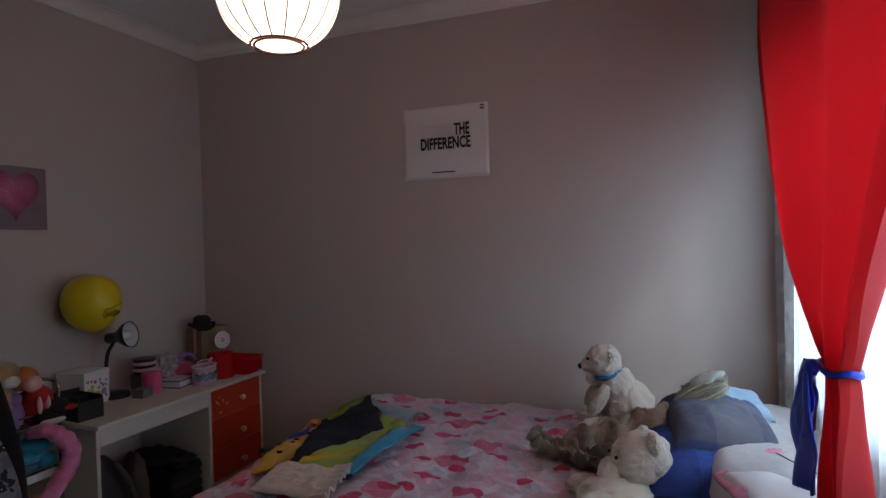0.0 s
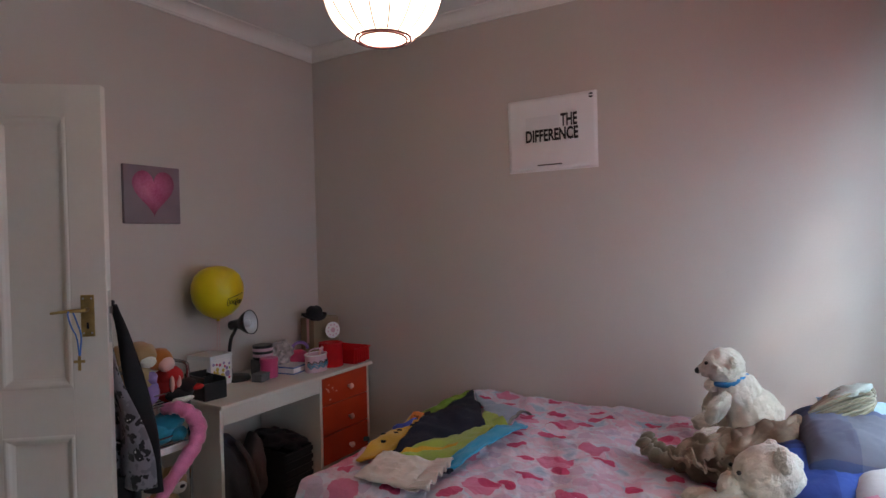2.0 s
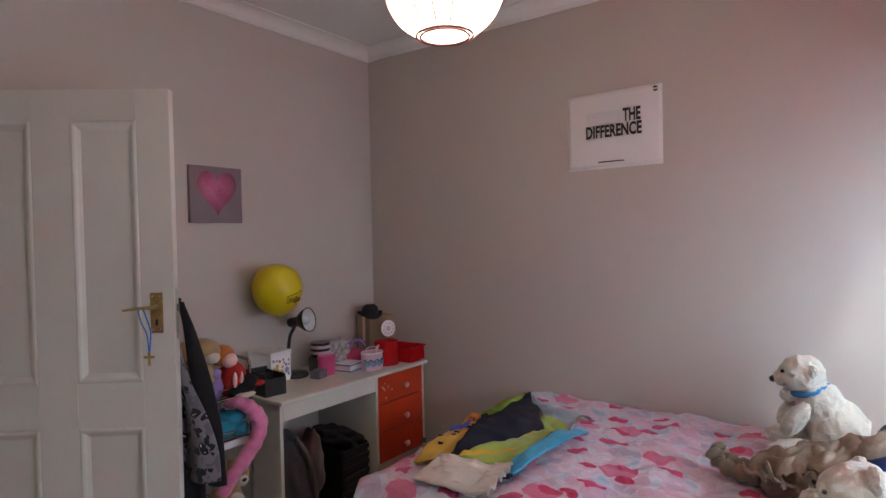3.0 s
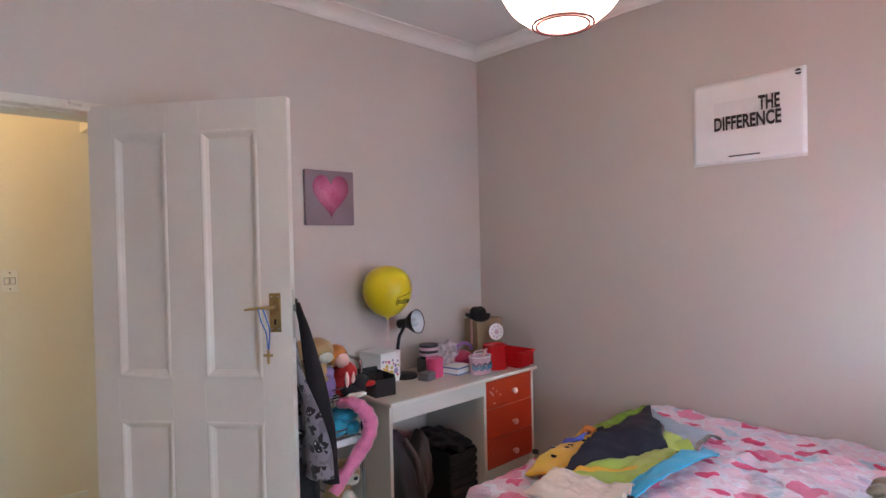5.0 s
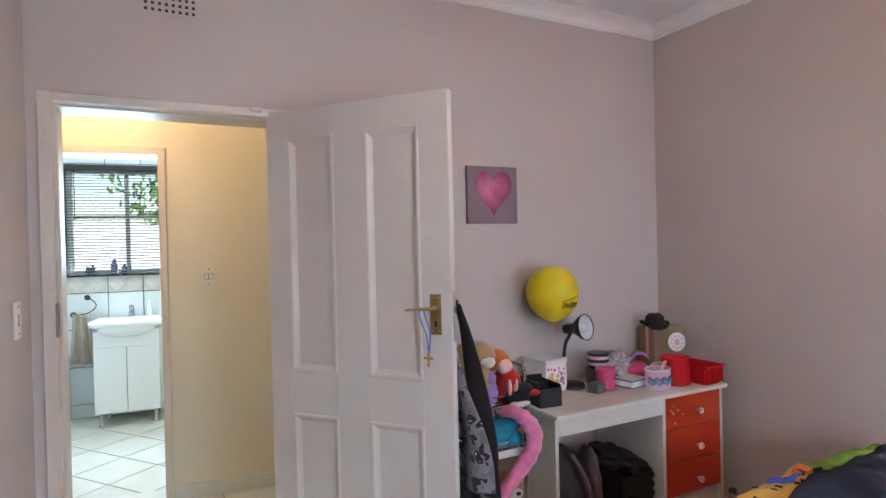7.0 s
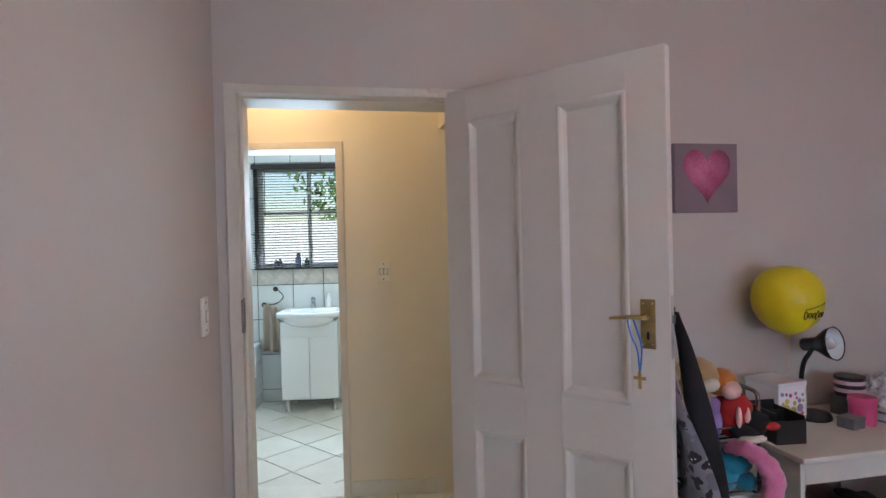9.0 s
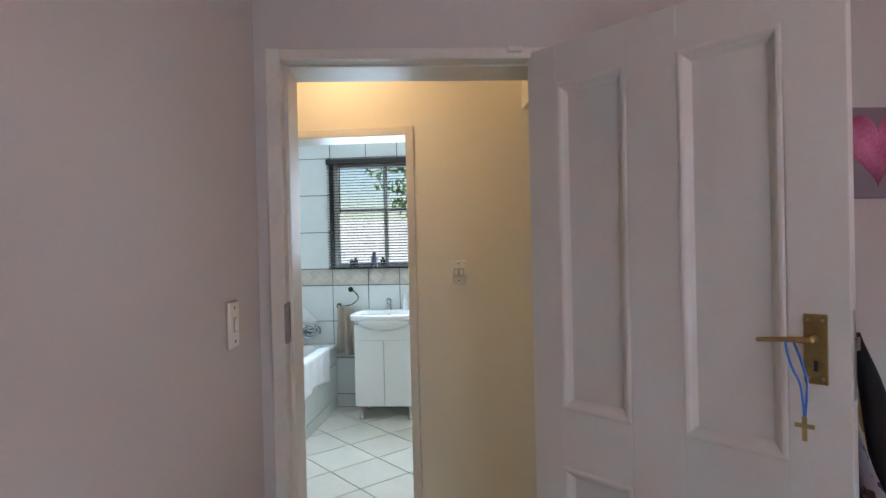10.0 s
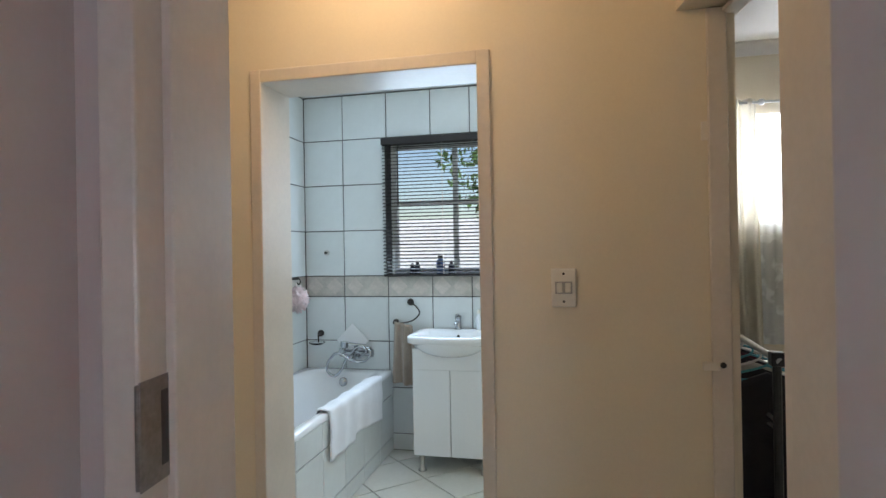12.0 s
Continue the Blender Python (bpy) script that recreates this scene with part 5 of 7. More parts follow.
for y in (1.55, 3.05):
    part("bracket", boxes((-0.10, 0.0, y - 0.008, y + 0.008, -0.008, 0.008)), GLOSS_WHITE, far_pole)

clothes = thing("clothes_rail", "black metal clothes rail with hangers", "clothes rail", pose(-5.0, 1.62, 0))
part("post", rod(bmesh.new(), (0.0, 0.0, 0.0), (0.0, 0.0, 0.90), 0.020), BLACK, clothes)
part("post", rod(bmesh.new(), (-0.75, -0.10, 0.0), (-0.75, -0.10, 0.98), 0.020), BLACK, clothes)
part("top_bar", rod(bmesh.new(), (0.03, 0.004, 0.885), (-0.80, -0.107, 0.985), 0.016), STEEL, clothes, "steel top bar")
part("joint", boxes((-0.03, 0.03, -0.03, 0.03, 0.86, 0.925), bevel=0.006), BLACK, clothes)
part("side_bar", rod(rod(bmesh.new(), (0, 0, 0.60), (-0.75, -0.10, 0.66), 0.010), (0, 0, 0.56), (-0.75, -0.10, 0.615), 0.008), STEEL, clothes)
part("foot", boxes((-0.03, 0.03, -0.22, 0.22, 0.0, 0.03), (-0.78, -0.72, -0.32, 0.12, 0.0, 0.03), bevel=0.004), BLACK, clothes)
DARK_RED = surface("dark_maroon_cloth", (0.06, 0.012, 0.02), 0.95, var=0.3, big=8, grain=120, relief=0.4)
GREY_CLOTH = surface("pale_grey_cloth", (0.42, 0.40, 0.37), 0.95, var=0.15, big=8, grain=120, relief=0.4)
TEAL = surface("teal_plastic", (0.05, 0.28, 0.33), 0.4, var=0.1)
for k, (dx, mt, ln, lb) in enumerate(((-0.62, BLACK_CLOTH, 0.80, "black"), (-0.50, DARK_RED, 0.62, "dark maroon"), (-0.40, BLACK_CLOTH, 0.84, "black"), (-0.28, GREY_CLOTH, 0.55, "pale grey"), (-0.19, BLACK_CLOTH, 0.86, "black"), (-0.10, BLACK_CLOTH, 0.72, "black"))):
    z = 0.90 - 0.12 * dx * 0 + (-dx) * 0.12 - 0.02
    g = thing("hanging_garment", lb + " garment on a hanger on the clothes rail", "garment", pose(-5.0 + dx, 1.62 + dx * 0.135, z), group="clothes on the rail")
    part("hanger", tube(curve_points([(0, 0, 0.015), (0, 0.0, -0.05), (0, -0.19, -0.115), (0, 0.19, -0.115), (0, 0.0, -0.05)], 5), 0.006, 6), TEAL if k % 2 else STEEL, g)
    part("cloth", sheet(lambda u, v: (0.028 * math.sin(u * 12 + k) * v + 0.02 * math.sin(math.pi * u), (u - 0.5) * (0.34 + 0.10 * v), -0.085 - 0.06 * abs(2 * u - 1) * (1 - v) - (ln - 0.12) * v), 16, 16, 0.03), mt, g, smooth=True)

# ---- desk and what stands on it ----
DX0, DX1, DY0, DY1, DZ = XW + 0.012, -2.258, 1.755, 2.868, 0.706
desk = thing("desk", "white board desk with three orange-red drawers and pale knobs", "desk", pose(0, 0, 0))
part("top", boxes((DX0, DX1, DY0, DY1, DZ - 0.020, DZ), bevel=0.004), BOARD, desk)
part("apron", boxes((DX1 - 0.045, DX1 - 0.028, DY0 + 0.030, 2.424, DZ - 0.102, DZ - 0.021), bevel=0.002), BOARD, desk)
for a, b in ((DY0 + 0.012, DY0 + 0.030), (2.424, 2.444), (2.842, 2.860)):
    part("side_panel", boxes((DX0 + 0.01, DX1 - 0.028, a, b, 0.0, DZ - 0.021), bevel=0.002), BOARD, desk)
part("back_panel", boxes((DX0 + 0.01, DX0 + 0.02, 2.445, 2.841, 0.05, DZ - 0.022)), BOARD, desk)
part("plinth", boxes((DX1 - 0.070, DX1 - 0.055, 2.445, 2.841, 0.0, 0.178)), BOARD, desk)
part("foot_rail", boxes((DX0 + 0.05, DX1 - 0.05, DY0 + 0.031, DY0 + 0.12, 0.06, 0.13), bevel=0.003), BOARD, desk)
for z0, z1, zk in ((0.519, 0.682, 0.592), (0.349, 0.514, 0.412), (0.182, 0.344, 0.243)):
    dr = part("drawer", boxes((DX1 - 0.060, DX1 - 0.030, 2.447, 2.856, z0, z1), bevel=0.003), ORANGE, desk, "orange-red painted drawer front")
    kb = lathe([(0, 0), (0.009, 0), (0.008, 0.008), (0.014, 0.014), (0.018, 0.022), (0.014, 0.030), (0, 0.033)], 16)
    part("knob", kb, KNOB, dr, "pale pink wooden knob", True, pose(DX1 - 0.0305, 2.672, zk, 0, 90, 0))
bm = bmesh.new()
rng = random.Random(3)
for k in range(9):
    y, z, s = 2.475 + rng.random() * 0.10, 0.54 + rng.random() * 0.09, 0.003 + 0.006 * rng.random()
    box(bm, DX1 - 0.0302, DX1 - 0.0292, y, y + s * 1.6, z, z + s)
part("sticker_remains", bm, KNOB, desk, "torn pale sticker remains")

DESK_TOP = DZ + 0.0005
CARD = surface("brown_cardboard", (0.30, 0.21, 0.13), 0.85, var=0.12, big=5, grain=60, relief=0.15)
PINK = surface("hot_pink_tin", (0.62, 0.07, 0.20), 0.35, var=0.15, big=18, grain=60, relief=0.1)
PALE_PINK = surface("pale_pink_paint", (0.66, 0.42, 0.50), 0.4, var=0.12)
GREY_BOX = surface("grey_woven_box", (0.14, 0.14, 0.15), 0.7, var=0.25, big=30, grain=120, relief=0.3)
PURPLE = surface("lilac_plastic", (0.30, 0.16, 0.52), 0.4, var=0.12)
BLUE_BOOK = surface("blue_cover", (0.10, 0.18, 0.42), 0.5, var=0.12)
PATTERN = surface("grey_white_printed_paper", (0.48, 0.46, 0.48), 0.8, var=0.55, big=28, grain=60)
WAVE_BLUE = surface("wave_blue_print", (0.06, 0.28, 0.42), 0.5, var=0.1)
REFLECTOR = surface("lamp_reflector_white", (0.62, 0.66, 0.70), 0.25, var=0.05)
SPOT_YELLOW = surface("yellow_print", (0.62, 0.45, 0.08), 0.7, var=0.2)
SPOT_LILAC = surface("lilac_print", (0.34, 0.26, 0.48), 0.7, var=0.2)

organiser = thing("desk_organiser", "open black plastic organiser box on the desk corner", "organiser", pose(-2.475, 1.835, DESK_TOP, 0, 0, -6))
part("shell", boxes((-0.09, -0.084, -0.058, 0.058, 0, 0.115), (0.084, 0.09, -0.058, 0.058, 0, 0.085), (-0.0838, 0.0838, -0.058, -0.052, 0, 0.112), (-0.0838, 0.0838, 0.052, 0.058, 0, 0.10), (-0.0838, 0.0838, -0.0518, 0.0518, 0, 0.005), bevel=0.0015), BLACK, organiser)
part("divider", boxes((-0.02, -0.016, -0.0515, 0.0515, 0.005, 0.095)), BLACK, organiser)

gift = thing("gift_box", "pale printed gift box on the desk", "box", pose(-2.665, 2.005, DESK_TOP, 0, 0, 8))
part("body", boxes((-0.08, 0.08, -0.075, 0.075, 0, 0.15), bevel=0.002), WHITE, gift)
part("lid", boxes((-0.082, 0.082, -0.077, 0.077, 0.146, 0.165), bevel=0.002), GREY_INK, gift, "grey lid")
for colour, label, dots in ((SPOT_YELLOW, "yellow printed dresses", ((-0.036, 0.060, 0.022), (-0.030, 0.090, 0.012), (0.002, 0.048, 0.020), (-0.052, 0.082, 0.008), (0.010, 0.080, 0.010))),
                           (SPOT_LILAC, "lilac printed shapes", ((0.040, 0.058, 0.018), (0.036, 0.088, 0.010), (0.016, 0.118, 0.008), (-0.056, 0.120, 0.009), (0.054, 0.110, 0.007))),
                           (PINK, "pink printed blooms", ((-0.012, 0.112, 0.009), (-0.034, 0.118, 0.007), (0.022, 0.100, 0.007), (0.052, 0.036, 0.008), (-0.058, 0.036, 0.007))),
                           (LIME, "green printed leaves", ((-0.016, 0.030, 0.008), (0.026, 0.030, 0.007), (-0.056, 0.060, 0.006), (0.056, 0.086, 0.006)))):
    for y, z, radius in dots:
        part("picture", rod(bmesh.new(), (0.0795, y, z), (0.0812, y, z), radius, radius * 0.9, sides=9), colour, gift, label)
part("border_print", boxes((0.0796, 0.0811, -0.068, 0.068, 0.012, 0.016), (0.0796, 0.0811, -0.068, 0.068, 0.136, 0.140), (0.0796, 0.0811, -0.069, -0.066, 0.012, 0.140), (0.0796, 0.0811, 0.066, 0.069, 0.012, 0.140)), GREY_INK, gift)

balloon = thing("balloon", "yellow balloon with a black signature print, tied to the gift box", "balloon", pose(-2.62, 2.03, 1.198) @ Matrix.Scale(0.95, 4))
part("skin", lathe([(0, -0.150), (0.012, -0.1495), (0.03, -0.145), (0.075, -0.122), (0.112, -0.085), (0.134, -0.04), (0.141, 0.005), (0.136, 0.05), (0.118, 0.092), (0.088, 0.122), (0.048, 0.141), (0.0, 0.147)], 36), YELLOW, balloon, smooth=True)
part("neck", lathe([(0.012, -0.160), (0.006, -0.152), (0.012, -0.148)], 12), YELLOW, balloon)
bm = bmesh.new()
tube([(0.0, 0.004, -0.155), (-0.004, 0.010, -0.23), (0.0, 0.005, -0.31)], 0.0015, 5, bm)
tube([(0.004, -0.004, -0.155), (0.01, -0.016, -0.24), (0.008, -0.02, -0.31)], 0.0015, 5, bm)
part("string", bm, KNOB, balloon, "pink string")


def on_balloon(a, z, r=0.1425):
    k = math.sqrt(max(0, 1 - (z / 0.15) ** 2))
    return Vector((r * k * math.cos(a), r * k * math.sin(a), z))


bm = bmesh.new()
for k in range(6):
    a0 = -0.10 - 0.52 + k * 0.13
    tube([on_balloon(a0 + 0.05 * math.cos(q * 0.785), -0.052 + 0.014 * math.sin(q * 0.785) * (1.3 if k in (0, 3) else 0.8)) for q in range(9)], 0.0016, 5, bm)
tube([on_balloon(-0.65 + 0.055 * q, -0.030 + 0.002 * q) for q in range(14)], 0.0016, 5, bm)
part("signature", bm, INK, balloon, "black scribbled print", True, pose(0, 0, 0, 0, 0, 22))

lamp = thing("desk_lamp", "black desk lamp with a round white reflector", "desk lamp", pose(-2.625, 2.145, DESK_TOP))
part("base", lathe([(0, 0), (0.070, 0), (0.072, 0.008), (0.064, 0.024), (0.02, 0.030), (0, 0.030)], 28), BLACK, lamp, smooth=True)
part("stem", tube(curve_points([(-0.02, -0.02, 0.025), (-0.03, -0.025, 0.12), (-0.02, -0.02, 0.22), (0.0, -0.01, 0.265), (0.01, 0.0, 0.295)], 6), 0.0095, 10), BLACK, lamp, "black gooseneck", True)
head = pose(0.030, 0.018, 0.308, 0, 80, 16)
part("shade", lathe([(0.0, -0.075), (0.024, -0.075), (0.027, -0.068), (0.028, -0.02), (0.040, 0.0), (0.060, 0.030), (0.068, 0.055), (0.066, 0.056), (0.058, 0.032), (0.036, 0.003), (0.0, 0.0)], 28), BLACK, lamp, "black shade", True, head)
part("reflector", lathe([(0.063, 0.052), (0.054, 0.030), (0.033, 0.006), (0.0, 0.004)], 28), REFLECTOR, lamp, "white inner reflector", True, head)
part("globe", blob((0, 0, 0.030), (0.024, 0.024, 0.026), detail=3), REFLECTOR, lamp, "frosted bulb", True, head)

small_box = thing("trinket_box", "small dark grey textured box on the desk", "box", pose(-2.485, 2.185, DESK_TOP, 0, 0, 12) @ Matrix.Scale(0.72, 4))
part("body", boxes((-0.045, 0.045, -0.05, 0.05, 0, 0.045), bevel=0.003), GREY_BOX, small_box)
part("lid", boxes((-0.047, 0.047, -0.052, 0.052, 0.044, 0.060), bevel=0.003), GREY_BOX, small_box)

tin = thing("round_tin", "hot pink round tin on the desk", "tin", pose(-2.515, 2.272, DESK_TOP) @ Matrix.Scale(0.92, 4))
part("body", lathe([(0, 0), (0.050, 0), (0.052, 0.005), (0.052, 0.09), (0.050, 0.095), (0, 0.095)], 28), PINK, tin, smooth=False)
part("lid", lathe([(0.0, 0.118), (0.052, 0.116), (0.055, 0.110), (0.055, 0.092), (0.053, 0.092)], 28), PINK, tin)
stack = thing("ribbon_spools", "stack of dark and pink ribbon spools", "spools", pose(-2.615, 2.318, DESK_TOP))
part("base_box", boxes((-0.05, 0.05, -0.048, 0.048, 0, 0.084), bevel=0.003), GREY_BOX, stack)
for k, mt in enumerate((BLACK, PALE_PINK, BLACK, PALE_PINK, BLACK)):
    part("spool", lathe([(0, 0.085 + k * 0.016), (0.056, 0.085 + k * 0.016), (0.056, 0.100 + k * 0.016), (0, 0.100 + k * 0.016)], 24), mt, stack, "flat ribbon spool")
book = thing("notebook_stack", "blue covered notebook with white pages", "notebook", pose(-2.50, 2.425, DESK_TOP, 0, 0, 10))
part("cover", boxes((-0.07, 0.07, -0.075, 0.075, 0, 0.006), (-0.07, 0.07, -0.075, 0.075, 0.034, 0.040), (-0.07, -0.065, -0.0748, 0.0748, 0.0062, 0.0338), bevel=0.001), BLUE_BOOK, book)
part("pages", boxes((-0.064, 0.066, -0.071, 0.071, 0.0065, 0.0335)), WHITE, book)
part("label", boxes((-0.060, 0.062, -0.066, 0.066, 0.0402, 0.0412)), WHITE, book, "white paper cover")
bag = thing("paper_bag", "crumpled grey and white printed paper bag", "bag", pose(-2.62, 2.455, DESK_TOP))
part("body", blob((0, 0, 0.080), (0.07, 0.090, 0.080), 0.35, 3.2, detail=4), PATTERN, bag, smooth=False)
purse = thing("pouch", "pink pouch with a lilac hair band on top", "pouch", pose(-2.575, 2.545, DESK_TOP))
part("body", blob((0, 0, 0.05), (0.075, 0.075, 0.05), 0.15, 2.5), PINK, purse, smooth=True)
part("hair_band", tube([(0.02 + 0.012 * math.cos(a * 0.35), 0.055 * math.cos(a * 0.35), 0.10 + 0.045 * math.sin(a * 0.35)) for a in range(10)], 0.010, 8), PURPLE, purse, "lilac hair band", True)
oval = thing("oval_tin", "pale pink oval tin with a blue wave print", "tin", pose(-2.385, 2.505, DESK_TOP, 0, 0, 8) @ Matrix.Scale(1.08, 4))
bm = lathe([(0, 0), (0.068, 0), (0.070, 0.004), (0.070, 0.088), (0.067, 0.090), (0.064, 0.086), (0.064, 0.07), (0, 0.07)], 32)
for v in bm.verts:
    v.co.x *= 0.72
part("body", bm, PALE_PINK, oval)
part("rim", tube([(0.0705 * 0.72 * math.cos(a * 0.19635), 0.0705 * math.sin(a * 0.19635), 0.090) for a in range(33)], 0.0030, 6), WHITE, oval, "white rim", True)
bm = bmesh.new()
for z, ph in ((0.042, 0.0), (0.030, 0.6)):
    tube([(0.0712 * 0.72 * math.cos(a * 0.1 - 1.6), 0.0712 * math.sin(a * 0.1 - 1.6), z + 0.007 * math.sin(a * 1.1 + ph)) for a in range(33)], 0.0038, 6, bm)
part("wave_print", bm, WAVE_BLUE, oval, "blue wavy print", True)
part("black_wave", tube([(0.0716 * 0.72 * math.cos(a * 0.1 - 1.6), 0.0716 * math.sin(a * 0.1 - 1.6), 0.053 + 0.007 * math.sin(a * 1.1)) for a in range(33)], 0.0025, 6), INK, oval, "", True)
part("handle", tube(curve_points([(0, -0.068, 0.088), (0.0, -0.05, 0.115), (0, 0.0, 0.118), (0, 0.05, 0.108), (0, 0.068, 0.088)], 5), 0.004, 6), PALE_PINK, oval, "wire handle", True)

can = thing("watering_can", "small red toy can with a pale grip", "can", pose(-2.40, 2.648, DESK_TOP) @ Matrix.Diagonal((1.06, 1.06, 1.10, 1)))
part("body", lathe([(0, 0), (0.068, 0), (0.070, 0.004), (0.066, 0.122), (0.069, 0.128), (0.064, 0.128), (0.061, 0.118), (0.058, 0.02), (0, 0.015)], 28), RED_PLASTIC, can, smooth=True)
part("grip", tube(curve_points([(0.0, -0.066, 0.110), (0.01, -0.09, 0.105), (0.015, -0.108, 0.085), (0.01, -0.10, 0.05), (0.0, -0.067, 0.035)], 5), 0.007, 8), KNOB, can, "pale grip", True)
tray = thing("basket", "red plastic basket with a rimmed edge", "basket", pose(-2.385, 2.785, DESK_TOP, 0, 0, 3))
bm = bmesh.new()
loops = []
for hx, hy, z in ((0.10, 0.060, 0.0), (0.115, 0.072, 0.085), (0.120, 0.077, 0.090), (0.120, 0.077, 0.098), (0.112, 0.070, 0.096), (0.096, 0.056, 0.006)):
    loops.append([bm.verts.new((sx * hx, sy * hy, z)) for sx, sy in ((-1, -1), (1, -1), (1, 1), (-1, 1))])
for a, b in zip(loops, loops[1:]):
    for i in range(4):
        bm.faces.new((a[i], a[(i + 1) % 4], b[(i + 1) % 4], b[i]))
bm.faces.new(loops[0][::-1])
bm.faces.new(loops[-1])
bmesh.ops.bevel(bm, geom=[e for e in bm.edges if abs(e.verts[0].co.z - e.verts[1].co.z) > 0.05], offset=0.012, segments=3, affect="EDGES")
part("body", bm, RED_PLASTIC, tray)
for k in range(7):
    part("rib", boxes((0.105, 0.119, -0.057 + k * 0.019 - 0.004, -0.057 + k * 0.019 + 0.004, 0.010, 0.086), bevel=0.002), RED_PLASTIC, tray)
carton = thing("carton", "brown cardboard carton leaning by the wall", "carton", pose(-2.655, 2.835, DESK_TOP, 0, 0, -8))
part("body", boxes((-0.075, 0.06, -0.10, 0.105, 0, 0.255), bevel=0.002), CARD, carton)
part("flap", boxes((-0.06, 0.05, -0.098, 0.10, 0.2555, 0.258), bevel=0.001), CARD, carton, "closed top flap")
part("tape", boxes((-0.012, 0.012, -0.102, -0.1002, 0.10, 0.256), bevel=0.0005), KNOB, carton, "pale parcel tape")
dial = thing("rosette", "round white paper rosette with a pierced rim", "rosette", pose(-2.52, 2.80, DESK_TOP + 0.185, 0, 86, -18))
part("disc", lathe([(0, 0), (0.050, 0), (0.052, 0.003), (0.050, 0.006), (0, 0.006)], 32), WHITE, dial)
part("centre", lathe([(0, 0.0062), (0.016, 0.0062), (0.016, 0.0075), (0, 0.0075)], 20), PALE_PINK, dial, "pink centre")
for k in range(9):
    a = k * 0.698
    part("dot", rod(bmesh.new(), (0.034 * math.cos(a), 0.034 * math.sin(a), 0.0055), (0.034 * math.cos(a), 0.034 * math.sin(a), 0.0072), 0.0055, sides=8), PALE_PINK, dial)
part("stand", boxes((0.02, 0.19, -0.006, 0.006, -0.004, 0.0), bevel=0.001), CARD, dial, "card support")
hat = thing("hat", "small black felt hat with a curled brim on the carton", "hat", pose(-2.640, 2.762, DESK_TOP + 0.259, 4, 6, 20) @ Matrix.Scale(0.70, 4))
bm = lathe([(0, 0.112), (0.030, 0.110), (0.055, 0.098), (0.070, 0.074), (0.074, 0.040), (0.076, 0.022), (0.084, 0.012), (0.106, 0.020), (0.114, 0.034), (0.110, 0.014), (0.082, 0.002), (0, 0.002)], 28)
for v in bm.verts:
    v.co += Vector((0, 0, 0.014 * math.sin(math.atan2(v.co.y, v.co.x) * 2) * min(1, v.co.xy.length / 0.1))) + Vector((0.006, 0.006, 0.004)) * noise.noise(v.co * 25)
part("felt", bm, BLACK_CLOTH, hat, smooth=True)

# under the desk
GREY_BAG = surface("slate_grey_nylon", (0.055, 0.055, 0.065), 0.6, var=0.3, big=8, grain=60, relief=0.4, depth=0.006)
BROWN_BAG = surface("taupe_nylon", (0.11, 0.09, 0.085), 0.65, var=0.25, big=8, grain=60, relief=0.4, depth=0.006)
BLUE_BAG = surface("blue_nylon", (0.04, 0.11, 0.30), 0.6, var=0.25, big=8, grain=60, relief=0.3)
satchel = thing("backpack", "slate grey nylon backpack slumped under the desk", "backpack", pose(-2.48, 1.96, 0))
part("body", blob((0, 0.0, 0.25), (0.10, 0.10, 0.25), 0.25, 2.2, pose(0, 0, 0, 12, 0, 0), 4), GREY_BAG, satchel, smooth=True)
part("strap", tube(curve_points([(0.09, -0.02, 0.47), (0.13, 0.03, 0.35), (0.125, 0.07, 0.20), (0.10, 0.09, 0.08)], 6), 0.012, 8), BROWN_BAG, satchel, "taupe strap", True)
sack = thing("tote_bag", "taupe cloth tote bag leaning under the desk", "bag", pose(-2.52, 2.12, 0))
part("body", blob((0, 0, 0.21), (0.11, 0.055, 0.22), 0.25, 2.4, pose(0, 0, 0, -8, 0, 0), 4), BROWN_BAG, sack, smooth=True)
bluebag = thing("shopping_bag", "blue shopping bag pushed to the back under the desk", "bag", pose(-2.68, 1.87, 0))
part("body", blob((0, 0, 0.28), (0.07, 0.075, 0.29), 0.22, 2.2, detail=4), BLUE_BAG, bluebag, smooth=True)
paper_sack = thing("storage_tub", "white storage tub under the desk", "tub", pose(-2.66, 2.02, 0))
part("body", boxes((-0.05, 0.05, -0.06, 0.06, 0, 0.40), bevel=0.01), WHITE, paper_sack)
crate = thing("crate", "black slatted plastic crate under the desk", "crate", pose(-2.48, 2.30, 0))
part("shell", boxes((-0.16, 0.155, -0.10, 0.10, 0, 0.012), (-0.16, -0.15, -0.10, 0.10, 0.012, 0.33), (-0.15, 0.145, -0.10, -0.092, 0.012, 0.33), (-0.15, 0.145, 0.092, 0.10, 0.012, 0.33), (0.140, 0.146, -0.0915, 0.0915, 0.012, 0.32)), BLACK, crate)
for k in range(7):
    part("slat", boxes((0.146, 0.158, -0.10, 0.10, 0.02 + k * 0.045, 0.047 + k * 0.045), bevel=0.003), BLACK, crate)
coat = thing("folded_coat", "black coat heaped on the crate", "coat", pose(-2.49, 2.29, 0.325))
part("cloth", blob((0, 0, 0.03), (0.165, 0.105, 0.045), 0.5, 2.6, detail=4), BLACK_CLOTH, coat, smooth=True)

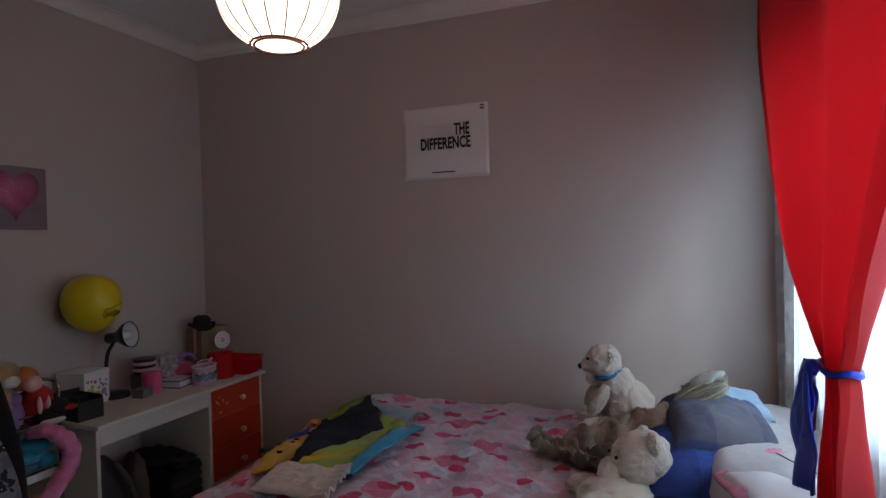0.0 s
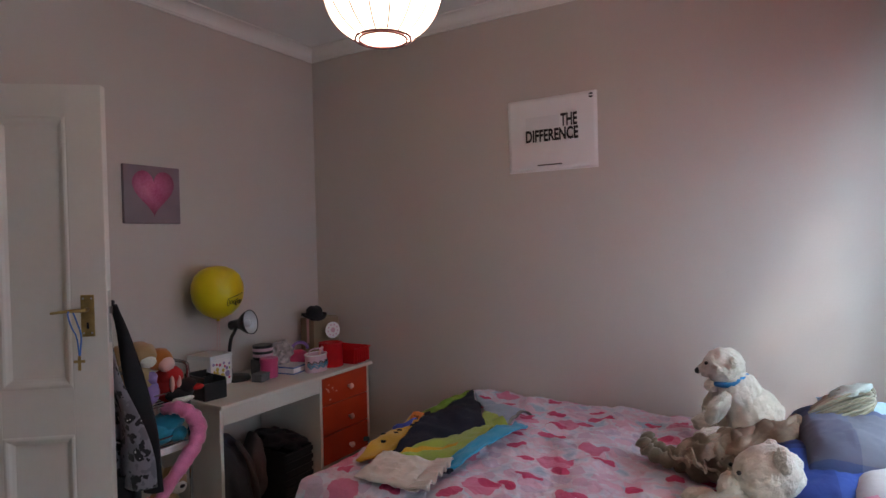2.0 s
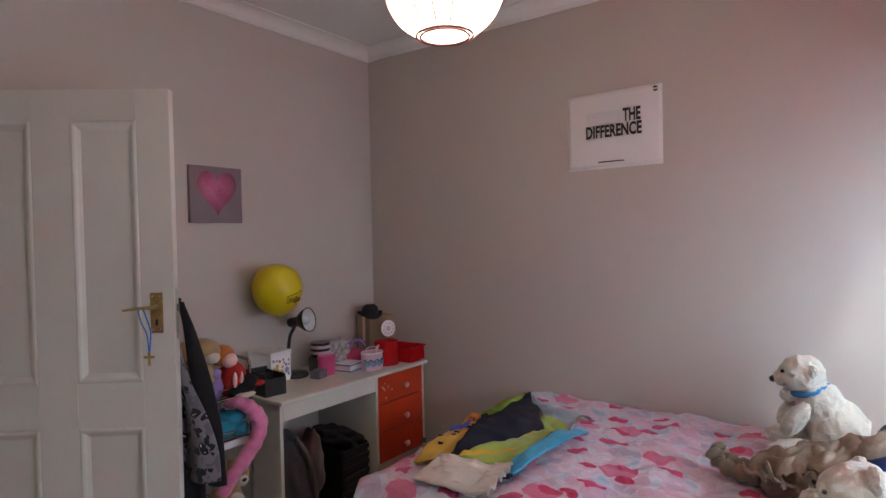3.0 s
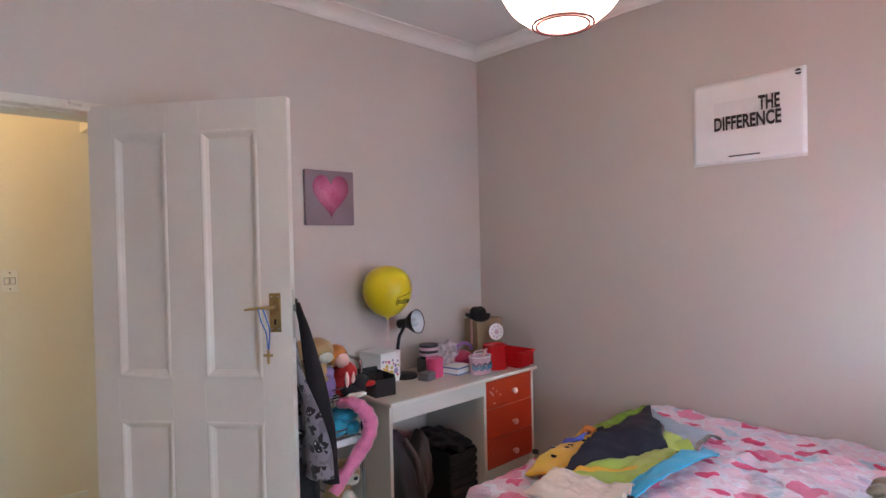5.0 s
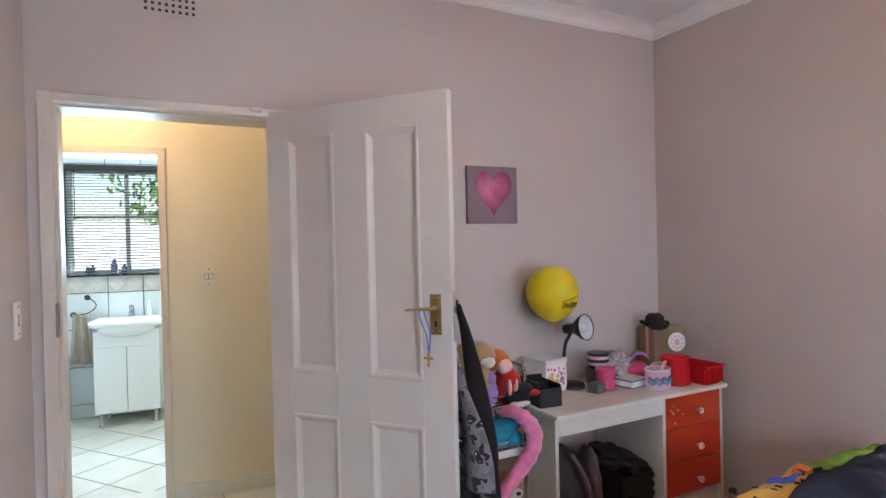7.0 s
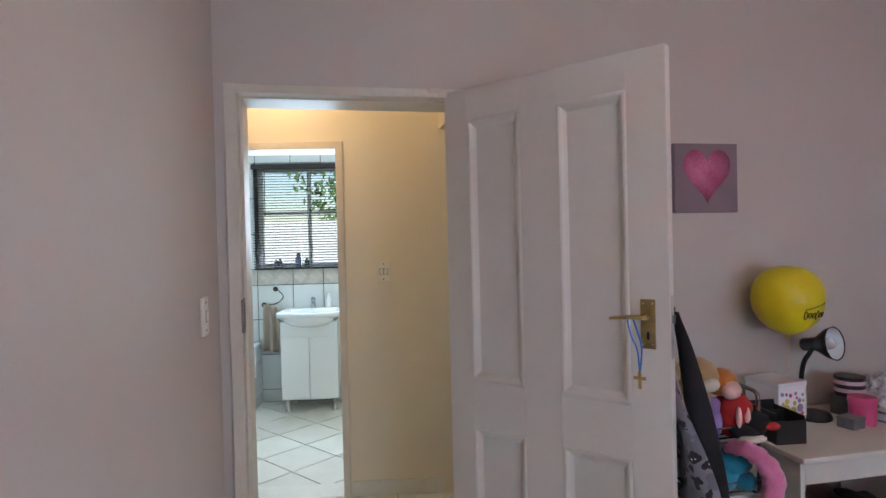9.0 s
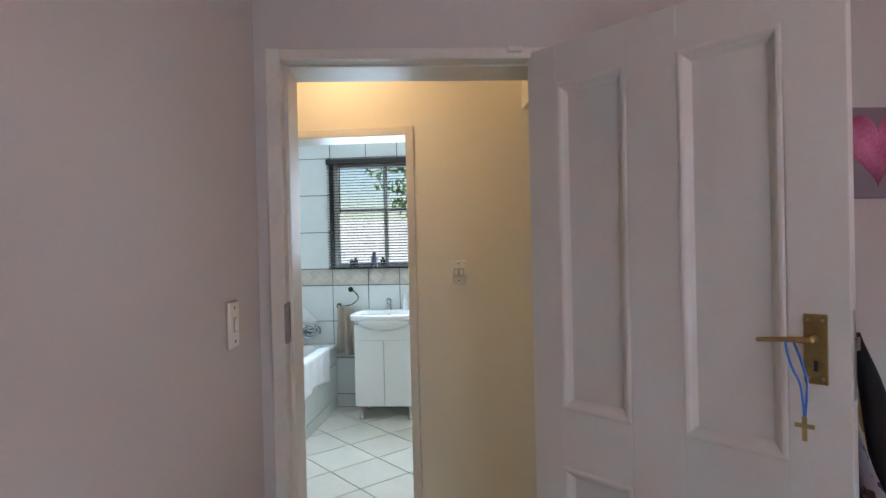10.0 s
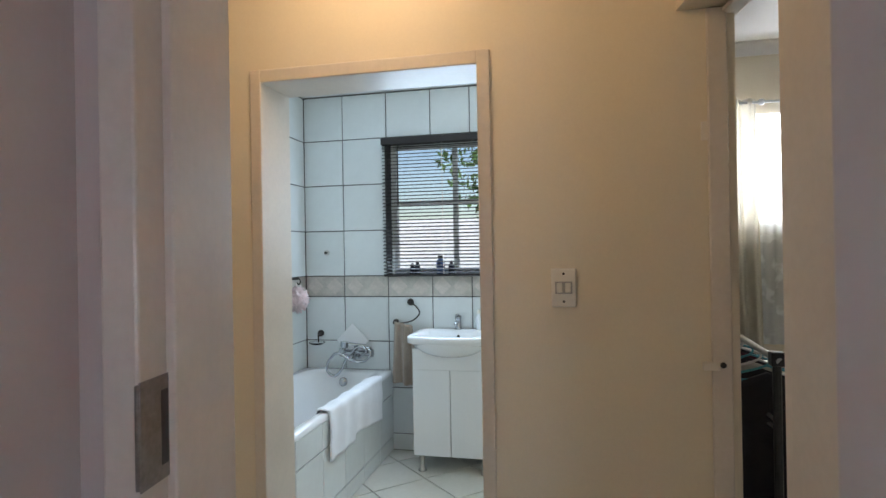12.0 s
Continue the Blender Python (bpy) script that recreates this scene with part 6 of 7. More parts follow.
# ---- wire rack with soft toys ----
trolley = thing("wire_rack", "chrome wire rack with shelves beside the desk", "wire rack", pose(-2.52, 1.50, 0))
for x in (-0.20, 0.20):
    for y in (-0.13, 0.135):
        part("post", rod(bmesh.new(), (x, y, 0), (x, y, 0.90), 0.0075), CHROME, trolley)
for y in (-0.13, 0.135):
    part("top_hoop", tube(curve_points([(0.20, y, 0.90), (0.185, y, 0.925), (0.10, y, 0.93), (-0.10, y, 0.93), (-0.185, y, 0.925), (-0.20, y, 0.90)], 5), 0.0075, 8), CHROME, trolley, smooth=True)
for z in (0.16, 0.575, 0.765):
    bm = bmesh.new()
    for y in (-0.13, 0.135):
        rod(bm, (-0.20, y, z), (0.20, y, z), 0.005, sides=6)
        rod(bm, (-0.20, y, z + 0.05), (0.20, y, z + 0.05), 0.004, sides=6)
    for x in (-0.20, 0.20):
        rod(bm, (x, -0.13, z + 0.05), (x, 0.135, z + 0.05), 0.004, sides=6)
    for k in range(11):
        x = -0.2 + k * 0.04
        rod(bm, (x, -0.13, z), (x, 0.135, z), 0.003, sides=6)
    part("wire_shelf", bm, CHROME, trolley, "wire shelf")
part("price_rail", boxes((0.203, 0.209, -0.125, 0.130, 0.555, 0.585), bevel=0.002), GLOSS_WHITE, trolley, "white shelf edge strip")

TAN_FUR = surface("tan_plush", (0.42, 0.27, 0.13), 0.95, var=0.2, big=16, grain=160, relief=0.5, sheen=0.3)
ORANGE_FUR = surface("orange_plush", (0.50, 0.16, 0.03), 0.95, var=0.2, big=16, grain=160, relief=0.5, sheen=0.3)
RED_CLOTH = surface("red_felt", (0.45, 0.02, 0.02), 0.95, var=0.15, big=16, grain=160, relief=0.3)
LILAC_CLOTH = surface("lilac_plush", (0.28, 0.18, 0.42), 0.95, var=0.2, grain=160, relief=0.4)
TURQ_CLOTH = surface("turquoise_plush", (0.02, 0.28, 0.42), 0.95, var=0.2, big=12, grain=160, relief=0.4, sheen=0.3)
PINK_FUR = surface("pink_boa_fur", (0.72, 0.20, 0.38), 0.95, var=0.2, big=20, grain=160, relief=0.5, sheen=0.4)


def soft_toy(name, label, m, blobs, material, fur=0, seed=1, extras=()):
    t = thing(name, label, "soft toy", m, group="soft toys on the rack")
    bm = bmesh.new()
    for c, r in blobs:
        blob(c, r, 0.12, 3.0, None, 3, bm)
    if fur:
        bmesh.ops.recalc_face_normals(bm, faces=bm.faces)
        fluff(bm)
    part("body", bm, material, t, smooth=True)
    for nm, c, r, mt, lb in extras:
        part(nm, blob(c, r, 0.08, 3.0, None, 2), mt, t, lb, True)
    return t


soft_toy("plush_dog", "tan plush toy heaped on the top shelf", pose(-2.42, 1.44, 0.768), [((0, 0, 0.10), (0.10, 0.075, 0.10)), ((0.02, 0.02, 0.215), (0.075, 0.065, 0.060)), ((0.07, -0.05, 0.06), (0.05, 0.035, 0.05))], TAN_FUR, 2600, 5,
         (("ear", (0.0, -0.06, 0.225), (0.035, 0.020, 0.045), TAN_FUR, "tan ear"), ("muzzle", (0.085, 0.02, 0.195), (0.030, 0.034, 0.026), FUR, "pale muzzle")))
soft_toy("plush_doll", "orange haired plush doll in a red dress", pose(-2.38, 1.575, 0.768), [((0, 0, 0.07), (0.075, 0.058, 0.075)), ((0.02, 0.0, 0.105), (0.06, 0.05, 0.05))], RED_CLOTH, 0, 6,
         (("hair", (-0.01, -0.03, 0.185), (0.055, 0.055, 0.050), ORANGE_FUR, "orange hair"), ("face", (0.035, -0.025, 0.165), (0.030, 0.036, 0.034), KNOB, "pale cloth face"), ("arm", (0.075, 0.005, 0.085), (0.011, 0.010, 0.036), KNOB, "pale cloth arm"), ("arm", (0.078, -0.03, 0.085), (0.011, 0.010, 0.036), KNOB, "pale cloth arm")))
soft_toy("plush_penguin", "black and red plush toy at the shelf edge", pose(-2.335, 1.60, 0.768), [((0, 0, 0.035), (0.050, 0.065, 0.040)), ((0.02, 0.02, 0.06), (0.04, 0.05, 0.035))], BLACK_CLOTH, 0, 7,
         (("beak", (0.050, 0.055, 0.052), (0.022, 0.030, 0.014), RED_CLOTH, "red beak"), ("belly", (0.040, -0.01, 0.010), (0.025, 0.055, 0.014), FUR, "white belly")))
soft_toy("plush_rabbit", "lilac plush toy between the others", pose(-2.36, 1.47, 0.768), [((0, 0, 0.06), (0.045, 0.045, 0.06)), ((0.01, 0, 0.12), (0.035, 0.035, 0.03))], LILAC_CLOTH, 900, 8)
soft_toy("plush_whale", "turquoise plush toy lying on the middle shelf", pose(-2.40, 1.53, 0.579), [((0, 0, 0.055), (0.085, 0.095, 0.055)), ((0.03, 0.04, 0.10), (0.06, 0.065, 0.045)), ((0.06, 0.055, 0.045), (0.045, 0.04, 0.035))], TURQ_CLOTH, 1200, 9)
soft_toy("plush_cub", "small tan and white plush cub on the bottom shelf", pose(-2.37, 1.53, 0.164), [((0, 0, 0.12), (0.07, 0.075, 0.12)), ((0.03, 0.02, 0.265), (0.065, 0.065, 0.058)), ((0.03, -0.035, 0.325), (0.02, 0.02, 0.02)), ((0.03, 0.075, 0.325), (0.02, 0.02, 0.02))], TAN_FUR, 1800, 10,
         (("muzzle", (0.085, 0.02, 0.245), (0.028, 0.034, 0.026), FUR, "white muzzle"), ("nose", (0.112, 0.02, 0.255), (0.008, 0.012, 0.008), BLACK, "black nose"), ("belly", (0.055, 0.01, 0.12), (0.030, 0.05, 0.07), FUR, "white belly")))
boa = thing("feather_boa", "fluffy pink boa trailing over the rack", "boa", pose(-2.30, 1.5, 0))
bm = tube(curve_points([(-0.04, 0.03, 0.745), (0.03, 0.050, 0.755), (0.05, 0.085, 0.725), (0.058, 0.120, 0.67), (0.058, 0.112, 0.60), (0.058, 0.055, 0.53), (0.055, -0.015, 0.46), (0.05, -0.07, 0.39)], 7), lambda k: 0.024 + 0.010 * math.sin(math.pi * k) + 0.002 * math.sin(k * 60), 12)
bmesh.ops.recalc_face_normals(bm, faces=bm.faces)
fluff(bm, 0.008)
part("fluff", bm, PINK_FUR, boa, smooth=True)

# jacket on the back of the door


def leopard_material():
    m, n, l, b = shader("grey_leopard_print_fleece")
    v = coords(n, l)
    vo = n.new("ShaderNodeTexVoronoi")
    vo.inputs["Scale"].default_value = 19
    wob = n.new("ShaderNodeVectorMath")
    wob.operation = "MULTIPLY_ADD"
    nz = n.new("ShaderNodeTexNoise")
    nz.inputs["Scale"].default_value = 24
    l.new(v, nz.inputs["Vector"])
    l.new(nz.outputs["Color"], wob.inputs[0])
    wob.inputs[1].default_value = (0.09, 0.09, 0.06)
    l.new(v, wob.inputs[2])
    l.new(wob.outputs["Vector"], vo.inputs["Vector"])
    spots = ramp(n, l, vo.outputs["Distance"], [(0.0, (0.70, 0.68, 0.72)), (0.17, (0.012, 0.012, 0.016)), (0.46, (0.20, 0.185, 0.225))], True)
    sep = n.new("ShaderNodeSeparateColor")
    l.new(vo.outputs["Color"], sep.inputs["Color"])
    gate = ramp(n, l, sep.outputs["Red"], [(0.0, (1, 1, 1)), (0.78, (0, 0, 0))], True)
    col = mix(n, l, gate, (0.14, 0.13, 0.16), spots)
    l.new(col, b.inputs["Base Color"])
    b.inputs["Roughness"].default_value, b.inputs["Sheen Weight"].default_value = 0.95, 0.3
    bump(n, l, noise_tex(n, l, v, 150, 3), b, 0.4, 0.003)
    return m


LEOPARD = leopard_material()
jacket = thing("jacket", "grey leopard print fleece jacket with black trim hung behind the door", "jacket", HINGE @ pose(0.79, 0.062, 1.235))


def jacket_cloth(u, v):
    w = 0.05 + 0.135 * smooth_step(0, 0.9, v)
    x = -0.14 + u * (0.10 + w + 0.02)
    y = 0.012 + 0.028 * math.sin(u * 11 + v * 2) * smooth_step(0, 0.4, v) + 0.035 * math.sin(math.pi * u)
    return (x, y, -0.01 - 0.69 * v - 0.03 * (1 - u) ** 2 - (0.05 * (u - 0.55) ** 2 * (1 - v) * 8))


part("body", sheet(jacket_cloth, 36, 40, 0.022), LEOPARD, jacket, smooth=True)
trim_line = curve_points([(0.02, 0.05, -0.005), (0.048, 0.055, -0.10), (0.080, 0.055, -0.26), (0.112, 0.055, -0.42), (0.135, 0.055, -0.56), (0.145, 0.055, -0.74)], 6)


def trim_cloth(u, v):
    """A broad soft band that hangs along the jacket's front."""
    p = trim_line[min(len(trim_line) - 1, int(v * (len(trim_line) - 1) + 0.5))]
    half = 0.016 + 0.022 * smooth_step(0, 0.5, v)
    return (p.x + (u - 0.5) * 2 * half, p.y - 0.010 * math.sin(math.pi * u) + 0.006 * math.sin(v * 9 + u * 3), p.z)


part("trim", sheet(trim_cloth, 8, len(trim_line) - 1, 0.012), BLACK_CLOTH, jacket, "broad black front trim", True)
part("collar", tube(curve_points([(-0.10, 0.03, -0.03), (-0.04, 0.045, 0.0), (0.02, 0.05, -0.01)], 5), 0.020, 10), BLACK_CLOTH, jacket, "black collar", True)
part("drawstring", tube(curve_points([(0.0, 0.012, -0.15), (0.03, -0.006, -0.30), (0.075, -0.004, -0.44)], 5), 0.004, 6), INK, jacket)
part("lining", sheet(lambda u, v: (-0.10 + 0.20 * u, 0.04 + 0.02 * math.sin(u * 9), -0.66 - 0.16 * v), 16, 8, 0.02), BLACK_CLOTH, jacket, "dark lining below the hem", True)

# ---- on the walls and ceiling ----
poster = thing("poster", "white paper poster with bold black lettering pinned to the wall", "poster", pose(-1.096, YN - 0.002, 1.998, 0, 0, 0))
part("sheet", sheet(lambda u, v: ((u - 0.5) * 0.488 + 0.004 * (0.5 - v), -0.003 - 0.006 * math.sin(math.pi * u) * (1 - v) - 0.004 * noise.noise(Vector((u * 3, v * 3, 2))) - 0.012 * (1 - v) * (u - 0.5) ** 2, (v - 0.5) * 0.382), 24, 18, 0.0012), WHITE, poster, smooth=True)
part("backing_sheet", sheet(lambda u, v: ((u - 0.5) * 0.490 + 0.002, -0.0012, -0.200 + v * 0.388), 6, 6), WHITE, poster)
FLAT = pose(0, -0.0135, 0, 90, 0, 0)
text_mesh("lettering", "THE", 0.089, 0.066, pose(0.055, 0, 0.027) @ FLAT, INK, poster, 0.034)
text_mesh("lettering", "DIFFERENCE", 0.289, 0.066, pose(-0.140, 0, -0.044) @ FLAT, INK, poster, 0.034)
part("faded_line", boxes((-0.140, 0.045, -0.0132, -0.0122, 0.030, 0.090)), GREY_INK, poster, "faded grey line of print")
part("small_print", boxes((-0.075, 0.06, -0.0135, -0.0128, -0.170, -0.164)), INK, poster, "tiny line of print")
part("rule", boxes((0.13, 0.205, -0.0112, -0.0106, 0.146, 0.1475)), GREY_INK, poster)
bm = rod(bmesh.new(), (0.216, -0.010, 0.166), (0.216, -0.0118, 0.166), 0.013, sides=20)
part("round_mark", bm, INK, poster, "small round black mark")
part("round_mark_bar", boxes((0.200, 0.232, -0.0125, -0.0119, 0.163, 0.169)), WHITE, poster)


def heart_material():
    m, n, l, b = shader("pink_glitter_heart")
    v = coords(n, l)
    fine = noise_tex(n, l, v, 90, 4, 0.7)
    soft = noise_tex(n, l, v, 8, 2)
    col = mix(n, l, 0.5, ramp(n, l, soft, [(0.35, (0.50, 0.06, 0.20)), (0.65, (0.76, 0.28, 0.46))]), ramp(n, l, fine, [(0.35, (0.45, 0.05, 0.16)), (0.7, (0.66, 0.22, 0.38))]))
    # rounded shading put into the print's colour: pale middle, dark towards the rim
    ball = n.new("ShaderNodeVectorMath")
    ball.operation = "DISTANCE"
    l.new(v, ball.inputs[0])
    ball.inputs[1].default_value = (0.025, -0.015, 0.035)
    col = mix(n, l, 1.0, col, ramp(n, l, ball.outputs["Value"], [(0.02, (1.0, 1.0, 1.0)), (0.075, (0.72, 0.58, 0.64)), (0.13, (0.34, 0.20, 0.26))]), "MULTIPLY")
    l.new(col, b.inputs["Base Color"])
    b.inputs["Roughness"].default_value = 0.55
    bump(n, l, fine, b, 0.6, 0.004)
    return m


canvas = thing("canvas_picture", "square canvas picture of a pink heart on mauve grey", "picture", pose(XW + 0.001, 1.779, 1.707, 0, 0, 0))
MAUVE = surface("mauve_grey_canvas", (0.24, 0.18, 0.21), 0.75, var=0.16, big=6, grain=220, relief=0.3)
part("canvas", boxes((0, 0.022, -0.149, 0.149, -0.145, 0.145), bevel=0.003), MAUVE, canvas)
bm = bmesh.new()
N = 40
rings = []
for s, h in ((1.0, 0.0222), (0.96, 0.0235), (0.8, 0.0245), (0.5, 0.0250), (0.2, 0.0252)):
    ring = []
    for k in range(N):
        t = 2 * math.pi * k / N
        hx_, hz_ = 16 * math.sin(t) ** 3, 13 * math.cos(t) - 5 * math.cos(2 * t) - 2 * math.cos(3 * t) - math.cos(4 * t)
        ring.append(bm.verts.new((h, 0.004 + hx_ * 0.0070 * s, 0.008 + (hz_ + 2) * 0.0080 * s)))
    rings.append(ring)
for a, b in zip(rings, rings[1:]):
    for i in range(N):
        bm.faces.new((a[i], a[(i + 1) % N], b[(i + 1) % N], b[i]))
bm.faces.new(rings[-1])
part("heart", bm, heart_material(), canvas, "glittering pink heart", True)

# paper lantern


def lantern_material():
    m, n, l, b = shader("lit_white_lantern_paper")
    v = coords(n, l)
    b.inputs["Base Color"].default_value, b.inputs["Roughness"].default_value = (0.85, 0.83, 0.8, 1), 0.8
    k = noise_tex(n, l, v, 30, 4)
    l.new(ramp(n, l, k, [(0.3, (1.0, 0.79, 0.58)), (0.7, (1.0, 0.83, 0.64))]), b.inputs["Emission Color"])
    b.inputs["Emission Strength"].default_value = LANTERN_GLOW
    return m


LANTERN_GLOW = 8.2
LANTERN_WIRE = surface("dark_pink_wire", (0.16, 0.05, 0.06), 0.6, var=0.1, relief=0)
lantern = thing("pendant_lantern", "round white cloth lantern lamp, lit, hung from the ceiling", "ceiling lamp", pose(-0.96, 1.315, 2.155))


def lantern_r(a):
    """Half profile by angle from the lower hole (0) to the upper hole (1)."""
    t = -1.15 + a * 2.30
    return 0.167 * math.cos(t) ** 0.92, 0.172 * math.sin(t)


prof = [lantern_r(k / 24) for k in range(25)]
n_rib = 16
bm = bmesh.new()
loops = []
for r, z in prof:
    ring = []
    for i in range(n_rib * 4):
        a = 2 * math.pi * i / (n_rib * 4)
        sag = 1 - 0.020 * abs(math.sin(a * n_rib / 2)) * math.sin(math.pi * min(1, r / 0.167))
        ring.append(bm.verts.new((r * sag * math.cos(a), r * sag * math.sin(a), z)))
    loops.append(ring)
for a, b in zip(loops, loops[1:]):
    for i in range(len(a)):
        bm.faces.new((a[i], a[(i + 1) % len(a)], b[(i + 1) % len(b)], b[i]))
LIT = lantern_material()
part("shade", bm, LIT, lantern, smooth=True)
for k in range(n_rib):
    a = 2 * math.pi * k / n_rib
    part("rib", tube([((r + 0.001) * math.cos(a), (r + 0.001) * math.sin(a), z) for r, z in prof[::2]], 0.0022, 5), LANTERN_WIRE, lantern)
for r, z in ((prof[0][0] + 0.002, prof[0][1]), (prof[0][0] - 0.008, prof[0][1] - 0.002), (prof[-1][0], prof[-1][1])):
    part("ring", tube([(r * math.cos(a * 0.19635), r * math.sin(a * 0.19635), z) for a in range(33)], 0.0034, 6), LANTERN_WIRE, lantern, "bound wire ring", True)
part("globe", blob((0, 0, -0.02), (0.055, 0.055, 0.07), detail=3), LIT, lantern, "glowing bulb", True)
part("diffuser", lathe([(0, prof[0][1] + 0.010), (prof[0][0] - 0.009, prof[0][1] + 0.004)], 28), LIT, lantern, "lit lower opening")
part("cord", rod(bmesh.new(), (0, 0, 0.05), (0, 0, ZC - 2.155 - 0.02), 0.003, sides=6), GLOSS_WHITE, lantern)
part("ceiling_rose", lathe([(0, ZC - 2.155 - 0.001), (0.045, ZC - 2.155 - 0.001), (0.04, ZC - 2.155 - 0.02), (0.01, ZC - 2.155 - 0.03), (0, ZC - 2.155 - 0.03)], 20), GLOSS_WHITE, lantern)

# passage lamp
plamp = thing("passage_lamp", "small ceiling lamp holder in the passage", "ceiling lamp", pose(-3.62, -0.12, 2.62))
part("holder", lathe([(0, -0.0005), (0.04, -0.0005), (0.035, -0.02), (0.015, -0.035), (0.015, -0.06), (0, -0.06)], 18), GLOSS_WHITE, plamp)

# ---- tiles, piece by piece ----
def find(name):
    return bpy.data.objects[name]


G = 0.0065


def pieces(x0, x1, z0, z1, hole):
    """The rectangles left of a tile after the opening is cut out."""
    if not hole or x1 <= hole[0] or x0 >= hole[1] or z1 <= hole[2] or z0 >= hole[3]:
        return [(x0, x1, z0, z1)]
    out = []
    if x0 < hole[0]:
        out.append((x0, hole[0], z0, z1))
    if x1 > hole[1]:
        out.append((hole[1], x1, z0, z1))
    a, b = max(x0, hole[0]), min(x1, hole[1])
    if z0 < hole[2]:
        out.append((a, b, z0, hole[2]))
    if z1 > hole[3]:
        out.append((a, b, hole[3], z1))
    return out


def tiled(parent, m, spans, rows, hole=None):
    """Lays tiles between the column marks and row marks on the plane m (x along, z up, face to -y); hole: (x0, x1, z0, z1)."""
    for a, b in zip(spans, spans[1:]):
        for lo, hi, mt in rows:
            for x0, x1, z0, z1 in pieces(a, b, lo, hi, hole):
                w, h = x1 - x0 - G, z1 - z0 - G
                if w < 0.008 or h < 0.008:
                    continue
                mesh = tile_piece(w, h)
                key = (mesh.name, mt.name)
                if key not in LAID:
                    LAID[key] = mesh.copy()
                    LAID[key].materials.append(mt)
                ob = new("tile", LAID[key])
                ob.matrix_world = m @ pose(x0 + G / 2, 0.0, z0 + G / 2, 0.25 * math.sin(x0 * 50 + z0 * 31), 0, 0)
                ob.parent = parent


LAID = {}
ROWS = [(0.0, 0.118, TILE), (0.118, 0.448, TILE), (0.448, 0.778, TILE), (0.778, 1.100, TILE), (1.100, 1.250, BORDER), (1.250, 1.580, TILE), (1.580, 1.914, TILE), (1.914, 2.246, TILE), (2.246, 2.570, TILE)]
COLS = [-1.07, -0.765, -0.430, -0.102, 0.182, 0.50, 0.82]
# the far wall faces +x: tile plane turned by 90 degrees, world y runs along local x
tiled(find("wall_bathroom_west"), pose(XT - 0.010, 0, 0, 0, 0, 90), COLS, ROWS, (-0.44, 0.42, 1.25, 2.22))
# small diamonds set into the border row
diamond_mesh = bpy.data.meshes.new("border_inlay")
bm = boxes((-0.0455, 0.0455, -0.0015, 0.0005, -0.0455, 0.0455), bevel=0.0006, segments=1)
bmesh.ops.recalc_face_normals(bm, faces=bm.faces)
bm.to_mesh(diamond_mesh)
bm.free()
INLAY = surface("pale_rose_inlay_tile", (0.64, 0.58, 0.53), 0.3, var=0.2, big=14, grain=60, relief=0.2, depth=0.002, spread=0.12)
for a, b in zip(COLS, COLS[1:]):
    for k in range(2):
        lay("border_inlay", diamond_mesh, INLAY, find("wall_bathroom_west"), pose(XT + 0.0008, a + (b - a) * (0.25 + 0.5 * k), 1.175, 0, 0, 90) @ pose(0, 0, 0, 0, 45, 0))
# the wall along the bath faces +y: local x runs along -x
tiled(find("wall_bathroom_south"), pose(XT, YT - 0.010, 0, 0, 0, 180), [-2.01] + [-(0.32 * k) for k in range(6, -1, -1)], ROWS[2:])
# bath front faces +y too
front = next(o for o in find("bathtub").children if o.name.startswith("bath_front"))
tiled(front, pose(XT, BY1 - 0.012, 0, 0, 0, 180), [-2.0] + [-(0.30 * k) for k in range(6, -1, -1)], [(0.0, 0.10, TILE), (0.10, 0.40, TILE), (0.40, 0.545, TILE)])


def diagonal_floor(parent, x0, x1, y0, y1, size, ox, oy, turn):
    """Square tiles laid at an angle, trimmed to the room."""
    c, s = math.cos(radians(turn)), math.sin(radians(turn))
    for i in range(-12, 13):
        for j in range(-12, 13):
            g = 0.010
            corners = [(i * size + g / 2, j * size + g / 2), ((i + 1) * size - g / 2, j * size + g / 2), ((i + 1) * size - g / 2, (j + 1) * size - g / 2), (i * size + g / 2, (j + 1) * size - g / 2)]
            pts = [Vector((ox + a * c - b * s, oy + a * s + b * c, 0)) for a, b in corners]
            if all(p.x < x0 for p in pts) or all(p.x > x1 for p in pts) or all(p.y < y0 for p in pts) or all(p.y > y1 for p in pts):
                continue
            bm = bmesh.new()
            bm.faces.new([bm.verts.new(p) for p in pts])
            for co, no in (((x0, 0, 0), (-1, 0, 0)), ((x1, 0, 0), (1, 0, 0)), ((0, y0, 0), (0, -1, 0)), ((0, y1, 0), (0, 1, 0))):
                bmesh.ops.bisect_plane(bm, geom=bm.verts[:] + bm.edges[:] + bm.faces[:], plane_co=co, plane_no=no, clear_outer=True)
            if not bm.faces:
                bm.free()
                continue
            up = bmesh.ops.extrude_face_region(bm, geom=bm.faces[:])
            for v in up["geom"]:
                if isinstance(v, bmesh.types.BMVert):
                    v.co.z -= 0.008
            finish("tile", bm, FLOOR_TILE, parent)


diagonal_floor(find("floor_bathroom"), XT, XC - 0.19, -0.46, 0.9, 0.36, -5.28, -0.055, 45)

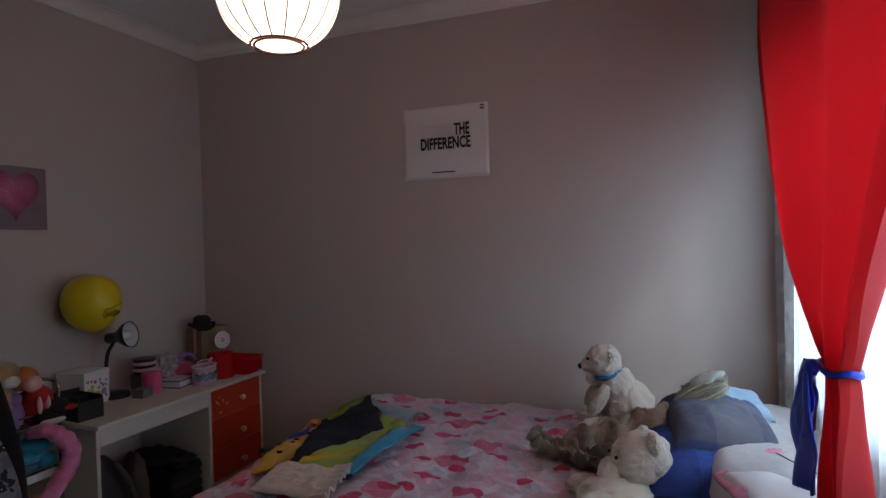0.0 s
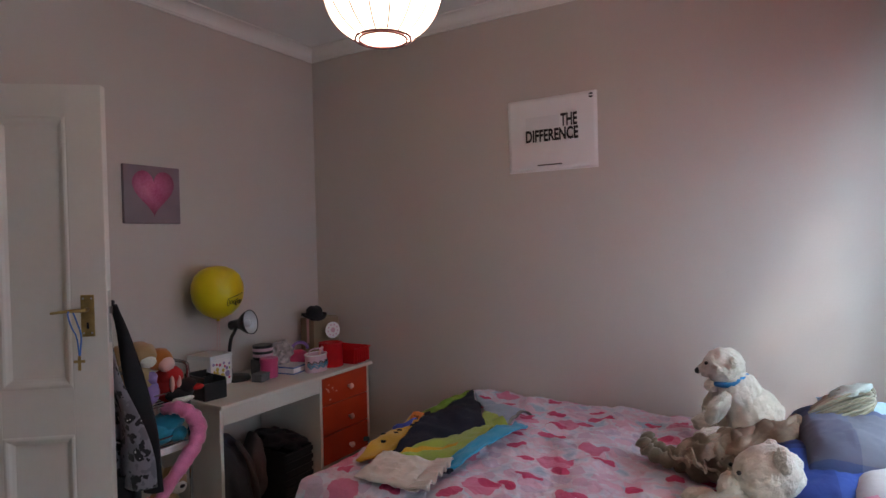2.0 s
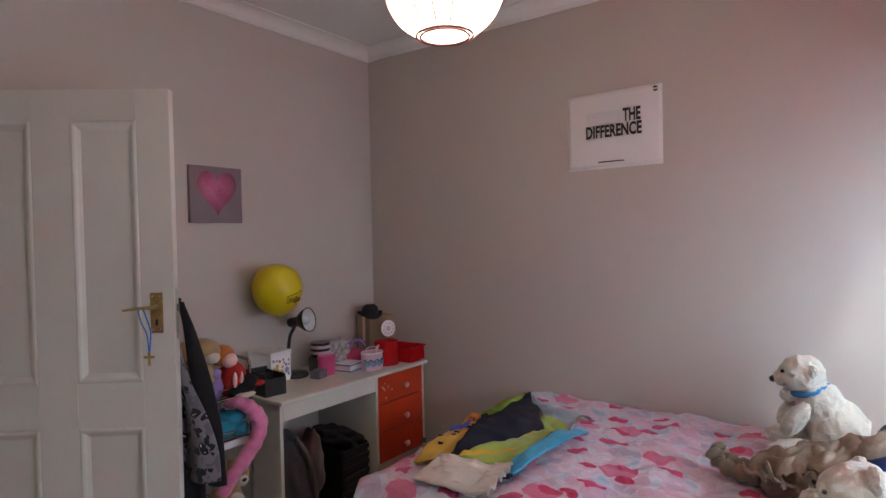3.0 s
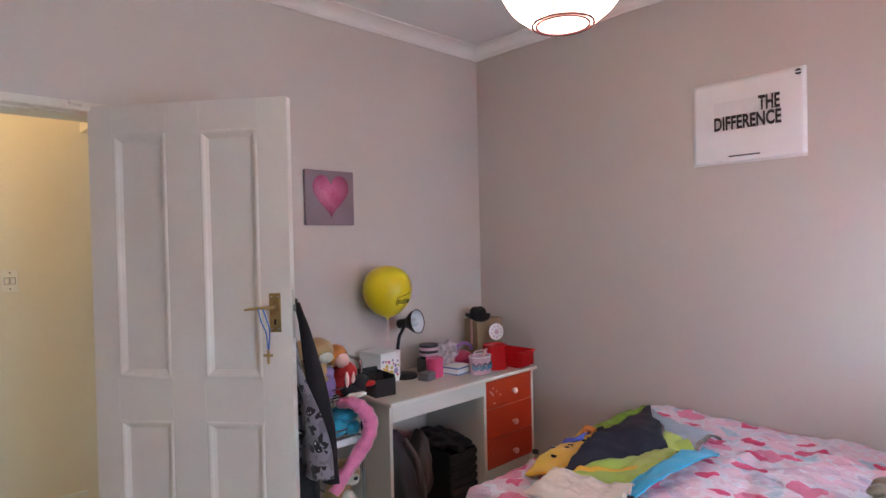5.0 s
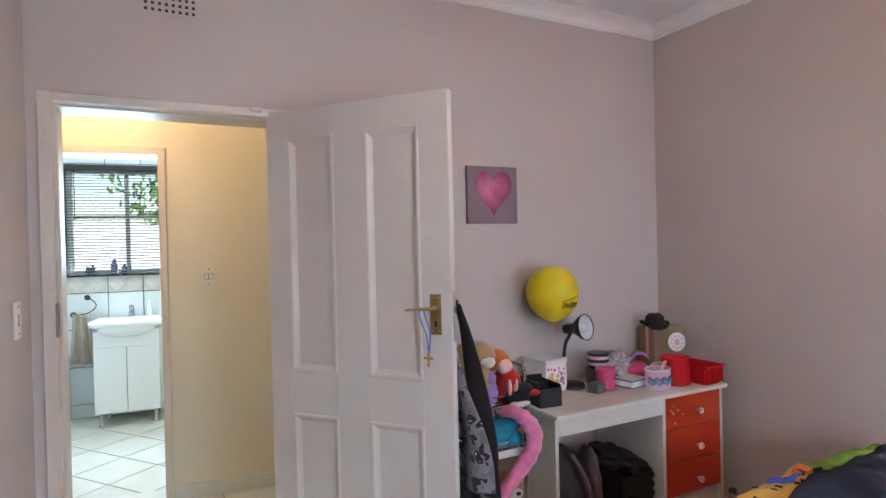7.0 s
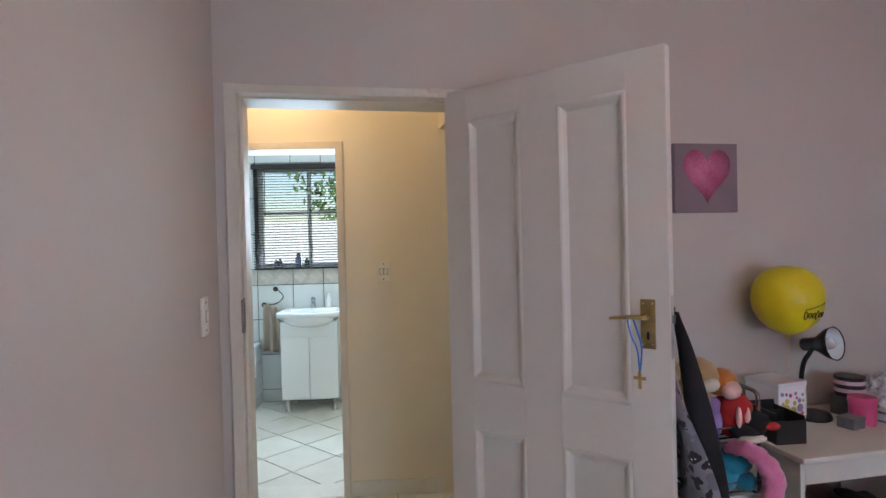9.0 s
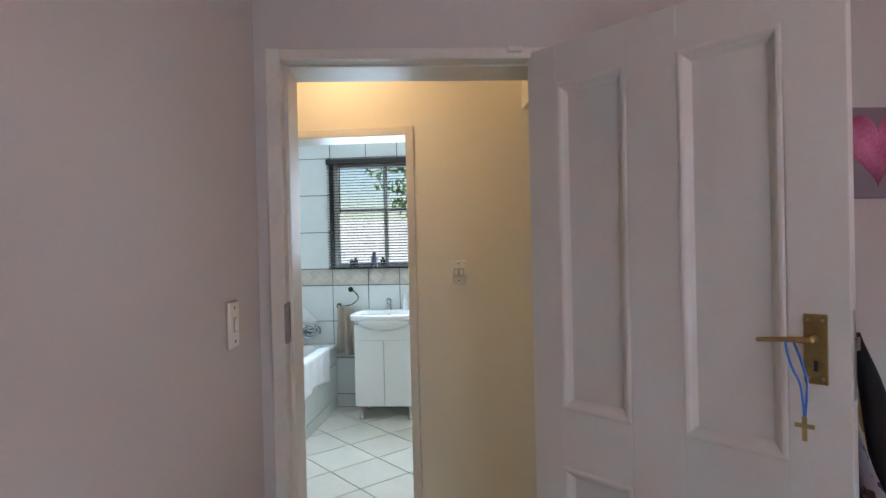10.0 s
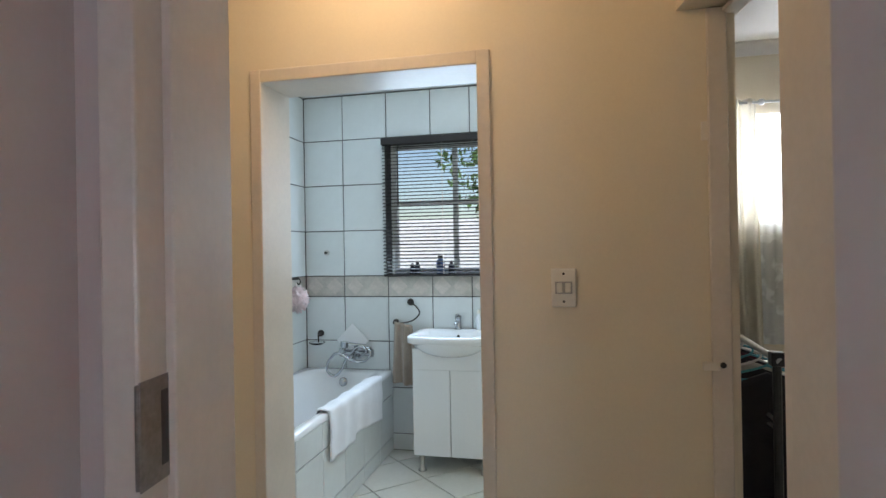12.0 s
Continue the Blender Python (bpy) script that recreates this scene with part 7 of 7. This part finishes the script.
# passage floor tiles and tiled skirting
passage = find("floor_passage")
for i in range(-1, 4):
    for j in range(5 if i < 0 else 11):
        x0, y0 = XC + 0.02 + i * 0.345, -2.18 + j * 0.345
        if x0 + 0.34 < XW + 0.3 and y0 + 0.34 < 1.12:
            key = "floor_tile_mesh"
            if key not in TILES:
                bm = boxes((0, 0.341, 0, 0.341, -0.008, 0), bevel=0.0015, segments=1)
                me = bpy.data.meshes.new("tile")
                bm.to_mesh(me)
                bm.free()
                me.materials.append(FLOOR_TILE)
                TILES[key] = me
            t = new("tile", TILES[key])
            t.matrix_world = pose(x0, y0, 0)
            t.parent = passage
skirting = structure(new("baseboard_passage"), "pale tiled skirting along the passage wall", "skirting")
for a, b in ((0.325, 0.745), (0.749, 0.868)):
    part("tile", boxes((XC, XC + 0.012, a, b - 0.003, 0.002, 0.088), bevel=0.002), FLOOR_TILE, skirting)
threshold = structure(finish("threshold", boxes((XC - 0.19, XC, -0.48, 0.277, -0.006, 0.003), bevel=0.002), FLOOR_TILE), "pale tile threshold of the bathroom doorway", "threshold")


# ---- the wing turns as one ----
BATHROOM_THINGS = ["wall_bathroom_west", "wall_bathroom_south", "wall_bathroom_north", "ceiling_bathroom", "floor_bathroom", "window_2", "bathtub", "bath_mixer", "diamond_tile",
                   "wall_peg", "soap_dish", "hook_rail", "bath_puff", "brush_rack", "towel_ring", "hand_towel", "bath_mat", "vanity_unit", "basin_tap", "soap_bottle", "sill_bottle",
                   "bathroom_lamp", "venetian_blind", "daylight_bathroom", "bathroom_bulb"]
FAR_THINGS = ["wall_dressing_west", "trim_dressing", "window_3", "daylight_dressing_room", "net_curtain", "curtain", "curtain_rail"]
RAIL_THINGS = ["clothes_rail", "hanging_garment"]
PASSAGE_THINGS = ["wall_passage", "door_frame_bathroom", "baseboard_passage", "threshold", "light_switch"]
for ob in [o for o in scene.objects if o.parent is None]:
    base, x = ob.name.split(".")[0], ob.location.x
    if base in BATHROOM_THINGS:
        placed(BATH, ob)
    elif base in PASSAGE_THINGS and (base != "light_switch" or x < -3):
        placed(WING, ob)
    elif base in FAR_THINGS and ("curtain" not in base or x < -3):
        placed(FAR_ROOM, ob)
    elif base in RAIL_THINGS:
        placed(WING @ pose(-0.20, -0.13, 0), ob)
